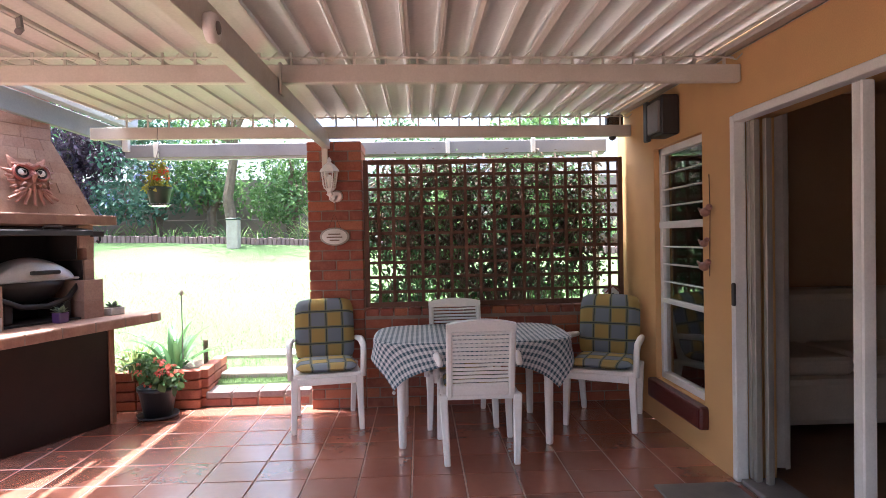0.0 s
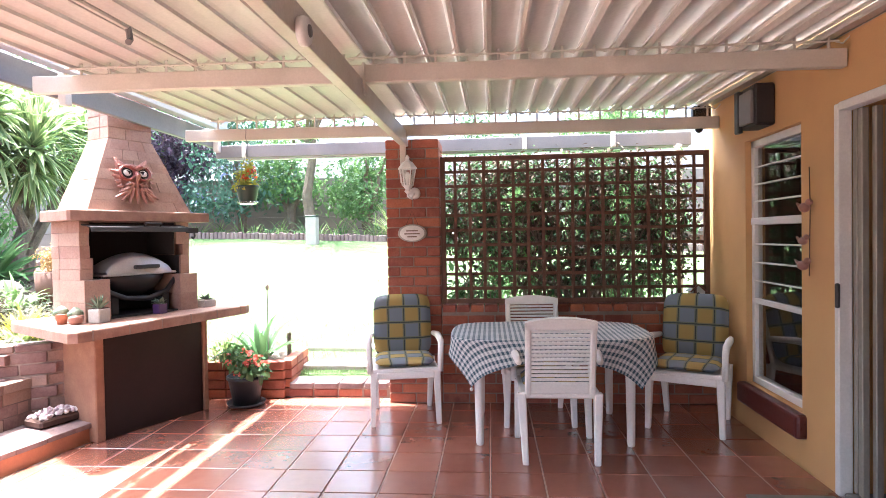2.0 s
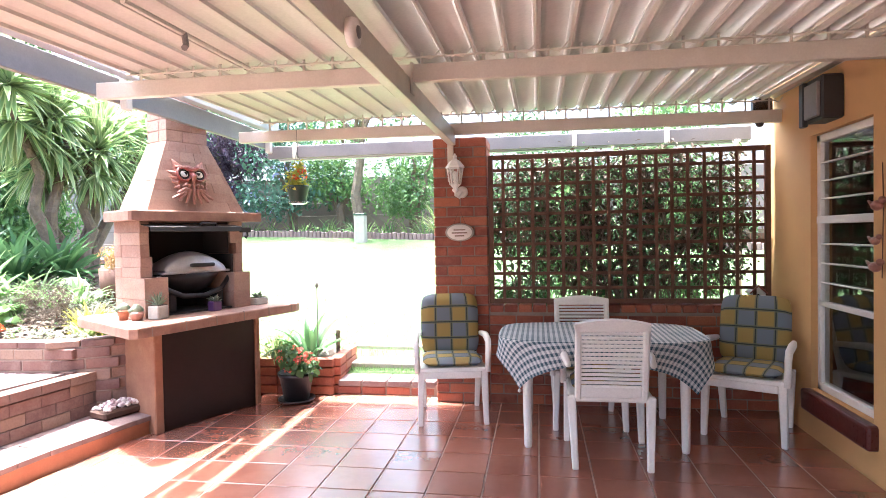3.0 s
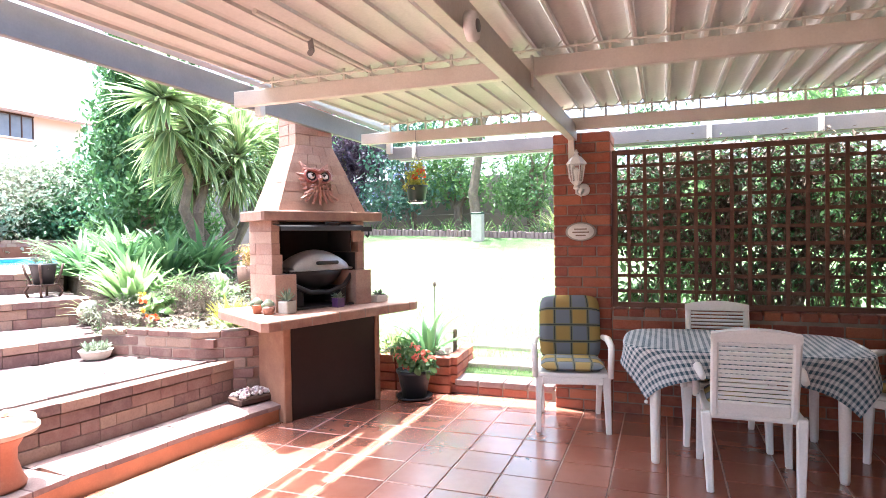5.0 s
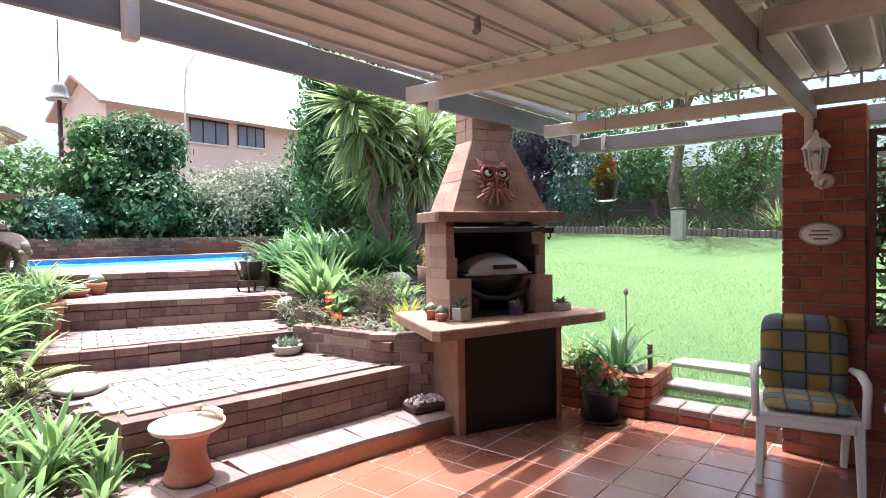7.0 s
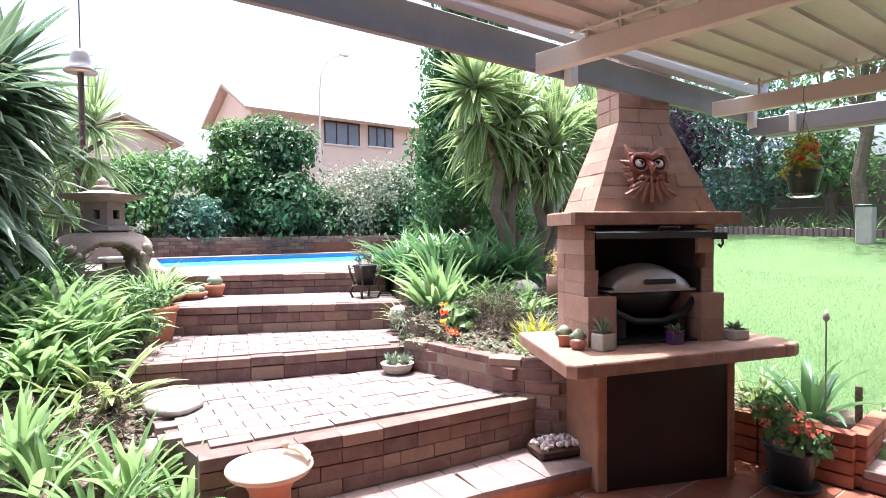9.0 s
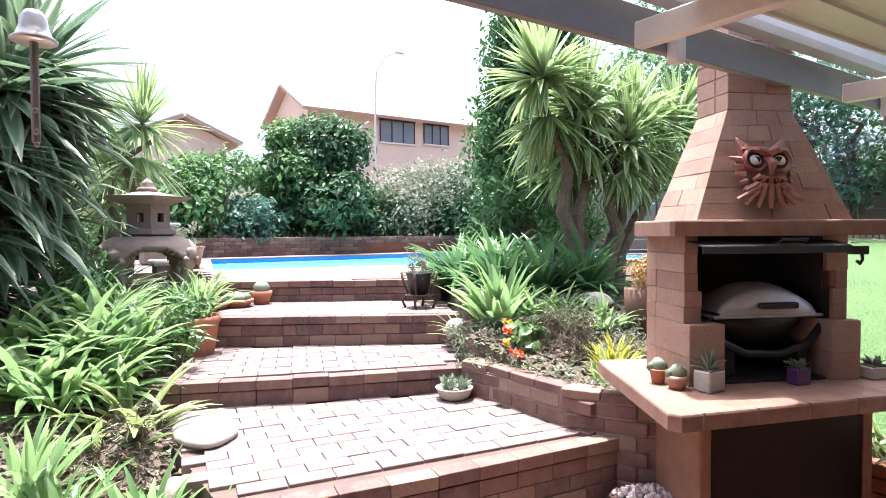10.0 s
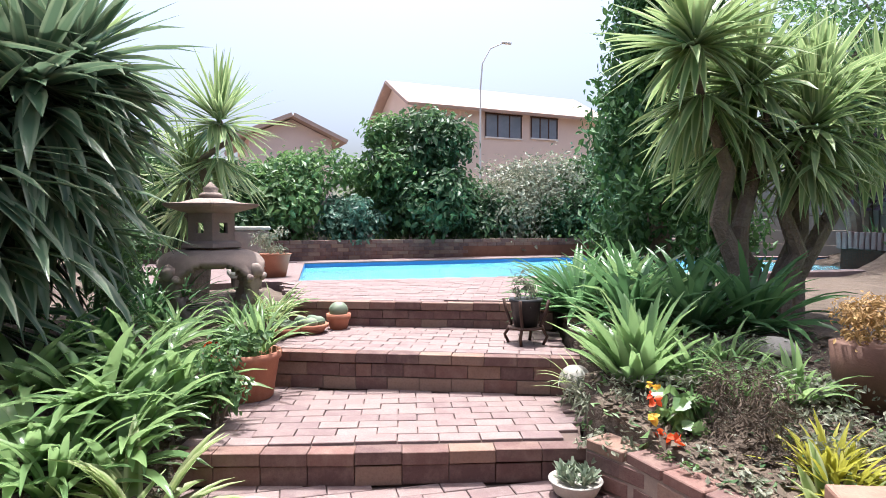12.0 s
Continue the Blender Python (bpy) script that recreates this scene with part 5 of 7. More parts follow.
def build_braai():
    b = thing("braai", BRAAI, "built-in brick barbecue with a tapering chimney", "barbecue")
    part("side_wall", box(-0.47, -0.402, 0.0, 0.50, 0, 0.79, 0.008), "braai_plaster", b)
    part("side_wall", box(0.422, 0.47, 0.0, 0.50, 0, 0.79, 0.008), "braai_plaster", b)
    part("back_wall", box(-0.402, 0.422, 0.44, 0.50, 0, 0.79), "braai_plaster", b)
    part("front_panel", box(-0.40, 0.42, 0.012, 0.032, 0.0, 0.785, 0.004), "dark_panel", b, "dark brown steel door")
    # worktop slab, wider than the base, with angled ends
    pts = [(-0.715, 0.60), (-0.74, 0.48), (-0.84, -0.37), (-0.80, -0.41), (0.66, -0.25), (0.73, -0.21), (0.75, -0.05), (0.62, 0.52)]
    bm = prism(pts, 0.79, 0.862, 0.012)
    part("worktop", bm, "slab", b, "worn brick worktop slab")
    for k in range(6):
        x = -0.70 + k * 0.26
        y = -0.41 + (x + 0.80) * 0.16 / 1.46
        part("worktop_joint", box(x - 0.004, x + 0.004, y - 0.003, y + 0.05, 0.792, 0.8625), "mortar", b)
    # cheeks of the fire box: long blocks, stepped in at the top and bottom
    ch = part("fire_box", box(-0.50, 0.30, 0.38, 0.42, 0.86, 1.565), "soot", b, "soot-black fire box")
    for x0, x1, y0, z0, z1 in ((-0.54, -0.36, -0.03, 0.862, 0.995), (-0.54, -0.36, -0.03, 0.996, 1.150), (-0.54, -0.45, 0.02, 1.151, 1.225), (-0.54, -0.45, 0.02, 1.226, 1.302), (-0.54, -0.47, 0.02, 1.303, 1.39), (-0.54, -0.47, 0.02, 1.391, 1.48), (-0.54, -0.47, 0.02, 1.481, 1.564),
                               (0.20, 0.36, -0.03, 0.862, 0.995), (0.20, 0.36, -0.03, 0.996, 1.150), (0.25, 0.33, 0.02, 1.151, 1.225), (0.25, 0.33, 0.02, 1.226, 1.302), (0.27, 0.33, 0.02, 1.303, 1.39), (0.21, 0.33, 0.02, 1.391, 1.48), (0.21, 0.33, 0.02, 1.481, 1.564)):
        cut = 0.16 + 0.12 * (int(z0 * 50) % 2)
        for ya, yb in ((y0, cut), (cut + 0.001, 0.38)):
            piece("brick", ch, (x1 - x0, yb - ya, z1 - z0 + 0.0005), at((x0 + x1) / 2 + random.uniform(-0.002, 0.002), (ya + yb) / 2, (z0 + z1) / 2), "braai", 0.0025)
    part("fire_floor", box(-0.35, 0.19, -0.01, 0.38, 0.862, 0.875), "soot", b, "black fire tray")
    for x0, x1 in ((-0.449, -0.441), (0.241, 0.249)):
        part("lining", box(x0, x1, 0.04, 0.38, 1.152, 1.30), "soot", b)
    for x0, x1 in ((-0.469, -0.461), (0.200, 0.208)):
        part("lining", box(x0, x1, 0.04, 0.38, 1.305, 1.56), "soot", b)
    # the flap is folded up, nearly level, its lip turned down
    part("smoke_flap", box(-0.53, 0.23, -0.125, 0.0, -0.004, 0.004, 0.002), "flap_steel", b, "black steel smoke flap folded up", at(0, 0.016, 1.538) @ Matrix.Rotation(radians(9), 4, "X"))
    part("flap_lip", box(-0.53, 0.23, -0.006, 0.002, -0.036, 0.0, 0.002), "flap_steel", b, "turned-down lip of the flap", at(0, -0.105, 1.519) @ Matrix.Rotation(radians(-12), 4, "X"))
    part("flap_handle", tube([(-0.13, -0.085, 1.52), (-0.13, -0.105, 1.548), (0.0, -0.105, 1.548), (0.0, -0.085, 1.52)], 0.007, 6), "flap_steel", b)
    part("flap_catch", prism([(0.225, -0.115), (0.305, -0.125), (0.32, -0.105), (0.28, -0.085), (0.225, -0.085)], 1.475, 1.515, 0.003), "flap_steel", b, "black catch at the flap's end")
    part("catch_hook", tube([(0.285, -0.105, 1.48), (0.29, -0.105, 1.45), (0.275, -0.105, 1.43), (0.26, -0.105, 1.445)], 0.008, 6), "flap_steel", b)
    part("hood_slab", prism([(-0.655, -0.05), (-0.64, -0.07), (0.455, -0.07), (0.47, -0.055), (0.46, 0.48), (-0.61, 0.38)], 1.565, 1.64, 0.010), "slab", b, "heavy brick lintel slab")
    # tapering flue with its courses, then the straight chimney
    z0, z1 = 1.64, 2.18
    lo, hi = (-0.49, 0.335, 0.0, 0.40), (-0.265, 0.085, 0.11, 0.37)
    bm = bmesh.new()
    a = [bm.verts.new((x, y, z0)) for x, y in ((lo[0] + 0.004, lo[2] + 0.004), (lo[1] - 0.004, lo[2] + 0.004), (lo[1] - 0.004, lo[3]), (lo[0] + 0.004, lo[3]))]
    c = [bm.verts.new((x, y, z1)) for x, y in ((hi[0] + 0.004, hi[2] + 0.004), (hi[1] - 0.004, hi[2] + 0.004), (hi[1] - 0.004, hi[3]), (hi[0] + 0.004, hi[3]))]
    for i in range(4):
        bm.faces.new((a[i], a[(i + 1) % 4], c[(i + 1) % 4], c[i]))
    bm.faces.new(a[::-1])
    bm.faces.new(c)
    flue = part("flue", bm, "braai", b, "tapering brick flue")
    def skin(u, f, side):
        """A point of the flue's face: u across it, f up it."""
        xl, xr = lo[0] + (hi[0] - lo[0]) * f, lo[1] + (hi[1] - lo[1]) * f
        yf, yb = lo[2] + (hi[2] - lo[2]) * f, lo[3] + (hi[3] - lo[3]) * f
        if side == 0:
            return Vector((xl + (xr - xl) * u, yf, z0 + (z1 - z0) * f))
        return Vector((xl if side < 0 else xr, yf + (yb - yf) * u, z0 + (z1 - z0) * f))

    n = 7
    for k in range(n):
        for side, inward in ((0, Vector((0, 0.03, 0))), (-1, Vector((0.03, 0, 0))), (1, Vector((-0.03, 0, 0)))):
            cuts = ([0, 0.3, 0.63, 1] if k % 2 else [0, 0.46, 0.8, 1]) if side == 0 else ([0, 0.55, 1] if k % 2 else [0, 0.32, 1])
            cuts = [0] + [c + random.uniform(-0.06, 0.06) for c in cuts[1:-1]] + [1]
            for ca, cb in zip(cuts, cuts[1:]):
                out = random.uniform(-0.0025, 0.0015) * inward.normalized()
                ua, ub = ca + (0.004 if ca else 0), cb - (0.004 if cb < 1 else 0)
                fa, fb = (k + 0.012) / n, (k + 0.988) / n
                quad = [skin(ua, fa, side) + out, skin(ub, fa, side) + out, skin(ub, fb, side) + out, skin(ua, fb, side) + out]
                bm = bmesh.new()
                front = [bm.verts.new(q) for q in quad]
                back = [bm.verts.new(q + inward) for q in quad]
                bm.faces.new(front)
                bm.faces.new(back[::-1])
                for c in range(4):
                    bm.faces.new((front[c], back[c], back[(c + 1) % 4], front[(c + 1) % 4]))
                bmesh.ops.recalc_face_normals(bm, faces=bm.faces)
                part("brick", bm, "braai", flue)
    ch2 = part("chimney", box(hi[0] + 0.005, hi[1] - 0.005, hi[2] + 0.005, hi[3], z1, 3.55), "braai", b, "straight brick chimney")
    for k in range(15):
        zc = z1 + 0.042 + k * 0.085
        w = hi[1] - hi[0]
        for ca, cb in ((0, 0.6), (0.6, 1)) if k % 2 else ((0, 0.38), (0.38, 1)):
            piece("brick", ch2, ((cb - ca) * w - 0.004, 0.10, 0.081), at(hi[0] + (ca + cb) / 2 * w, hi[2] + 0.05, zc), "braai", 0.003)
        for sx, xx in ((-1, hi[0] + 0.02), (1, hi[1] - 0.02)):
            piece("brick", ch2, (0.04, hi[3] - hi[2] - 0.105, 0.079), at(xx, hi[2] + 0.105 + (hi[3] - hi[2] - 0.105) / 2, zc), "braai", 0.003)
    return b


build_braai()


def build_owl():
    """A glazed clay owl face, one plain mesh."""
    bm = bmesh.new()
    turn = Matrix.Rotation(radians(90), 4, "X")
    ball(0.10, Matrix.Identity(4), bm, 3, (1.2, 0.32, 0.95), 0.008)
    eyes = []
    for s in (-1, 1):
        bmesh.ops.create_cone(bm, cap_ends=True, segments=10, radius1=0.042, radius2=0.006, depth=0.085, matrix=at(s * 0.085, -0.005, 0.095) @ Matrix.Rotation(radians(s * 32), 4, "Y") @ Matrix.Diagonal((1, 0.5, 1, 1)))
        lathe([(0.052, -0.01), (0.056, 0.008), (0.046, 0.016), (0.036, 0.006)], 22, bm, at(s * 0.052, -0.030, 0.025) @ turn)
        ball(0.030, at(s * 0.052, -0.028, 0.025), bm, 2, (1, 0.6, 0.85))
        for k in range(6):
            tube([(s * (0.10 - 0.004 * k), -0.015, 0.03 - 0.03 * k), (s * (0.145 - 0.010 * k), -0.008, 0.045 - 0.036 * k)], [0.017, 0.005], 7, bm)
    for row, (z, n, r) in enumerate(((-0.045, 5, 0.020), (-0.075, 7, 0.020), (-0.10, 7, 0.018))):
        for k in range(n):
            a = radians(-60 + 120 * k / (n - 1))
            L = 0.03 + 0.022 * row
            tube([(0.05 * math.sin(a) * (1 + 0.3 * row), -0.040 + 0.006 * row, z), ((0.05 + L) * math.sin(a) * (1 + 0.15 * row), -0.030 + 0.006 * row, z - L * math.cos(a))], [r * 0.7, r * 0.45], 7, bm)
    tube([(0, -0.03, 0.035), (0, -0.062, 0.0), (0, -0.04, -0.04)], [0.020, 0.018, 0.004], 8, bm)
    tube([(-0.10, -0.025, 0.075), (-0.04, -0.045, 0.065), (0, -0.045, 0.045), (0.04, -0.045, 0.065), (0.10, -0.025, 0.075)], [0.008, 0.014, 0.016, 0.014, 0.008], 7, bm)
    me = mesh_of("owl_plaque", bm, "owl_red")
    for nm in ("owl_rim", "white", "soot"):
        me.materials.append(M[nm])
    for p in me.polygons:
        c = p.center
        for s in (-1, 1):
            d = math.hypot(c.x - s * 0.052, c.z - 0.025)
            if c.y < -0.030 and d < 0.0285:
                p.material_index = 3 if math.hypot(c.x - s * 0.045, c.z - 0.03) < 0.011 else 2
            elif c.y < -0.028 and 0.0285 < d < 0.060 and c.z < 0.07:
                p.material_index = 1
    ob = new("owl_plaque", me)
    ob.matrix_basis = BRAAI @ at(-0.14, 0.018, 1.885) @ Matrix.Rotation(radians(-12), 4, "X") @ Matrix.Diagonal((1.2, 1.15, 1.15, 1))
    tagged(ob, "red-brown glazed clay owl face hung on the flue", "ornament")


build_owl()


def build_grill():
    g = thing("gas_grill", BRAAI @ at(-0.07, 0.205, 0.946) @ Matrix.Diagonal((1.08, 0.86, 1, 1)), "portable gas grill with a silver lid inside the brick barbecue", "grill")
    V, F = [], []
    nu, nv = 24, 10
    for j in range(nv + 1):
        f = j / nv
        for i in range(nu + 1):
            a = math.pi * i / nu
            x = -0.255 + 0.51 * (i / nu)
            arch = 0.140 * (math.sin(a) ** 0.62) + 0.010
            y = -0.17 + 0.36 * f
            V.append((x * (0.94 + 0.06 * math.sin(math.pi * f)), y, 0.235 + arch * (math.sin(math.pi * min(1, 0.16 + f * 0.84)) ** 0.40)))
    for j in range(nv):
        for i in range(nu):
            q = j * (nu + 1) + i
            F.append((q, q + 1, q + nu + 2, q + nu + 1))
    k = len(V)
    V += [(V[i][0], V[i][1] - 0.004, 0.225) for i in range(nu + 1)]
    for i in range(nu):
        F.append((k + i, k + i + 1, i + 1, i))
    part("lid", raw_mesh("lid", V, F, "cast_alu", None, True), "cast_alu", g, "domed silver lid")
    part("lid_rim", box(-0.275, 0.275, -0.185, 0.20, 0.215, 0.232, 0.006), "cast_alu", g)
    part("lid_handle", box(-0.06, 0.13, -0.215, -0.175, 0.262, 0.292, 0.010, segments=2), "black_plastic", g, "black handle")
    bm = lathe([(0.10, 0.06), (0.18, 0.10), (0.24, 0.17), (0.26, 0.214)], 24)
    bm.transform(Matrix.Diagonal((1, 0.72, 1, 1)))
    part("bowl", bm, "black_plastic", g, smooth=True)
    part("cradle", tube([(-0.30, -0.17, 0.215), (-0.25, -0.18, 0.11), (-0.12, -0.185, 0.045), (0.05, -0.185, 0.035), (0.19, -0.18, 0.08), (0.28, -0.175, 0.19)], 0.020, 8), "black_plastic", g, smooth=True)
    for x in (-0.19, 0.19):
        part("foot", box(x - 0.03, x + 0.03, -0.17, 0.17, -0.07, 0.075, 0.010), "black_plastic", g)
    part("knob", lathe([(0.025, 0), (0.022, 0.02)], 14, m=at(0.29, -0.12, 0.2) @ Matrix.Rotation(radians(90), 4, "X")), "black_plastic", g)


build_grill()


def potted(name, m, label, pot, profile, plant, n=20, square=False):
    p = thing(name, m, label, "potted plant", "small pots on the barbecue shelf")
    if square:
        w, h = profile
        part("pot", box(-w, w, -w * 0.8, w * 0.8, 0, h, 0.006), pot, p)
        part("soil", box(-w + 0.008, w - 0.008, -w * 0.7, w * 0.7, h, h + 0.004), "soil", p)
        top = h
    else:
        part("pot", lathe(profile, n), pot, p, smooth=True)
        top = profile[-1][1]
    if plant == "aloe":
        part("leaves", blades(26, 0.10, 0.014, (0.1, 1.3), 0.3, 0.012, 4, "succulent", 21, 0.4), "succulent", p, m=at(0, 0, top - 0.004))
    elif plant == "cactus":
        bm = bmesh.new()
        for x, y, z, r in ((0, 0, 0.028, 0.034), (0.03, 0.01, 0.02, 0.024), (-0.028, 0.012, 0.018, 0.022)):
            ball(r, at(x, y, top + z - 0.012), bm, 2, (1, 1, 1.15), 0.003)
        part("cactus", bm, "succulent", p, smooth=True)
    elif plant == "rosette":
        part("leaves", blades(40, 0.055, 0.018, (0.2, 1.4), 0.2, 0.02, 3, "succulent", 22, 0.3, tip=0.3), "succulent", p, m=at(0, 0, top - 0.004))
    return p


def on_shelf(x, y, rz=0):
    return BRAAI @ pose(x, y, 0.8625, 0, 0, rz)


round_pot = [(0.032, 0.0), (0.045, 0.03), (0.048, 0.05), (0.040, 0.062)]
potted("cactus_pot", on_shelf(-0.645, 0.065), "small terracotta pot holding a round cactus", "terracotta", [(0.028, 0), (0.038, 0.06), (0.042, 0.065), (0.036, 0.07)], "cactus")
potted("cactus_pot", on_shelf(-0.61, -0.045), "squat brown clay pot with small cacti", "owl_red", round_pot, "cactus")
potted("aloe_pot", on_shelf(-0.485, -0.10, 20), "pale square stone pot with a spiky aloe", "pale_stone", (0.055, 0.095), "aloe", square=True)
potted("purple_pot", on_shelf(0.0, -0.06, 10), "purple glazed pot with a small succulent", "purple_pot", (0.042, 0.075), "rosette", square=True)
potted("succulent_box", on_shelf(0.455, -0.01, 5), "low pale stone trough with green succulents", "pale_stone", (0.065, 0.06), "rosette", square=True)


def build_pebble_tray():
    t = thing("pebble_tray", pose(-2.68, 4.03, L1 + 0.004, 0, 0, 70), "dark tray heaped with pale pinkish shells and pebbles", "tray")
    part("tray", box(-0.16, 0.16, -0.10, 0.10, 0.0, 0.06, 0.015), "dark_wood", t)
    r = random.Random(4)
    for k in range(95):
        x, y = r.uniform(-0.14, 0.14), r.uniform(-0.085, 0.085)
        z = 0.06 + 0.045 * (1 - (x / 0.16) ** 2) * (1 - (y / 0.1) ** 2) * r.uniform(0.5, 1)
        key = ("pebble", k % 4)
        if key not in PIECES:
            PIECES[key] = mesh_of("pebble", ball(0.019, Matrix.Identity(4), None, 1, (1.2, 0.9, 0.7), 0.005), "pebble")
        o = new("pebble", PIECES[key])
        o.parent = t
        o.matrix_basis = pose(x, y, z, r.uniform(0, 360), r.uniform(0, 360), r.uniform(0, 360))


build_pebble_tray()


def build_planter():
    w = thing("brick_planter", at(-1.88, 5.50, 0), "low brick planter crowded with strap leaves and flowers", "planter")
    for ax, ay, bx, by in ((-0.34, -0.30, 0.46, -0.28), (0.46, -0.28, 0.42, 0.34)):
        a, b = Vector((ax, ay, 0)), Vector((bx, by, 0))
        d = (b - a).normalized()
        n = 3
        for k in range(4):
            for i in range(n):
                L = (b - a).length / n
                p = a + d * (L * (i + 0.5))
                piece("brick", w, (L - 0.01, 0.10, 0.074), at(p.x, p.y, 0.042 + k * 0.083) @ Matrix.Rotation(math.atan2(d.y, d.x), 4, "Z"), "brick", 0.005)
    part("soil", prism([(-0.36, -0.26), (0.43, -0.24), (0.39, 0.34), (-0.5, 0.34)], 0, 0.29), "soil", w)
    part("stub", lathe([(0.022, 0.26), (0.022, 0.52)], 10, m=at(0.36, 0.10, 0)), "bark", w, "weathered wooden peg")
    clump(-1.74, 5.42, 0.27, 22, 0.56, 0.062, "strap_dark", "broad green strap-leaf plant in the brick planter", 31, spread=(0.1, 0.9), droop=1.5)
    clump(-2.02, 5.32, 0.27, 40, 0.42, 0.030, "strap_pale", "pale striped grassy plant in the brick planter", 32, spread=(0.2, 1.2))
    shrub(-1.98, 5.28, 0.27, [(0, 0, 0.08, 0.17, 0.12, 0.10), (0.12, -0.05, 0.02, 0.12, 0.10, 0.08)], 420, 0.05, "leaf_mid", "leafy green bedding plants in the planter", 33, stems=2, aspect=0.7)
    st = thing("garden_stake", at(-1.62, 5.33, 0.2), "thin metal stake with a small finial", "ornament")
    part("rod", tube([(0, 0, 0), (0, 0, 0.76)], 0.005, 6), "gutter", st)
    part("finial", lathe([(0.003, 0.75), (0.02, 0.77), (0.016, 0.80), (0.004, 0.83)], 12), "pale_stone", st, smooth=True)


build_planter()


def flower_spots(parent, pts, size, material, seed, n=9, name="flower"):
    for i, p in enumerate(pts):
        part(name, leaf_mass([(p[0], p[1], p[2], size, size, size * 0.6)], n, size * 1.3, material, seed + i, name, aspect=0.8, hollow=0.2), material, parent)


def build_begonia_pot():
    p = thing("flower_pot", at(-1.68, 4.96, 0.006), "black plastic pot of red begonias on a saucer", "flower pot")
    part("saucer", lathe([(0.11, 0), (0.155, 0.012), (0.16, 0.03), (0.15, 0.026), (0.10, 0.012)], 24), "black_plastic", p, smooth=True)
    part("pot", lathe([(0.105, 0.012), (0.145, 0.22), (0.155, 0.225), (0.157, 0.255), (0.142, 0.255), (0.135, 0.22)], 28), "black_plastic", p, smooth=True)
    part("leaves", leaf_mass([(0, 0, 0.34, 0.17, 0.17, 0.10), (0.1, -0.05, 0.30, 0.14, 0.12, 0.09), (-0.08, 0.02, 0.42, 0.10, 0.10, 0.08)], 230, 0.065, "leaf_mid", 41, "leaves", aspect=0.7), "leaf_mid", p)
    r = random.Random(6)
    flower_spots(p, [(r.uniform(-0.18, 0.24), r.uniform(-0.18, 0.05), r.uniform(0.25, 0.48)) for i in range(13)], 0.028, "flower_pink", 400)


build_begonia_pot()


# ================= garden ornaments =================
def build_birdbath():
    b = thing("bird_bath", at(-2.90, 2.26, L1 + 0.003), "terracotta pedestal bird bath with a shallow pale bowl", "bird bath")
    part("pedestal", lathe([(0.13, 0), (0.135, 0.02), (0.115, 0.06), (0.092, 0.14), (0.095, 0.20), (0.125, 0.255), (0.15, 0.275)], 32), "terracotta", b, smooth=True)
    part("bowl", lathe([(0.14, 0.27), (0.185, 0.285), (0.20, 0.305), (0.198, 0.318), (0.18, 0.308), (0.12, 0.290), (0.02, 0.284)], 40), "cream_clay", b, "cream rimmed bowl", smooth=True)
    bm = tube([(-0.10, 0.14, 0.335), (-0.03, 0.165, 0.345), (0.05, 0.165, 0.34), (0.12, 0.135, 0.335)], [0.010, 0.022, 0.020, 0.005], 8)
    ball(0.020, at(-0.12, 0.13, 0.35), bm, 2)
    part("lizard_figure", bm, "cream_clay", b, smooth=True)


build_birdbath()


def build_succulent_bowl():
    b = thing("succulent_bowl", at(-3.98, 3.72, L2 + 0.004), "pale oval bowl of grey-green succulents", "potted plant")
    bm = lathe([(0.07, 0), (0.10, 0.02), (0.125, 0.075), (0.13, 0.08), (0.12, 0.085), (0.11, 0.07)], 28)
    part("bowl", bm, "pale_stone", b, smooth=True)
    for i in range(7):
        a = i * 0.9
        part("rosette", blades(16, 0.075, 0.022, (0.05, 1.0), 0.25, 0.012, 3, "succulent", 60 + i, 0.35, tip=0.35), "succulent", b, m=at(0.065 * math.cos(a), 0.065 * math.sin(a), 0.075))


build_succulent_bowl()


def build_red_pot():
    p = thing("terracotta_pot", at(-5.70, 2.38, L3 + 0.004), "large terracotta pot with green leaves and an orange flower", "flower pot")
    part("pot", lathe([(0.155, 0), (0.165, 0.01), (0.205, 0.25), (0.22, 0.26), (0.222, 0.305), (0.20, 0.305), (0.19, 0.26)], 36), "terracotta", p, smooth=True)
    part("leaves", leaf_mass([(0, 0, 0.36, 0.19, 0.19, 0.09), (0.05, -0.1, 0.42, 0.12, 0.12, 0.08)], 480, 0.05, "leaf_mid", 51, "leaves", aspect=0.6), "leaf_mid", p)
    part("leaves", blades(26, 0.42, 0.032, (0.1, 1.0), 1.0, 0.06, 6, "strap", 52), "strap", p, m=at(-0.05, 0.08, 0.28))
    flower_spots(p, [(0.02, -0.19, 0.36), (-0.02, -0.22, 0.33)], 0.04, "flower_red", 520, 14)


build_red_pot()


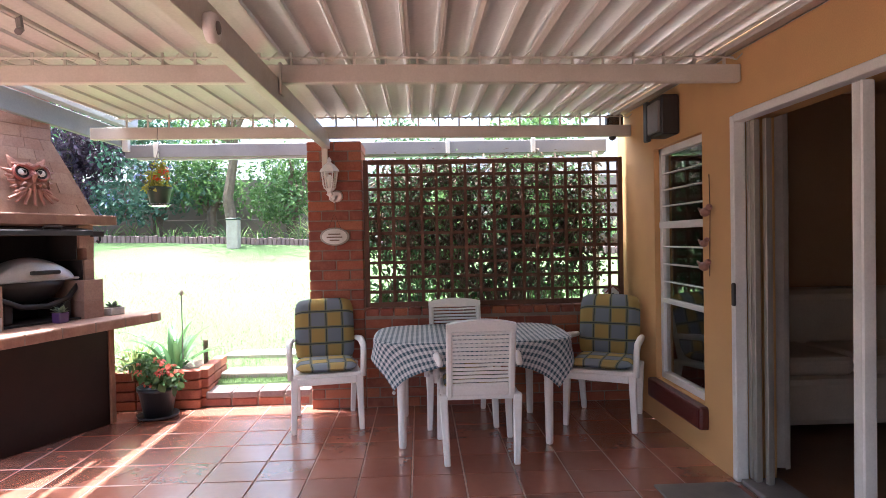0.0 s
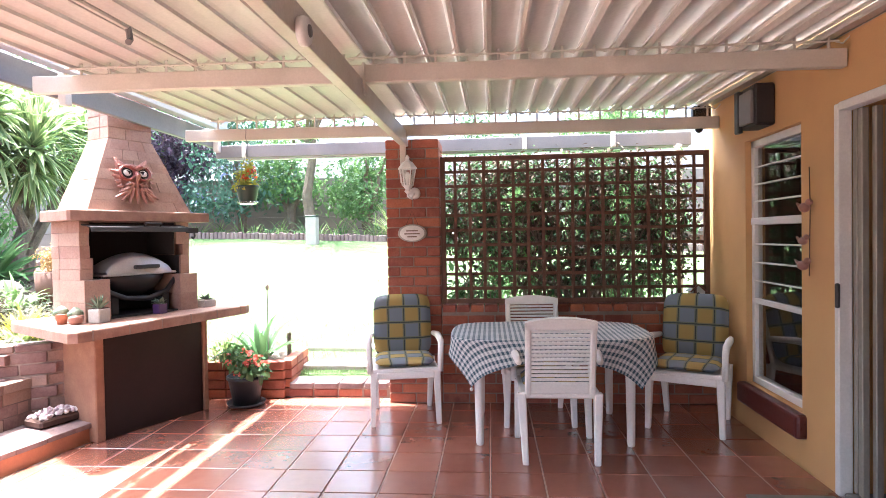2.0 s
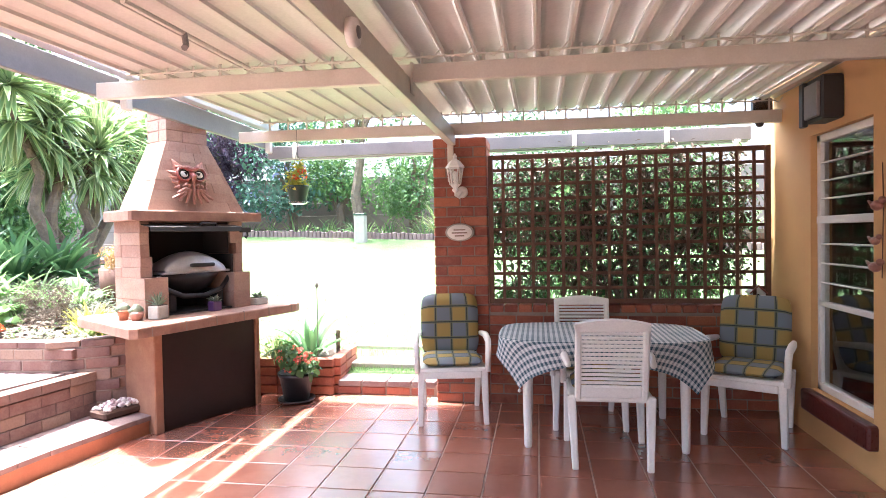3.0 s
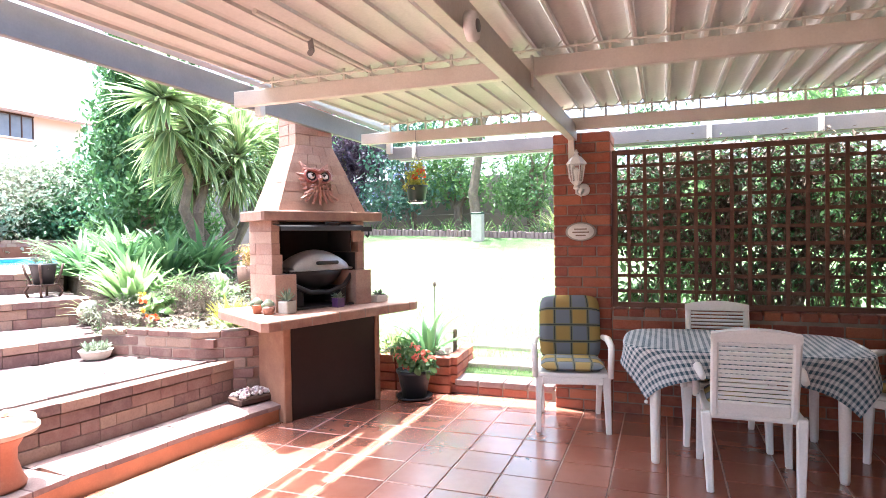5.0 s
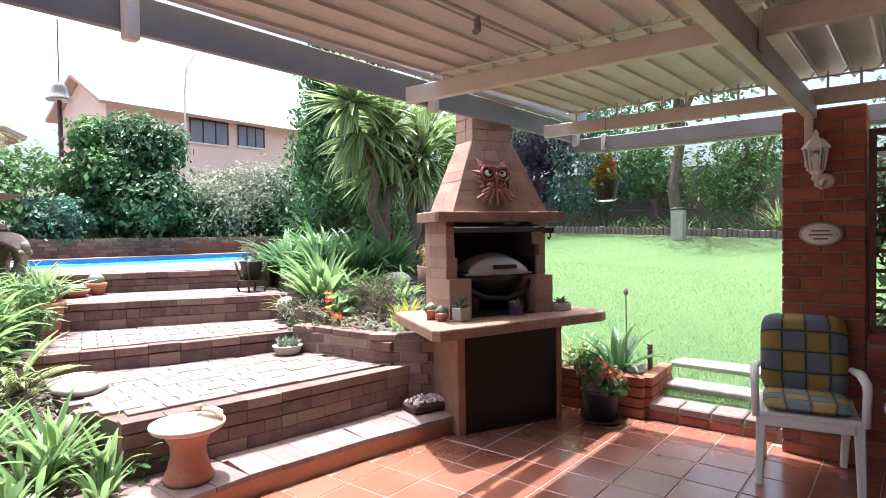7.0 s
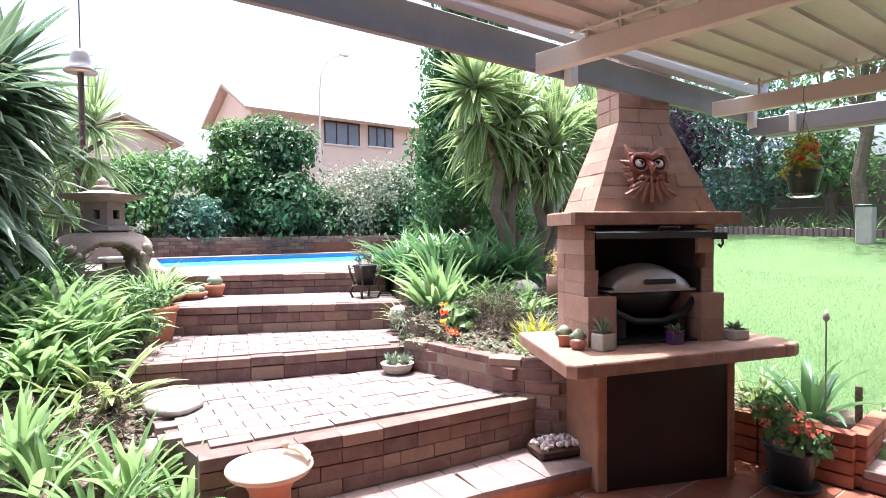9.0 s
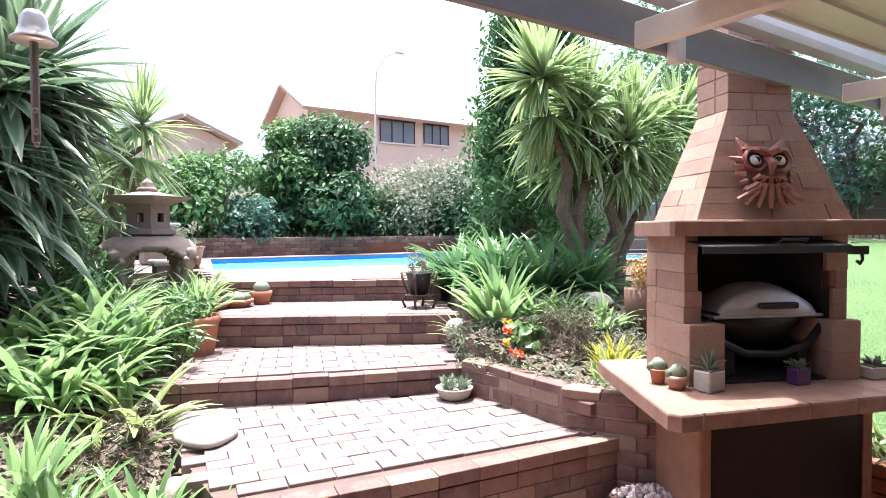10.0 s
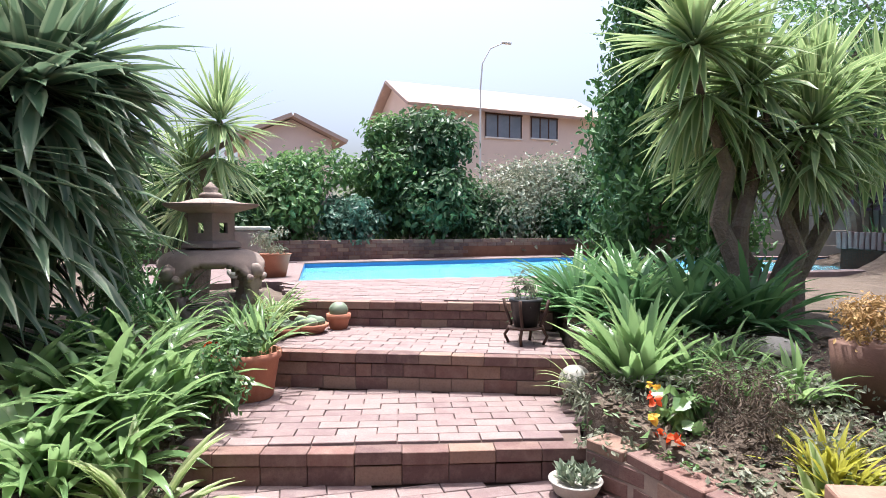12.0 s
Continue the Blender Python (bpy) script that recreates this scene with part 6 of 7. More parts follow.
def build_lantern():
    l = thing("stone_lantern", at(-6.75, 2.21, 1.03) @ Matrix.Diagonal((1.1, 1.1, 1.04, 1)), "weathered concrete garden lantern on arched legs", "lantern")
    # bell-shaped foot, cut through by four round openings
    rings = [(0.17, 0.515), (0.26, 0.505), (0.325, 0.475), (0.37, 0.42), (0.395, 0.35), (0.40, 0.28), (0.39, 0.21), (0.37, 0.14), (0.345, 0.07), (0.335, 0.0)]
    fine = []
    for (r0, z0), (r1, z1) in zip(rings, rings[1:]):
        fine += [(r0 + (r1 - r0) * k / 3, z0 + (z1 - z0) * k / 3) for k in range(3)]
    fine.append(rings[-1])
    bm = lathe(fine, 120)
    holes = [f for f in bm.faces if f.calc_center_median().z < 0.45 and math.hypot(f.calc_center_median().x, f.calc_center_median().y) > 0.2
             and ((math.degrees(math.atan2(f.calc_center_median().y, f.calc_center_median().x)) % 90 - 45) / 38) ** 2 + ((f.calc_center_median().z - 0.19) / 0.235) ** 2 < 1]
    bmesh.ops.delete(bm, geom=holes, context="FACES")
    bmesh.ops.recalc_face_normals(bm, faces=bm.faces)
    bmesh.ops.solidify(bm, geom=list(bm.faces), thickness=0.065)
    part("foot", bm, "stone", l, "bell-shaped foot with round openings", Matrix.Rotation(radians(-45), 4, "Z"), smooth=True)
    for i in range(4):
        t = radians(45 + 90 * i)
        sc = ball(0.050, at(0.395 * math.cos(t), 0.395 * math.sin(t), 0.36), None, 2, (1, 1, 1.2), 0.016)
        ball(0.030, at(0.40 * math.cos(t + 0.16), 0.40 * math.sin(t + 0.16), 0.31), sc, 2, (1, 1, 1), 0.008)
        ball(0.030, at(0.40 * math.cos(t - 0.16), 0.40 * math.sin(t - 0.16), 0.31), sc, 2, (1, 1, 1), 0.008)
        part("scroll_ornament", sc, "stone", l, smooth=True)
    part("platform", lathe([(0.16, 0.50), (0.235, 0.53), (0.225, 0.56), (0.18, 0.58)], 6), "stone", l)
    # light chamber with four windows
    for i in range(6):
        t = radians(60 * i + 30)
        m = Matrix.Rotation(t, 4, "Z")
        bm = bmesh.new()
        for b in ((0.125, 0.155, -0.088, -0.032, 0.575, 0.79), (0.125, 0.155, 0.032, 0.088, 0.575, 0.79), (0.125, 0.155, -0.032, 0.032, 0.575, 0.635), (0.125, 0.155, -0.032, 0.032, 0.715, 0.79)):
            box(*b, bm=bm)
        part("chamber_panel", bm, "stone", l, m=m)
    roof = lathe([(0.17, 0.785), (0.36, 0.815), (0.372, 0.835), (0.24, 0.865), (0.13, 0.895), (0.07, 0.905)], 6)
    for v in roof.verts:
        if math.hypot(v.co.x, v.co.y) > 0.3:
            v.co.z += 0.02
    bmesh.ops.bevel(roof, geom=list(roof.edges), offset=0.008, segments=2, affect="EDGES")
    part("roof", roof, "stone", l, "flared six-sided roof")
    part("finial", lathe([(0.075, 0.90), (0.085, 0.925), (0.06, 0.945), (0.045, 0.95), (0.055, 0.975), (0.03, 1.0), (0.006, 1.025)], 20), "stone", l, smooth=True)


build_lantern()


def build_wind_chime():
    w = thing("wind_chime", at(-2.205, 1.45, 1.80), "grey metal bell wind chime hanging from the gutter", "wind chime")
    part("cord", tube([(0, 0, 0.25), (0, 0, 0.48)], 0.002, 5), "gutter", w)
    part("bell", lathe([(0.042, 0.185), (0.043, 0.190), (0.033, 0.198), (0.027, 0.215), (0.024, 0.235), (0.016, 0.248), (0.004, 0.252)], 28), "cast_alu", w, smooth=True)
    part("clapper_tube", tube([(0, 0, 0.20), (0.004, 0, -0.02)], 0.008, 10), "gutter", w)
    bm = bmesh.new()
    for x, z in ((-0.02, 0.04), (0.025, 0.0), (-0.03, -0.03), (0.03, 0.06)):
        ball(0.010, at(x * 0.7, 0, z * 0.7), bm, 1, (1.6, 0.6, 0.7))
    part("small_birds", bm, "gutter", w, smooth=True)


build_wind_chime()


def build_rock(name, x, y, z, sx, sy, sz, label, material="pale_stone", seed=1):
    bm = ball(1.0, Matrix.Diagonal((sx, sy, sz, 1)), None, 3, (1, 1, 1))
    for v in bm.verts:
        v.co *= 1 + 0.14 * noise.noise(Vector((v.co.x / sx * 1.3 + seed, v.co.y / sy * 1.3, v.co.z / sz)))
        v.co.z = max(v.co.z, -sz * 0.5)
    ob = new(name, mesh_of(name, bm, material))
    ob.data.polygons.foreach_set("use_smooth", [True] * len(ob.data.polygons))
    ob.matrix_basis = at(x, y, z + sz * 0.48)
    return tagged(ob, label, "rock")


build_rock("flat_rock", -4.20, 2.16, L2, 0.27, 0.17, 0.065, "flat pale boulder lying on the brick landing", seed=2)
build_rock("garden_rock", -4.74, 4.28, 0.72, 0.13, 0.10, 0.10, "white boulder at the edge of the flower bed", seed=5)
build_rock("garden_rock", -3.9, 5.0, 0.80, 0.20, 0.12, 0.09, "pale rock among silver ground cover", seed=7)
build_rock("garden_rock", -3.45, 1.45, 0.18, 0.14, 0.10, 0.09, "grey rock among dry leaves", "stone", 9)
build_rock("garden_rock", -3.75, 1.95, 0.30, 0.12, 0.09, 0.08, "grey rock at the foot of the spider plant", "stone", 11)


def build_terrace_pots():
    for (x, y, r, h, lab, plant) in ((-6.60, 3.20, 0.095, 0.13, "terracotta pot with a round grey cactus", "ball"), (-6.50, 2.93, 0.15, 0.075, "low clay bowl of pale succulents", "low"), (-6.42, 2.72, 0.12, 0.07, "shallow stone bowl with a grey succulent", "low")):
        p = thing("cactus_pot", at(x, y, L4 + 0.004), lab, "potted plant", "pots on the top landing")
        part("pot", lathe([(r * 0.75, 0), (r * 0.95, h * 0.6), (r * 1.05, h * 0.65), (r * 1.08, h), (r * 0.9, h), (r * 0.85, h * 0.7)], 28), "terracotta", p, smooth=True)
        if plant == "ball":
            part("cactus", ball(r * 0.85, at(0, 0, h + 0.03), None, 3, (1, 1, 0.85), 0.004), "succulent", p, smooth=True)
        else:
            bm = bmesh.new()
            for i in range(5):
                a = i * 1.3
                ball(r * 0.4, at(r * 0.5 * math.cos(a), r * 0.5 * math.sin(a), h + 0.015), bm, 2, (1, 1, 0.8), 0.004)
            part("succulents", bm, "succulent", p, smooth=True)


build_terrace_pots()


def build_plant_stand():
    p = thing("plant_stand", at(-5.42, 4.32, L4 + 0.004), "dark pot with a feathery grey plant on a curled iron stand", "plant stand")
    for i in range(4):
        a = radians(45 + 90 * i)
        c, s = math.cos(a), math.sin(a)
        part("leg", tube([(0.13 * c, 0.13 * s, 0.0), (0.16 * c, 0.16 * s, 0.06), (0.11 * c, 0.11 * s, 0.14), (0.15 * c, 0.15 * s, 0.24), (0.17 * c, 0.17 * s, 0.33)], 0.012, 6), "dark_wood", p, smooth=True)
    part("shelf", lathe([(0.13, 0.115), (0.135, 0.125), (0.13, 0.13)], 20), "dark_wood", p)
    part("pot", lathe([(0.085, 0.13), (0.115, 0.31), (0.125, 0.315), (0.125, 0.335), (0.10, 0.33)], 24), "black_plastic", p, smooth=True)
    part("leaves", leaf_mass([(0, 0, 0.42, 0.09, 0.09, 0.13)], 260, 0.05, "leaf_grey", 71, "leaves", aspect=0.25), "leaf_grey", p)


build_plant_stand()


def build_gold_pot():
    p = thing("log_planter", at(-3.57, 5.20, ground_height(-3.57, 5.20) - 0.02) @ Matrix.Scale(0.92, 4), "tall brown clay planter topped with a golden bush", "planter")
    part("pot", lathe([(0.13, 0), (0.16, 0.2), (0.17, 0.36), (0.14, 0.37)], 24, wobble=0.04), "brown_clay", p, smooth=True)
    part("leaves", leaf_mass([(0, 0, 0.46, 0.19, 0.19, 0.13), (0.05, 0.02, 0.56, 0.12, 0.12, 0.09), (-0.08, 0.05, 0.52, 0.12, 0.12, 0.08)], 1300, 0.034, "leaf_gold", 81, "leaves", aspect=0.4), "leaf_gold", p)


build_gold_pot()


def build_dome_lamp():
    p = thing("mushroom_ornament", at(-4.15, 5.30, 0.88), "pale domed stone mushroom in the flower bed", "ornament")
    part("stem", lathe([(0.07, 0), (0.055, 0.08), (0.06, 0.12)], 16), "stone", p, smooth=True)
    part("cap", lathe([(0.05, 0.105), (0.14, 0.10), (0.145, 0.115), (0.12, 0.15), (0.07, 0.185), (0.01, 0.195)], 28), "pale_stone", p, smooth=True)
    b = thing("bottle_marker", at(-4.75, 5.62, 1.0), "blue glass bottle on a garden stake", "ornament")
    part("bottle", lathe([(0.03, 0.0), (0.032, 0.20), (0.012, 0.26), (0.012, 0.31)], 14), "zinc", b, smooth=True)


build_dome_lamp()


def build_garden_post():
    p = thing("garden_post", at(-3.36, 12.38, lawn_height(-3.42, 12.38) - 0.03), "pale square concrete post with a green top at the lawn edge", "post")
    part("shaft", box(-0.115, 0.115, -0.115, 0.115, 0, 0.60, 0.012), "pale_stone", p)
    part("cap", box(-0.125, 0.125, -0.125, 0.125, 0.60, 0.635, 0.010), "pot_green", p, "green cap")


build_garden_post()


# ================= plants =================
def build_yucca(x, y, z, heads, label, seed, n=95, length=0.58, width=0.05, trunk=0.09, leaf="yucca", weep=0):
    """Sword-leaf heads on stems; weep adds tiers of long leaves that hang down the stem."""
    ob = thing("yucca", at(x, y, z), label, "yucca")
    for i, (hx, hy, hz, sc) in enumerate(heads):
        part("trunk", limbs((hx * 0.25, hy * 0.25, -0.1), [(hx, hy, hz)], trunk, "bark", seed + i, "trunk"), "bark", ob)
        up = blades(int(n * (0.35 if weep else 0.62)), length * sc, width * sc, (0.03, 1.0 if weep else 1.35), 0.20, 0.05, 5, leaf, seed * 7 + i, 0.16, tip=0.02)
        part("leaf_head", up, leaf, ob, m=at(hx, hy, hz))
        down = blades(int(n * 0.75), length * sc * 1.05, width * sc * 1.05, (1.2, 2.3), 0.55, 0.06, 5, leaf, seed * 11 + i, 0.16, tip=0.02)
        part("hanging_leaves", down, leaf, ob, m=at(hx, hy, hz - 0.06))
        skirt = blades(int(n * 0.5), length * sc, width * sc, (1.8, 2.8), 0.3, 0.08, 4, leaf, seed * 13 + i, 0.18, tip=0.02)
        part("hanging_leaves", skirt, leaf, ob, m=at(hx * 0.9, hy * 0.9, hz - 0.36 * sc))
        for k in range(weep):
            tier = blades(int(n * 0.45), length * sc * 1.15, width * sc * 1.1, (1.5, 2.5), 0.75, 0.09, 6, leaf, seed * 17 + i * 5 + k, 0.18, tip=0.02)
            part("hanging_leaves", tier, leaf, ob, m=at(hx * (0.92 - 0.1 * k), hy * (0.92 - 0.1 * k), hz - 0.18 - 0.36 * k))
    return ob


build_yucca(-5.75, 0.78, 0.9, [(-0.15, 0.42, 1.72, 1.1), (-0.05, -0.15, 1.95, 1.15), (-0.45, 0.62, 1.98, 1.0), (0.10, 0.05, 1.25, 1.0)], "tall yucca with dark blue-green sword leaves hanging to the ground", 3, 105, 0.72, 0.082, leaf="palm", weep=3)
build_yucca(-6.9, 0.75, 0.95, [(0.0, 0.1, 2.2, 1.0), (-0.4, 0.4, 1.8, 0.95), (0.2, 0.55, 1.95, 1.05)], "yucca clump with bright upright sword leaves", 5, 90)
build_yucca(-8.2, 2.05, 1.0, [(0.0, 0.3, 1.85, 1.15), (-0.3, 0.0, 1.3, 1.0)], "distant yucca with a round spiky head beside the pool", 9, 90, 0.62, 0.04)
build_yucca(-4.75, 5.95, 1.0, [(-0.10, -0.62, 2.06, 1.1), (-0.10, -0.05, 1.84, 1.0), (-0.05, 0.62, 1.82, 1.05), (0.0, 1.32, 1.80, 1.0), (-0.50, 0.1, 1.60, 0.95), (0.15, 0.3, 1.50, 0.85)], "multi-stemmed yucca with long drooping sword leaves", 7, 115, 0.62, 0.058, 0.085)


def build_conifer(x, y, z, h, r, label, seed):
    t = thing("conifer", at(x, y, z), label, "tree")
    part("trunk", limbs((0, 0, -0.1), [(0, 0, h * 0.9)], 0.12, "bark", seed), "bark", t)
    rr = np.random.default_rng(seed)
    lobes = []
    for k in range(110):
        f = rr.random() ** 0.8
        a = rr.uniform(0, 6.28)
        rad = r * (1 - f) ** 0.55 * (0.75 + 0.3 * rr.random())
        lobes.append((rad * 0.75 * math.cos(a), rad * 0.75 * math.sin(a), 0.3 + f * (h - 0.4), 0.30 * r + 0.1, 0.30 * r + 0.1, 0.36))
    part("crown", leaf_mass(lobes, 34000, 0.085, "leaf_conifer", seed, hang=-0.5, aspect=0.5, hollow=0.3), "leaf_conifer", t)


build_conifer(-6.75, 6.95, 1.0, 4.3, 0.98, "dense dark green column-shaped conifer", 13)


def lobes_of(r, h, seed, n=9, w=None):
    """Uneven lobes that fill a bush of radius r and height h."""
    q = np.random.default_rng(seed)
    out = []
    for i in range(n):
        a = q.uniform(0, 6.28)
        d = r * 0.62 * q.random() ** 0.5
        zz = h * (0.2 + 0.66 * q.random())
        s = r * q.uniform(0.38, 0.62) * (1.1 - 0.45 * zz / h)
        out.append((d * math.cos(a), d * math.sin(a) * (w or 1), zz, s, s * (w or 1), s * q.uniform(0.7, 1.0)))
    out.append((0, 0, h * 0.86, r * 0.4, r * 0.4 * (w or 1), h * 0.13))
    return out


# shrubs behind the pool
for x, y, r, h, n, size, mat_name, lab, sd in (
        (-14.4, 4.1, 1.15, 2.0, 3600, 0.13, "leaf_mid", "rounded mid-green shrub behind the pool", 101),
        (-14.4, 7.0, 1.30, 3.15, 6200, 0.14, "leaf_dark", "tall glossy dark green shrub behind the pool", 102),
        (-14.8, 6.2, 1.0, 3.0, 2600, 0.15, "leaf_mid", "leafy green shrub crown above the hedge", 103),
        (-14.5, 9.9, 1.5, 2.15, 5200, 0.10, "leaf_grey", "loose silvery shrub with dry twigs", 104),
        (-14.0, 8.2, 0.9, 1.4, 2000, 0.12, "leaf_dark", "low dark shrub above the planter wall", 105),
        (-14.2, 11.6, 1.5, 2.2, 4200, 0.12, "leaf_dark", "dense dark shrub by the far pool corner", 106),
        (-15.2, 14.0, 2.0, 3.2, 4200, 0.15, "leaf_blue", "broad blue-green shrub at the garden corner", 107),
        (-14.3, 2.4, 1.1, 1.7, 3000, 0.13, "leaf_dark", "dark shrub in front of the boundary wall", 108),
        (-14.2, 0.6, 1.4, 2.4, 3200, 0.13, "leaf_mid", "leafy shrub in front of the boundary wall", 109),
        (-13.8, 5.3, 0.7, 1.0, 1200, 0.11, "leaf_blue", "small blue-green shrub over the planter wall", 110),
        (-13.9, 10.4, 0.8, 1.1, 1400, 0.12, "leaf_dark", "small dark shrub over the planter wall", 111)):
    shrub(x, y, 1.36, lobes_of(r * 1.2, h, sd, 15), int(n * 2.1), size * 1.15, mat_name, lab, sd, group="shrubs behind the pool")
for i in range(16):
    clump(-13.62 + 0.1 * math.sin(i * 2.1), 3.2 + i * 0.5, 1.35, 14, 0.32, 0.02, "strap_pale" if i % 3 == 0 else "strap", "grassy tuft over the planter wall", 120 + i, group="tufts along the planter wall")

# trees that close the view on both sides
def tree(x, y, z, h, r, crown_z, n, size, mat_name, label, seed, trunk=0.12, lobes=None):
    t = thing("tree", at(x, y, z), label, "tree")
    lb = lobes or [(a, b, c + crown_z, d, e, f) for a, b, c, d, e, f in lobes_of(r, h - crown_z, seed, 11)]
    part("trunk", limbs((0, 0, -0.15), [(lb[0][0] * 0.3, lb[0][1] * 0.3, max(l[2] for l in lb))], trunk, "bark", seed), "bark", t)
    for i, l in enumerate(lb[1:6]):
        part("limb", limbs((0, 0, crown_z * 0.7 + 0.1 * i), [(l[0] * 0.8, l[1] * 0.8, l[2])], trunk * 0.45, "bark", seed + i, "limb"), "bark", t)
    part("crown", leaf_mass(lb, n, size, mat_name, seed), mat_name, t)
    return t


tree(-9.4, -0.5, 1.0, 4.6, 1.7, 1.6, 5200, 0.13, "leaf_dark", "leafy dark tree behind the yuccas", 131)
tree(-7.2, -1.0, 0.9, 4.6, 1.3, 1.5, 3800, 0.12, "leaf_blue", "fine-leaved tree above the yucca", 132)
tree(-8.3, 12.9, 1.3, 5.9, 2.5, 2.0, 6500, 0.12, "leaf_mid", "airy green tree behind the conifer", 133)
tree(-7.4, 13.6, 1.4, 3.4, 1.5, 0.7, 5000, 0.13, "leaf_purple", "purple-leaved tree at the back of the lawn", 134)
tree(-5.6, 14.0, 1.4, 3.3, 1.7, 0.4, 4600, 0.13, "leaf_blue", "dense blue-green creeper-covered tree by the wall", 135)
tree(-4.4, 14.2, 1.4, 3.2, 1.2, 0.5, 2200, 0.13, "leaf_mid", "green leafy tree by the back wall", 136)
tree(-3.55, 13.1, 1.4, 4.9, 2.0, 2.4, 3800, 0.12, "leaf_mid", "slender pale-trunked tree at the back bed", 137, 0.13)
tree(-2.4, 14.0, 1.4, 2.3, 1.1, 0.4, 3600, 0.11, "leaf_mid", "yellow-green bushy tree by the back wall", 138)
tree(0.2, 14.0, 1.4, 3.0, 1.7, 0.3, 3500, 0.13, "leaf_dark", "dark hedge tree at the back of the lawn", 139)
tree(3.4, 13.6, 1.3, 3.2, 2.0, 0.3, 3200, 0.14, "leaf_mid", "green hedge tree at the back of the lawn", 140)
tree(-9.4, 15.0, 1.4, 4.2, 2.0, 1.0, 4200, 0.14, "leaf_dark", "dark tree behind the lawn corner", 141)
shrub(-6.0, 13.4, 1.9, [(0, 0, 0.9, 1.0, 0.4, 0.8)], 160, 0.09, "flower_blue", "pale blue plumbago blossom on the creeper", 142, "blossom_spray", "flowers", 1)

# strap-leaf border along the lawn edging
for i in range(44):
    x, y = edge_point((i + 0.5) / 46)
    q = random.Random(i)
    clump(x + q.uniform(-0.1, 0.1), y + 0.32 + q.uniform(-0.05, 0.35), 1.42, 18, 0.55, 0.026, "strap" if i % 3 else "strap_dark", "grassy green clump in the back border", 200 + i % 5, group="strap-leaf clumps in the back border")
clump(-1.75, 13.1, 1.42, 60, 0.8, 0.03, "strap_pale", "tall pale grassy clump in the back border", 231)

# creeper behind the trellis
for k, (x, y, r, h, mat_name) in enumerate(((0.25, 5.75, 0.42, 1.9, "leaf_dark"), (0.75, 5.85, 0.45, 2.0, "leaf_mid"), (1.25, 5.8, 0.45, 2.05, "leaf_dark"), (1.75, 5.85, 0.42, 2.1, "leaf_mid"), (0.5, 6.5, 0.5, 1.2, "leaf_mid"), (1.6, 6.6, 0.55, 1.1, "leaf_mid"))):
    shrub(x, y, 0.15, [(a, b, c, d * 0.9, e * 0.8, f) for a, b, c, d, e, f in lobes_of(r * 1.1, h, 240 + k, 16)], 1300, 0.08, mat_name, "leafy climber growing against the trellis", 240 + k, "climber", "climber", group="climbers behind the trellis")
clump(1.0, 5.55, 0.25, 40, 0.75, 0.05, "strap", "broad-leaved plant behind the low wall", 251)
clump(1.6, 5.5, 0.25, 30, 0.7, 0.05, "strap", "broad-leaved plant behind the low wall", 252)

# dry creeper woven behind the lattice, thickest across the upper middle, with living shoots through it
WEB = [(-0.85, 0, 0.85, 0.24, 0.05, 0.42), (-0.45, 0, 0.95, 0.34, 0.06, 0.38), (0.0, 0, 0.92, 0.38, 0.06, 0.40), (0.45, 0, 0.90, 0.36, 0.06, 0.42), (0.82, 0, 0.85, 0.24, 0.05, 0.45), (-0.3, 0, 0.45, 0.55, 0.05, 0.28), (0.5, 0, 0.42, 0.5, 0.05, 0.26), (0.0, 0.02, 1.25, 0.95, 0.05, 0.13)]
shrub(1.1, 5.20, 0.75, WEB, 7600, 0.050, "leaf_dry", "brown dry creeper woven behind the lattice", 299, "dry_creeper", "creeper", 8, 0.42)
shrub(1.1, 5.27, 0.75, WEB, 2900, 0.060, "leaf_dark", "green creeper shoots among the dry stems", 298, "green_creeper", "creeper", 8, 0.5)


def build_creeper_stems():
    """Thin wandering stems behind the lattice."""
    q = random.Random(44)
    c = thing("creeper_stems", at(1.1, 5.15, 0.80), "thin bare creeper stems climbing the lattice", "creeper")
    for k in range(34):
        x, z, pts = q.uniform(-1.0, 1.0), 0.02, []
        lean = q.uniform(-0.25, 0.25)
        while z < q.uniform(0.8, 1.3):
            pts.append((max(-1.04, min(1.04, x)), q.uniform(-0.02, 0.03), z))
            x += lean * 0.12 + q.uniform(-0.05, 0.05)
            z += 0.11
        if len(pts) > 2:
            part("stem", tube(pts, 0.0045, 5), "bark", c)


build_creeper_stems()

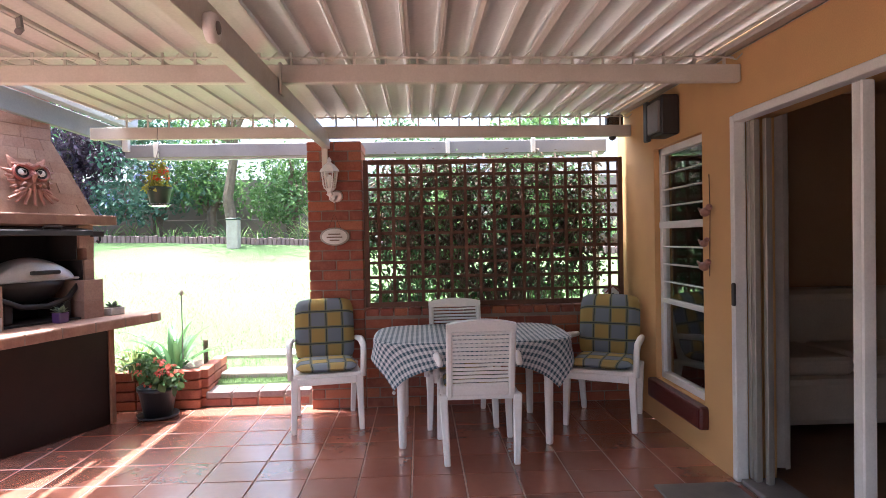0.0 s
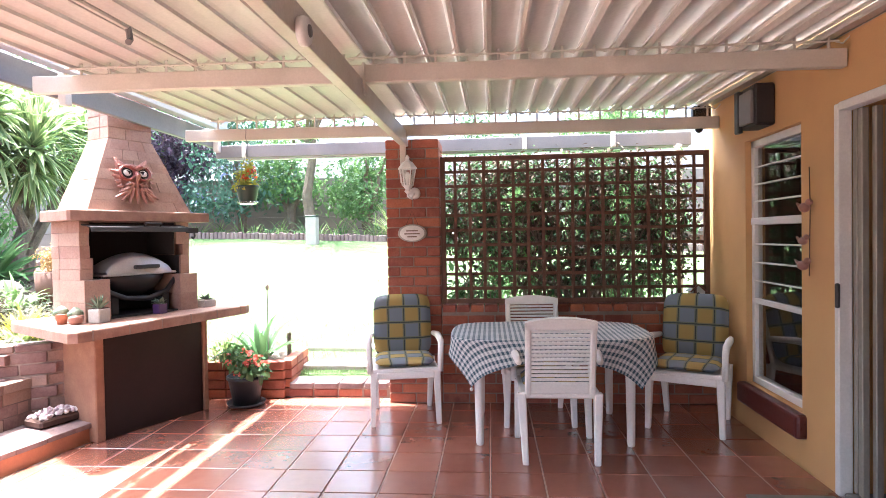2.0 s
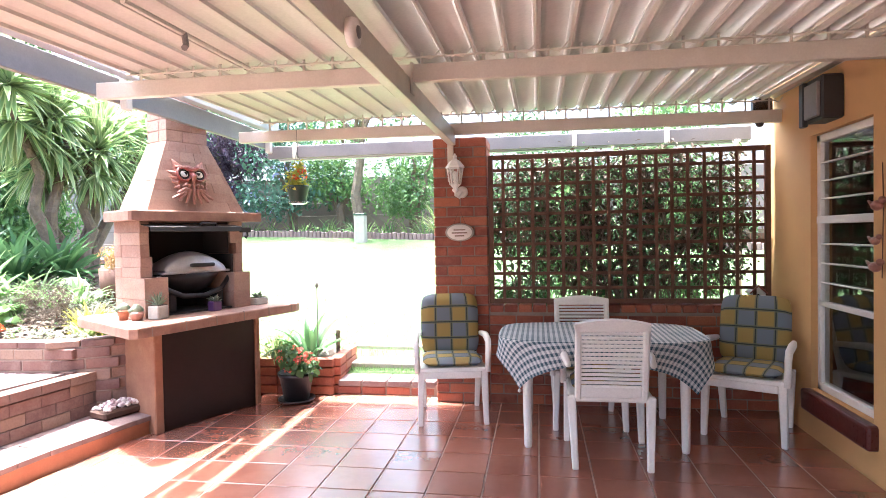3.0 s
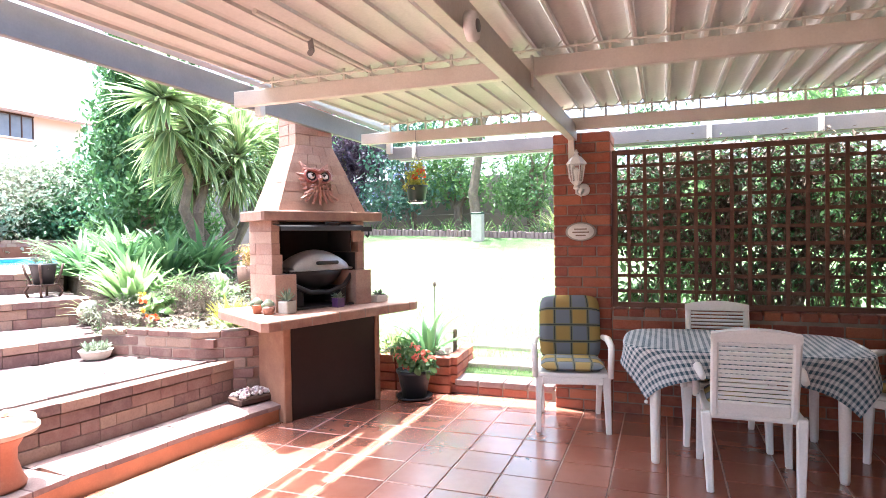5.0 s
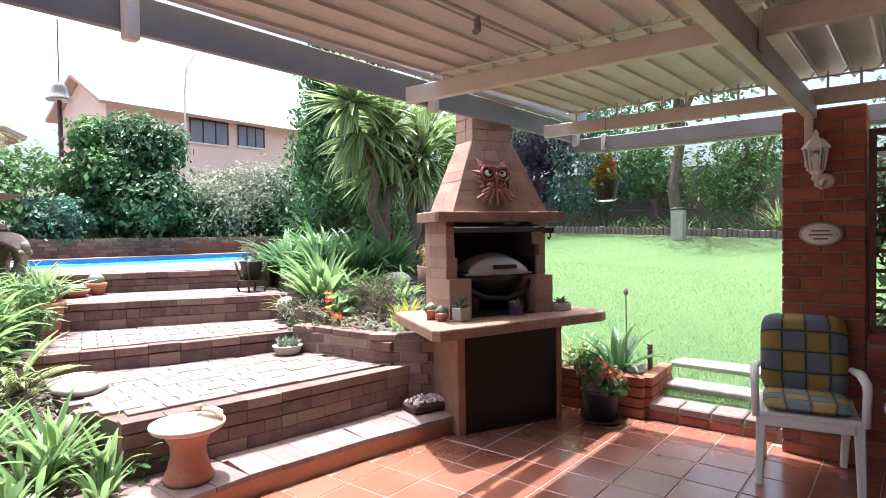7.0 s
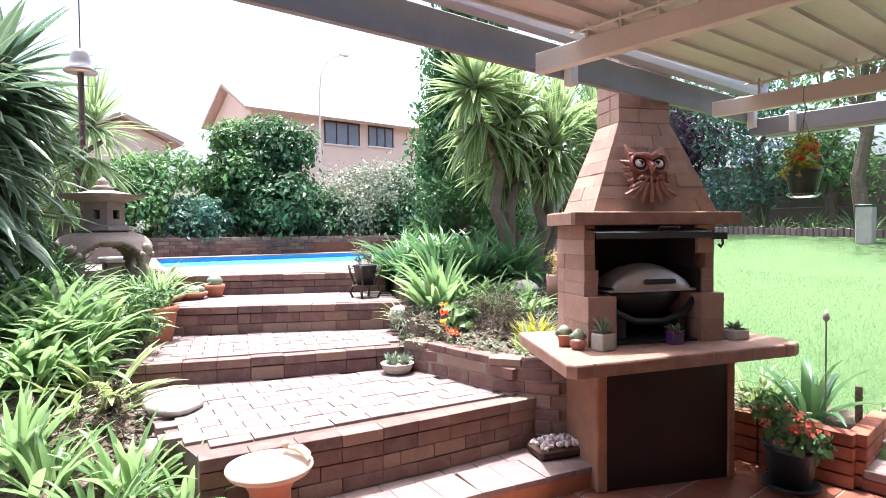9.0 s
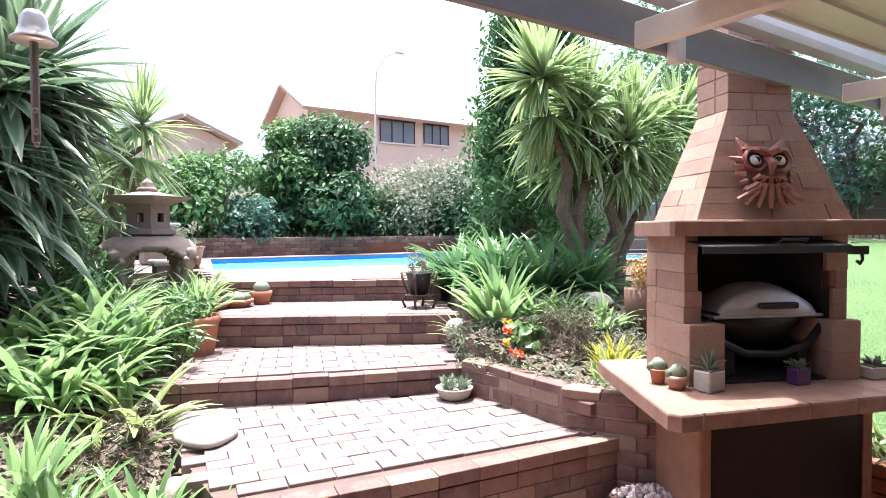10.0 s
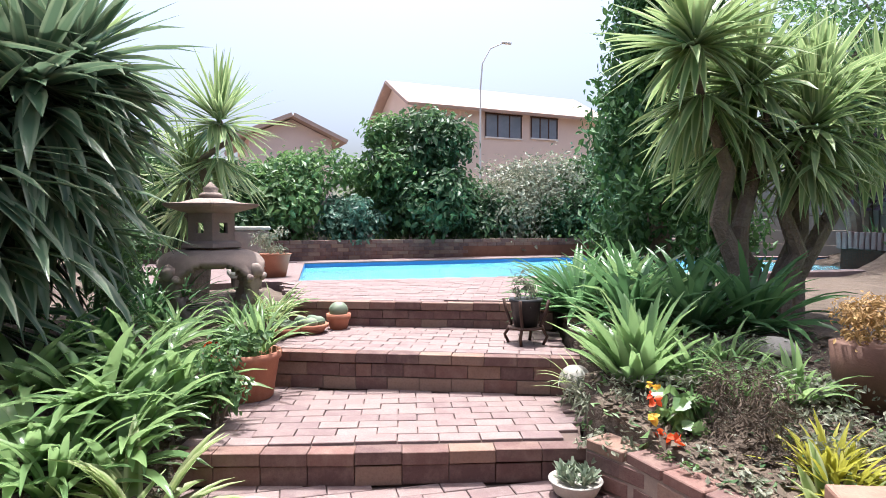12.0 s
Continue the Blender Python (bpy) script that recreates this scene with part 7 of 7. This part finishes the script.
# left bed
for i, (x, y, n, L, w, mt) in enumerate((
        (-5.15, 1.62, 46, 0.58, 0.072, "strap"), (-5.55, 1.75, 46, 0.58, 0.072, "strap"), (-5.0, 1.78, 46, 0.5, 0.072, "strap"), (-5.3, 1.95, 40, 0.46, 0.066, "strap"), (-4.65, 1.5, 44, 0.5, 0.04, "strap"), (-4.85, 1.35, 40, 0.55, 0.072, "strap"), (-5.45, 1.25, 44, 0.58, 0.072, "strap"),
        (-4.75, 1.7, 36, 0.46, 0.066, "strap"), (-5.9, 1.5, 40, 0.6, 0.034, "strap_dark"), (-6.05, 1.95, 40, 0.40, 0.03, "strap"), (-6.40, 2.62, 52, 0.34, 0.024, "strap_pale"),
        (-6.22, 2.38, 40, 0.32, 0.026, "strap"), (-6.75, 2.72, 36, 0.30, 0.026, "strap"), (-6.55, 1.75, 40, 0.6, 0.03, "strap_dark"), (-7.1, 1.9, 36, 0.6, 0.03, "strap_dark"))):
    clump(x, y, max(0.1, ground_height(x, y)) - 0.03, n, L, w, mt, "arching green strap-leaf clump in the garden bed", 260 + i, group="strap-leaf clumps in the bed", spread=(0.2, 1.25), droop=1.3)
clump(-4.45, 1.85, 0.42, 40, 0.50, 0.068, "strap_pale", "pale spider plant with broad arching leaves", 280, "spider_plant", spread=(0.15, 1.2), droop=1.0)
clump(-4.3, 1.68, 0.36, 26, 0.42, 0.048, "strap_pale", "pale spider plant with broad arching leaves", 281, "spider_plant", spread=(0.15, 1.2), droop=1.0)
for i, (x, y, n, L, w) in enumerate(((-3.45, 1.78, 34, 0.42, 0.045), (-3.28, 2.0, 22, 0.30, 0.04), (-3.62, 1.45, 30, 0.40, 0.045), (-3.25, 1.62, 26, 0.34, 0.042), (-3.05, 1.85, 18, 0.24, 0.035), (-3.0, 1.45, 22, 0.3, 0.04), (-3.9, 1.35, 34, 0.5, 0.04))):
    clump(x, y, 0.10 + 0.27 * max(0, -x - 2.95), n, L, w, "strap", "young bright green strap-leaf plant beside the step", 290 + i, group="young plants beside the step", spread=(0.1, 1.0), droop=0.8)
shrub(-3.98, 1.72, 0.32, [(0, 0, 0.22, 0.16, 0.16, 0.20), (0.05, 0.05, 0.12, 0.2, 0.2, 0.1)], 420, 0.05, "leaf_dry", "dry twiggy brown plant in the bed", 300, "dry_plant", "plant", 6, 0.15)
shrub(-5.2, 2.12, 0.6, lobes_of(0.28, 0.5, 301, 6), 700, 0.05, "leaf_mid", "small-leaved green shrub beside the terracotta pot", 301)
shrub(-6.3, 1.45, 0.9, lobes_of(0.4, 0.8, 302, 7), 1200, 0.05, "leaf_mid", "bushy green shrub beside the stone lantern", 302)
shrub(-7.5, 1.5, 1.0, lobes_of(0.5, 0.8, 303, 7), 1400, 0.06, "leaf_dark", "dark bushy shrub behind the lantern", 303)
shrub(-3.2, 2.15, 0.12, [(0, 0, 0.06, 0.16, 0.2, 0.08), (-0.25, -0.15, 0.08, 0.2, 0.2, 0.1)], 300, 0.05, "leaf_mid", "low leafy ground cover at the step corner", 304, stems=2, aspect=0.7)

# right bed
clump(-4.36, 4.44, 0.72, 72, 0.68, 0.08, "strap", "upright bright green clivia clump", 310, "clivia", spread=(0.05, 0.75), droop=0.8)
for i, (x, y) in enumerate(((-5.0, 4.95), (-5.35, 5.25), (-5.05, 5.5), (-5.6, 4.95), (-5.75, 5.5), (-4.75, 5.25), (-5.3, 5.85), (-6.0, 5.2), (-4.55, 5.6), (-6.2, 5.7))):
    clump(x, y, ground_height(x, y) - 0.03, 60, 0.68, 0.062, "strap" if i == 1 else "strap_dark", "dark green arching clivia clump under the yucca", 320 + i % 4, "clivia", group="clivias under the yucca", spread=(0.15, 1.25), droop=1.1)
n1 = shrub(-3.86, 4.18, 0.62, [(0, 0, 0.10, 0.13, 0.12, 0.12), (0.05, -0.08, 0.02, 0.10, 0.10, 0.09), (0, 0.05, 0.24, 0.10, 0.10, 0.10)], 330, 0.085, "strap", "nasturtium with round leaves and orange flowers", 331, "nasturtium", "plant", 3, 0.95)
flower_spots(n1, [(0.12, -0.14, 0.02), (0.06, -0.12, 0.14), (0.0, -0.10, 0.30), (0.14, -0.10, 0.16), (0.10, -0.17, -0.06)], 0.032, "flower_red", 600, 12)
flower_spots(n1, [(-0.06, -0.05, 0.33), (0.02, -0.12, 0.22)], 0.028, "flower_orange", 640, 10)
shrub(-3.66, 4.44, 0.64, [(0, 0, 0.22, 0.24, 0.22, 0.22), (-0.12, 0.14, 0.28, 0.18, 0.18, 0.16), (0.05, -0.05, 0.10, 0.25, 0.22, 0.12)], 2600, 0.04, "leaf_dry", "twiggy brown lavender gone dry", 332, "dry_lavender", "plant", 6, 0.18)
clump(-3.30, 4.50, 0.66, 64, 0.27, 0.026, "leaf_yellow", "bright yellow-green tufted plant", 333, "yellow_tuft", spread=(0.1, 1.2), droop=0.8)
clump(-3.18, 4.42, 0.64, 56, 0.25, 0.026, "leaf_yellow", "bright yellow-green tufted plant", 334, "yellow_tuft", spread=(0.1, 1.2), droop=0.8)
clump(-3.12, 4.28, 0.62, 18, 0.26, 0.05, "strap_pale", "broad pale green seedling by the wall", 335, spread=(0.2, 1.1), droop=0.8)
for i, (x, y) in enumerate(((-4.0, 4.85), (-3.7, 5.1), (-4.3, 5.1), (-4.5, 4.7), (-3.45, 4.72), (-4.1, 4.35))):
    shrub(x, y, ground_height(x, y) - 0.02, [(0, 0, 0.06, 0.28, 0.26, 0.09), (0.12, 0.12, 0.07, 0.2, 0.2, 0.10), (-0.15, 0.05, 0.05, 0.18, 0.18, 0.08)], 900, 0.04, "leaf_grey", "low silvery ground cover", 340 + i, "ground_cover", "plant", 2, 0.35, "silver ground cover in the bed")
shrub(-4.55, 4.22, 0.68, [(0, 0, 0.06, 0.2, 0.13, 0.09), (0.2, -0.08, 0.03, 0.16, 0.1, 0.07)], 420, 0.06, "leaf_grey", "trailing grey-green plant over the bed edge", 350, "ground_cover", "plant", 2, 0.25)
clump(-4.62, 4.30, 0.70, 20, 0.36, 0.016, "strap_pale", "pale grassy tuft at the bed edge", 351, spread=(0.4, 1.4), droop=1.2)
clump(-4.55, 5.45, 1.0, 44, 0.24, 0.02, "succulent", "small spiky rosette on a stem in the bed", 352, "rosette_plant", spread=(0.1, 1.6), droop=0.2)
for i, (x, y, mt) in enumerate(((-4.02, 3.99, "leaf_grey"), (-3.62, 4.06, "leaf_mid"), (-3.34, 4.08, "leaf_grey"), (-4.2, 4.12, "leaf_mid"), (-3.12, 4.14, "leaf_grey"))):
    shrub(x, y, 0.66, [(0, 0, 0.03, 0.15, 0.09, 0.06), (0.08, -0.05, 0.02, 0.10, 0.08, 0.05), (-0.06, -0.08, -0.01, 0.10, 0.06, 0.06)], 260, 0.04, mt, "small-leaved plant trailing over the curved wall", 360 + i, "trailing_plant", "plant", 2, 0.45, "plants trailing over the curved wall")
for i, (x, y) in enumerate(((-4.15, 4.62), (-4.62, 4.62), (-3.9, 4.75), (-3.75, 4.95), (-4.2, 4.95))):
    clump(x, y, ground_height(x, y) - 0.02, 34, 0.36, 0.03, "strap", "green strap-leaf tuft in the flower bed", 370 + i, spread=(0.1, 1.2), group="green tufts in the flower bed")
shrub(-3.0, 5.1, 0.6, lobes_of(0.4, 0.5, 353, 6), 700, 0.06, "leaf_mid", "leafy green shrub behind the barbecue", 353)


def build_litter():
    """Dry leaves, chips and pebbles strewn over the soil."""
    for nm, mat_name, count, size, seed, lab in (("leaf_litter", "leaf_dry", 3200, 0.035, 71, "dry brown leaf litter on the soil"), ("bark_chips", "leaf_grey", 1800, 0.022, 72, "pale chips and small stones on the soil"), ("fallen_leaves", "leaf_mid", 900, 0.03, 73, "small green weeds and fallen leaves on the soil")):
        q = np.random.default_rng(seed)
        V, F = [], []
        while len(F) < count:
            if q.random() < 0.6:
                x, y = q.uniform(-5.6, -2.9), q.uniform(3.95, 5.9)
            else:
                x, y = q.uniform(-5.0, -2.75), q.uniform(0.9, 2.1)
            if inside(x, y, STAIR):
                continue
            z = ground_height(x, y) + 0.012
            a, t = q.uniform(0, 6.28), q.normal(0, 0.4, 2)
            s = size * q.uniform(0.5, 1.3)
            c, d = math.cos(a) * s, math.sin(a) * s
            k = len(V)
            V += [(x - c, y - d, z + t[0] * s), (x + d * 0.4, y - c * 0.4, z + 0.006), (x + c, y + d, z + t[1] * s), (x - d * 0.4, y + c * 0.4, z + 0.004)]
            F.append((k, k + 1, k + 2, k + 3))
        solid(nm, raw_mesh(nm, V, F, mat_name), mat_name, lab, "litter", "stuff")


build_litter()


# ================= beyond the garden =================
def build_house(m, w, d, eave, ridge, wall, label, windows):
    """Gable house: front wall faces +x, ridge runs along y."""
    h = thing("house", m, label, "house")
    bm = bmesh.new()
    pts = [(0, 0), (-d, 0), (-d, eave), (-d / 2, ridge), (0, eave)]
    lo = [bm.verts.new((x, 0, z)) for x, z in pts]
    hi = [bm.verts.new((x, w, z)) for x, z in pts]
    bm.faces.new(lo)
    bm.faces.new(hi[::-1])
    for i in range(5):
        bm.faces.new((lo[i], hi[i], hi[(i + 1) % 5], lo[(i + 1) % 5]))
    bmesh.ops.recalc_face_normals(bm, faces=bm.faces)
    part("wall", bm, wall, h)
    L = math.hypot(d / 2, ridge - eave) + 0.6
    ang = math.atan2(ridge - eave, d / 2)
    for s in (1, -1):
        sl = box(0, L, -0.5, w + 0.5, 0.0, 0.16)
        m2 = at(-d / 2, 0, ridge + 0.05) @ (Matrix.Rotation(ang, 4, "Y") if s > 0 else Matrix.Rotation(math.pi, 4, "Z") @ at(0, -w, 0) @ Matrix.Rotation(ang, 4, "Y"))
        part("roof", sl, "roof_tile", h, "tiled roof paled for distance haze", m2)
    for y, z, ww, hh in windows:
        g = part("window", box(0.01, 0.05, y, y + ww, z, z + hh), "window_sky_tone", h, "window coloured like reflected sky, with a pale frame")
        part("window_frame", box(0.05, 0.09, y - 0.06, y + ww + 0.06, z + hh, z + hh + 0.08), "dark_wood", g)
        part("window_frame", box(0.05, 0.09, y - 0.06, y + ww + 0.06, z - 0.08, z), "white", g)
        for k in range(4):
            yy = y + ww * k / 3
            part("mullion", box(0.05, 0.08, yy - 0.03, yy + 0.03, z, z + hh), "dark_wood", g)
    return h


build_house(at(-30, 12.6, 0.5), 11.5, 6.0, 7.55, 9.1, "house_wall", "two-storey peach house with a tiled roof beyond the shrubs", [(4.15, 6.1, 2.2, 1.2), (7.0, 6.2, 1.7, 1.1)])
build_house(pose(-33, 4.35, 0.5, 0, 0, -90), 6.0, 3.4, 5.0, 5.75, "pink_wall", "pink gabled house behind the shrubs", [])


def build_street_lamp():
    s = thing("street_lamp", at(-26, 14.42, 1.35), "tall curved street lamp beyond the garden", "street lamp")
    part("pole", tube([(0, 0, 0), (0, 0, 6.8), (0, 0.1, 7.9), (0, 0.5, 8.6), (0, 1.2, 8.95)], [0.05, 0.042, 0.034, 0.03, 0.03], 8), "white_frame", s)
    part("lamp_head", box(-0.08, 0.08, 1.1, 1.6, 8.9, 9.02, 0.03), "white_frame", s)


build_street_lamp()


def build_hill():
    V, F = [], []
    n = 40
    for i in range(n + 1):
        y = -120 + 300 * i / n
        h = 16 + 5 * noise.noise(Vector((i * 0.21, 0, 0))) + 2 * noise.noise(Vector((i * 0.8, 3, 0)))
        V += [(-190, y, 0), (-200, y, h), (-230, y, h * 0.9)]
    for i in range(n):
        a = 3 * i
        F += [(a, a + 3, a + 4, a + 1), (a + 1, a + 4, a + 5, a + 2)]
    solid("backdrop_hill", raw_mesh("backdrop_hill", V, F, "leaf_grey"), "leaf_grey", "hazy wooded hillside far off", "hill")


build_hill()


def build_pool_things():
    p = thing("pool_pole", at(-9.6, 8.55, L5), "long pale pool pole leaning on the hedge", "pole")
    part("pole", tube([(0, 0, 0), (-0.5, 0.35, 1.5)], 0.02, 8), "white", p)
    s = thing("pool_steps_plant", at(-9.6, 3.05, L5 + 0.003), "brown pot of grey foliage on the pool deck", "potted plant")
    part("pot", lathe([(0.16, 0), (0.22, 0.28), (0.24, 0.30), (0.2, 0.3)], 24), "terracotta", s, smooth=True)
    part("leaves", leaf_mass([(0, 0, 0.48, 0.28, 0.28, 0.2)], 420, 0.07, "leaf_grey", 91, "leaves", aspect=0.3), "leaf_grey", s)
    b = thing("pool_box", at(-11.2, 2.9, L5 + 0.002), "grey concrete pool pump box on the deck", "box")
    part("body", box(-0.35, 0.35, -0.25, 0.25, 0, 0.6, 0.02), "stone", b)
    part("lid", box(-0.38, 0.38, -0.28, 0.28, 0.6, 0.66, 0.02), "pale_stone", b)
    st = thing("stone_bench", at(-8.3, 2.6, L5 + 0.002), "small pale stone slab seat by the pool", "bench")
    part("slab", box(-0.3, 0.3, -0.18, 0.18, 0.12, 0.18, 0.015), "pale_stone", st)
    for x in (-0.2, 0.2):
        part("support", box(x - 0.05, x + 0.05, -0.14, 0.14, 0, 0.12, 0.01), "stone", st)


build_pool_things()

# ---- bricks of walls, steps and floor, last ----
build_trellis_wall()


def line_bricks(parent, pts, z, length, depth, height, material, inset=0.0, gap=0.003, start=0.0, wob=0.003):
    """Bricks end to end along a line in plan; depth runs to the inner (uphill) side."""
    for (ax, ay), (bx, by) in zip(pts, pts[1:]):
        a, b = Vector((ax, ay, 0)), Vector((bx, by, 0))
        L = (b - a).length
        d = (b - a).normalized()
        inner = Vector((d.y, -d.x, 0))
        if inner.x > 0:
            inner = -inner
        n = max(1, round(L / (length + gap)))
        w = L / n
        ang = math.atan2(d.y, d.x)
        spans = [(i * w, (i + 1) * w) for i in range(n)]
        if start > 0 and n > 1:
            spans = [(0, w / 2)] + [((i + 0.5) * w, (i + 1.5) * w) for i in range(n - 1)] + [(L - w / 2, L)]
        for s0, s1 in spans:
            p = a + d * ((s0 + s1) / 2) + inner * (depth / 2 + inset)
            m = Matrix.Translation((p.x, p.y, z + height / 2 + random.uniform(-wob, wob))) @ Matrix.Rotation(ang + random.uniform(-0.012, 0.012), 4, "Z")
            piece("brick", parent, (round(s1 - s0 - gap, 3), depth, height), m, material, 0.003)


def pave(parent, poly, z, direction, material="paver", skip=0.0, length=0.215, width=0.105):
    """Running-bond paving inside a polygon; direction is along the long side."""
    d = Vector((direction[0], direction[1], 0)).normalized()
    n = Vector((-d.y, d.x, 0))
    c = Vector((sum(p[0] for p in poly) / len(poly), sum(p[1] for p in poly) / len(poly), 0))
    ang = math.atan2(d.y, d.x)
    k = 0
    for j in range(-24, 25):
        for i in range(-14, 15):
            p = c + d * ((i + (0.5 if j % 2 else 0.0)) * (length + 0.005)) + n * (j * (width + 0.005))
            if inside(p.x, p.y, poly) and k < 300:
                k += 1
                m = Matrix.Translation((p.x, p.y, z - 0.02 + random.uniform(-0.003, 0.003))) @ Matrix.Rotation(ang + random.uniform(-0.015, 0.015), 4, "Z") @ Matrix.Rotation(random.uniform(-0.008, 0.008), 4, "X")
                piece("paver", parent, (length, width, 0.05), m, material, 0.003)


def build_step_bricks():
    c = CORES
    # tread of the first step
    line_bricks(c[1], E1, L1 - 0.035, 0.22, 0.30, 0.035, "paver", -0.008)
    line_bricks(c[1], [(x - 0.29, y) for x, y in E1], L1 - 0.035, 0.22, 0.2, 0.035, "paver")
    for edge, step, z, below in ((E2, 2, L2, L1), (E3, 3, L3, L2), (E4, 4, L4, L3), (E5, 5, L5, L4)):
        line_bricks(c[step], edge, z - 0.062, 0.215, 0.105, 0.064, "step_brick", -0.012)
        n = max(1, round((z - 0.07 - below) / 0.074))
        h = (z - 0.066 - below) / n
        for k in range(n):
            line_bricks(c[step], edge, below + 0.002 + k * h, 0.215, 0.10, h - 0.005, "step_brick", random.uniform(-0.003, 0.003), start=0.1 * (k % 2))
    pave(c[2], [(-2.98, 4.05), (-3.13, 2.95), (-3.30, 2.06), (-4.88, 1.97), (-4.50, 2.8), (-4.12, 3.84), (-3.5, 3.90)], L2, (0.16, 1.0))
    pave(c[3], [(-4.24, 3.90), (-4.64, 2.75), (-4.98, 2.0), (-5.95, 2.45), (-5.62, 3.06), (-4.9, 4.34)], L3, (0.36, 1.0))
    pave(c[4], [(-4.98, 4.42), (-5.74, 3.05), (-6.05, 2.55), (-6.93, 2.86), (-6.72, 3.26), (-5.9, 4.78)], L4, (0.53, 0.9))
    pave(c[5], [(-6.0, 4.85), (-6.86, 3.24), (-7.06, 2.9), (-8.85, 3.1), (-8.3, 6.3), (-7.1, 6.1)], L5, (0.55, 0.9))


build_step_bricks()


def build_curved_wall():
    pts = [(-2.62, 4.30), (-2.80, 4.08), (-3.06, 3.93), (-3.40, 3.90), (-3.75, 3.90), (-4.06, 3.84)]
    w = solid("wall_curved", prism(pts + [(x - 0.02, y + 0.19) for x, y in pts[::-1]], 0.1, 0.645), "mortar", "curved red-brown brick retaining wall of the flower bed", "wall")
    for k in range(6):
        z = 0.14 + k * 0.084
        line_bricks_to(w, pts, z, 0.205, 0.074, 0.5 * (k % 2))
    # wide capping course
    line_bricks_to(w, pts, 0.642, 0.215, 0.05, 0.25, 0.17)


def line_bricks_to(parent, pts, z, length, height, phase, depth=0.10):
    """Bricks that follow a bent line in plan, facing its lower-y side."""
    segs = [(Vector(a), Vector(b)) for a, b in zip(pts, pts[1:])]
    total = sum((b - a).length for a, b in segs)
    n = round(total / (length + 0.012))
    w = total / n
    for i in range(n):
        s = (i + 0.5 + (phase - 0.25) * 0.5) * w
        s = min(max(s, w / 2), total - w / 2)
        for a, b in segs:
            L = (b - a).length
            if s <= L:
                break
            s -= L
        d = (b - a).normalized()
        p = a + d * s + Vector((-d.y, d.x)) * (-depth / 2 + 0.006)
        m = Matrix.Translation((p.x, p.y, z + height / 2)) @ Matrix.Rotation(math.atan2(d.y, d.x) + random.uniform(-0.02, 0.02), 4, "Z")
        piece("brick", parent, (round(w - 0.008, 3), depth, height), m, "step_brick", 0.005)


build_curved_wall()


def build_kerb():
    k = solid("lawn_kerb", prism([(-1.40, 5.24), (-0.45, 5.22), (-0.45, 5.46), (-1.40, 5.5)], -0.1, 0.095), "mortar", "low brick kerb between patio and lawn", "kerb")
    x = -1.39
    while x < -0.5:
        piece("brick", k, (0.215, 0.24, 0.06), at(x + 0.108, 5.335 + random.uniform(-0.006, 0.006), 0.105), "paver", 0.01)
        piece("brick", k, (0.215, 0.08, 0.07), at(x + 0.10, 5.26, 0.038), "brick", 0.008)
        x += 0.226
    for i, (x, y) in enumerate(((-0.95, 5.75), (-1.05, 6.25))):
        s = tagged(new("stepping_stone", mesh_of("stepping_stone", prism([(x - 0.48, y - 0.13), (x + 0.45, y - 0.15), (x + 0.47, y + 0.12), (x - 0.44, y + 0.14)], lawn_height(x, y) - 0.04, lawn_height(x, y) + 0.022, 0.012), "pale_stone")),
                   "pale concrete stepping slab set in the lawn", "stepping stone", "stepping stones in the lawn")


build_kerb()


def build_tiles():
    rest = []
    for j in range(-24, 6):
        for i in range(-11, 7):
            x, y = 0.4 + (i + 0.5) * TILE, 3.6 + (j + 0.5) * TILE
            x0, x1, y0, y1 = x - TILE / 2, x + TILE / 2, y - TILE / 2, y + TILE / 2
            edge = -2.42 - 0.15 * max(0, 4.1 - y) if y > 2.6 else -2.66
            x0, x1, y1 = max(x0, edge), min(x1, WALL_X), min(y1, 5.22)
            if y > WALL_Y - 0.05 and x > -0.4:
                y1 = min(y1, WALL_Y)
            if x1 - x0 < 0.03 or y1 - y0 < 0.03:
                continue
            g = 0.009
            size = (round(x1 - x0 - g, 3), round(y1 - y0 - g, 3), 0.012)
            m = at((x0 + x1) / 2, (y0 + y1) / 2, -0.005 + random.uniform(-0.0008, 0.0008))
            if j >= -12:
                piece("tile", floor, size, m, "tile", 0.003)
            else:
                rest.append((m, size))
    bm = bmesh.new()
    for m, s in rest:
        box(m[0][3] - s[0] / 2, m[0][3] + s[0] / 2, m[1][3] - s[1] / 2, m[1][3] + s[1] / 2, -0.011, 0.001, bm=bm)
    tagged(part("tiles_behind", bm, "tile", floor), kind="stuff")


build_tiles()
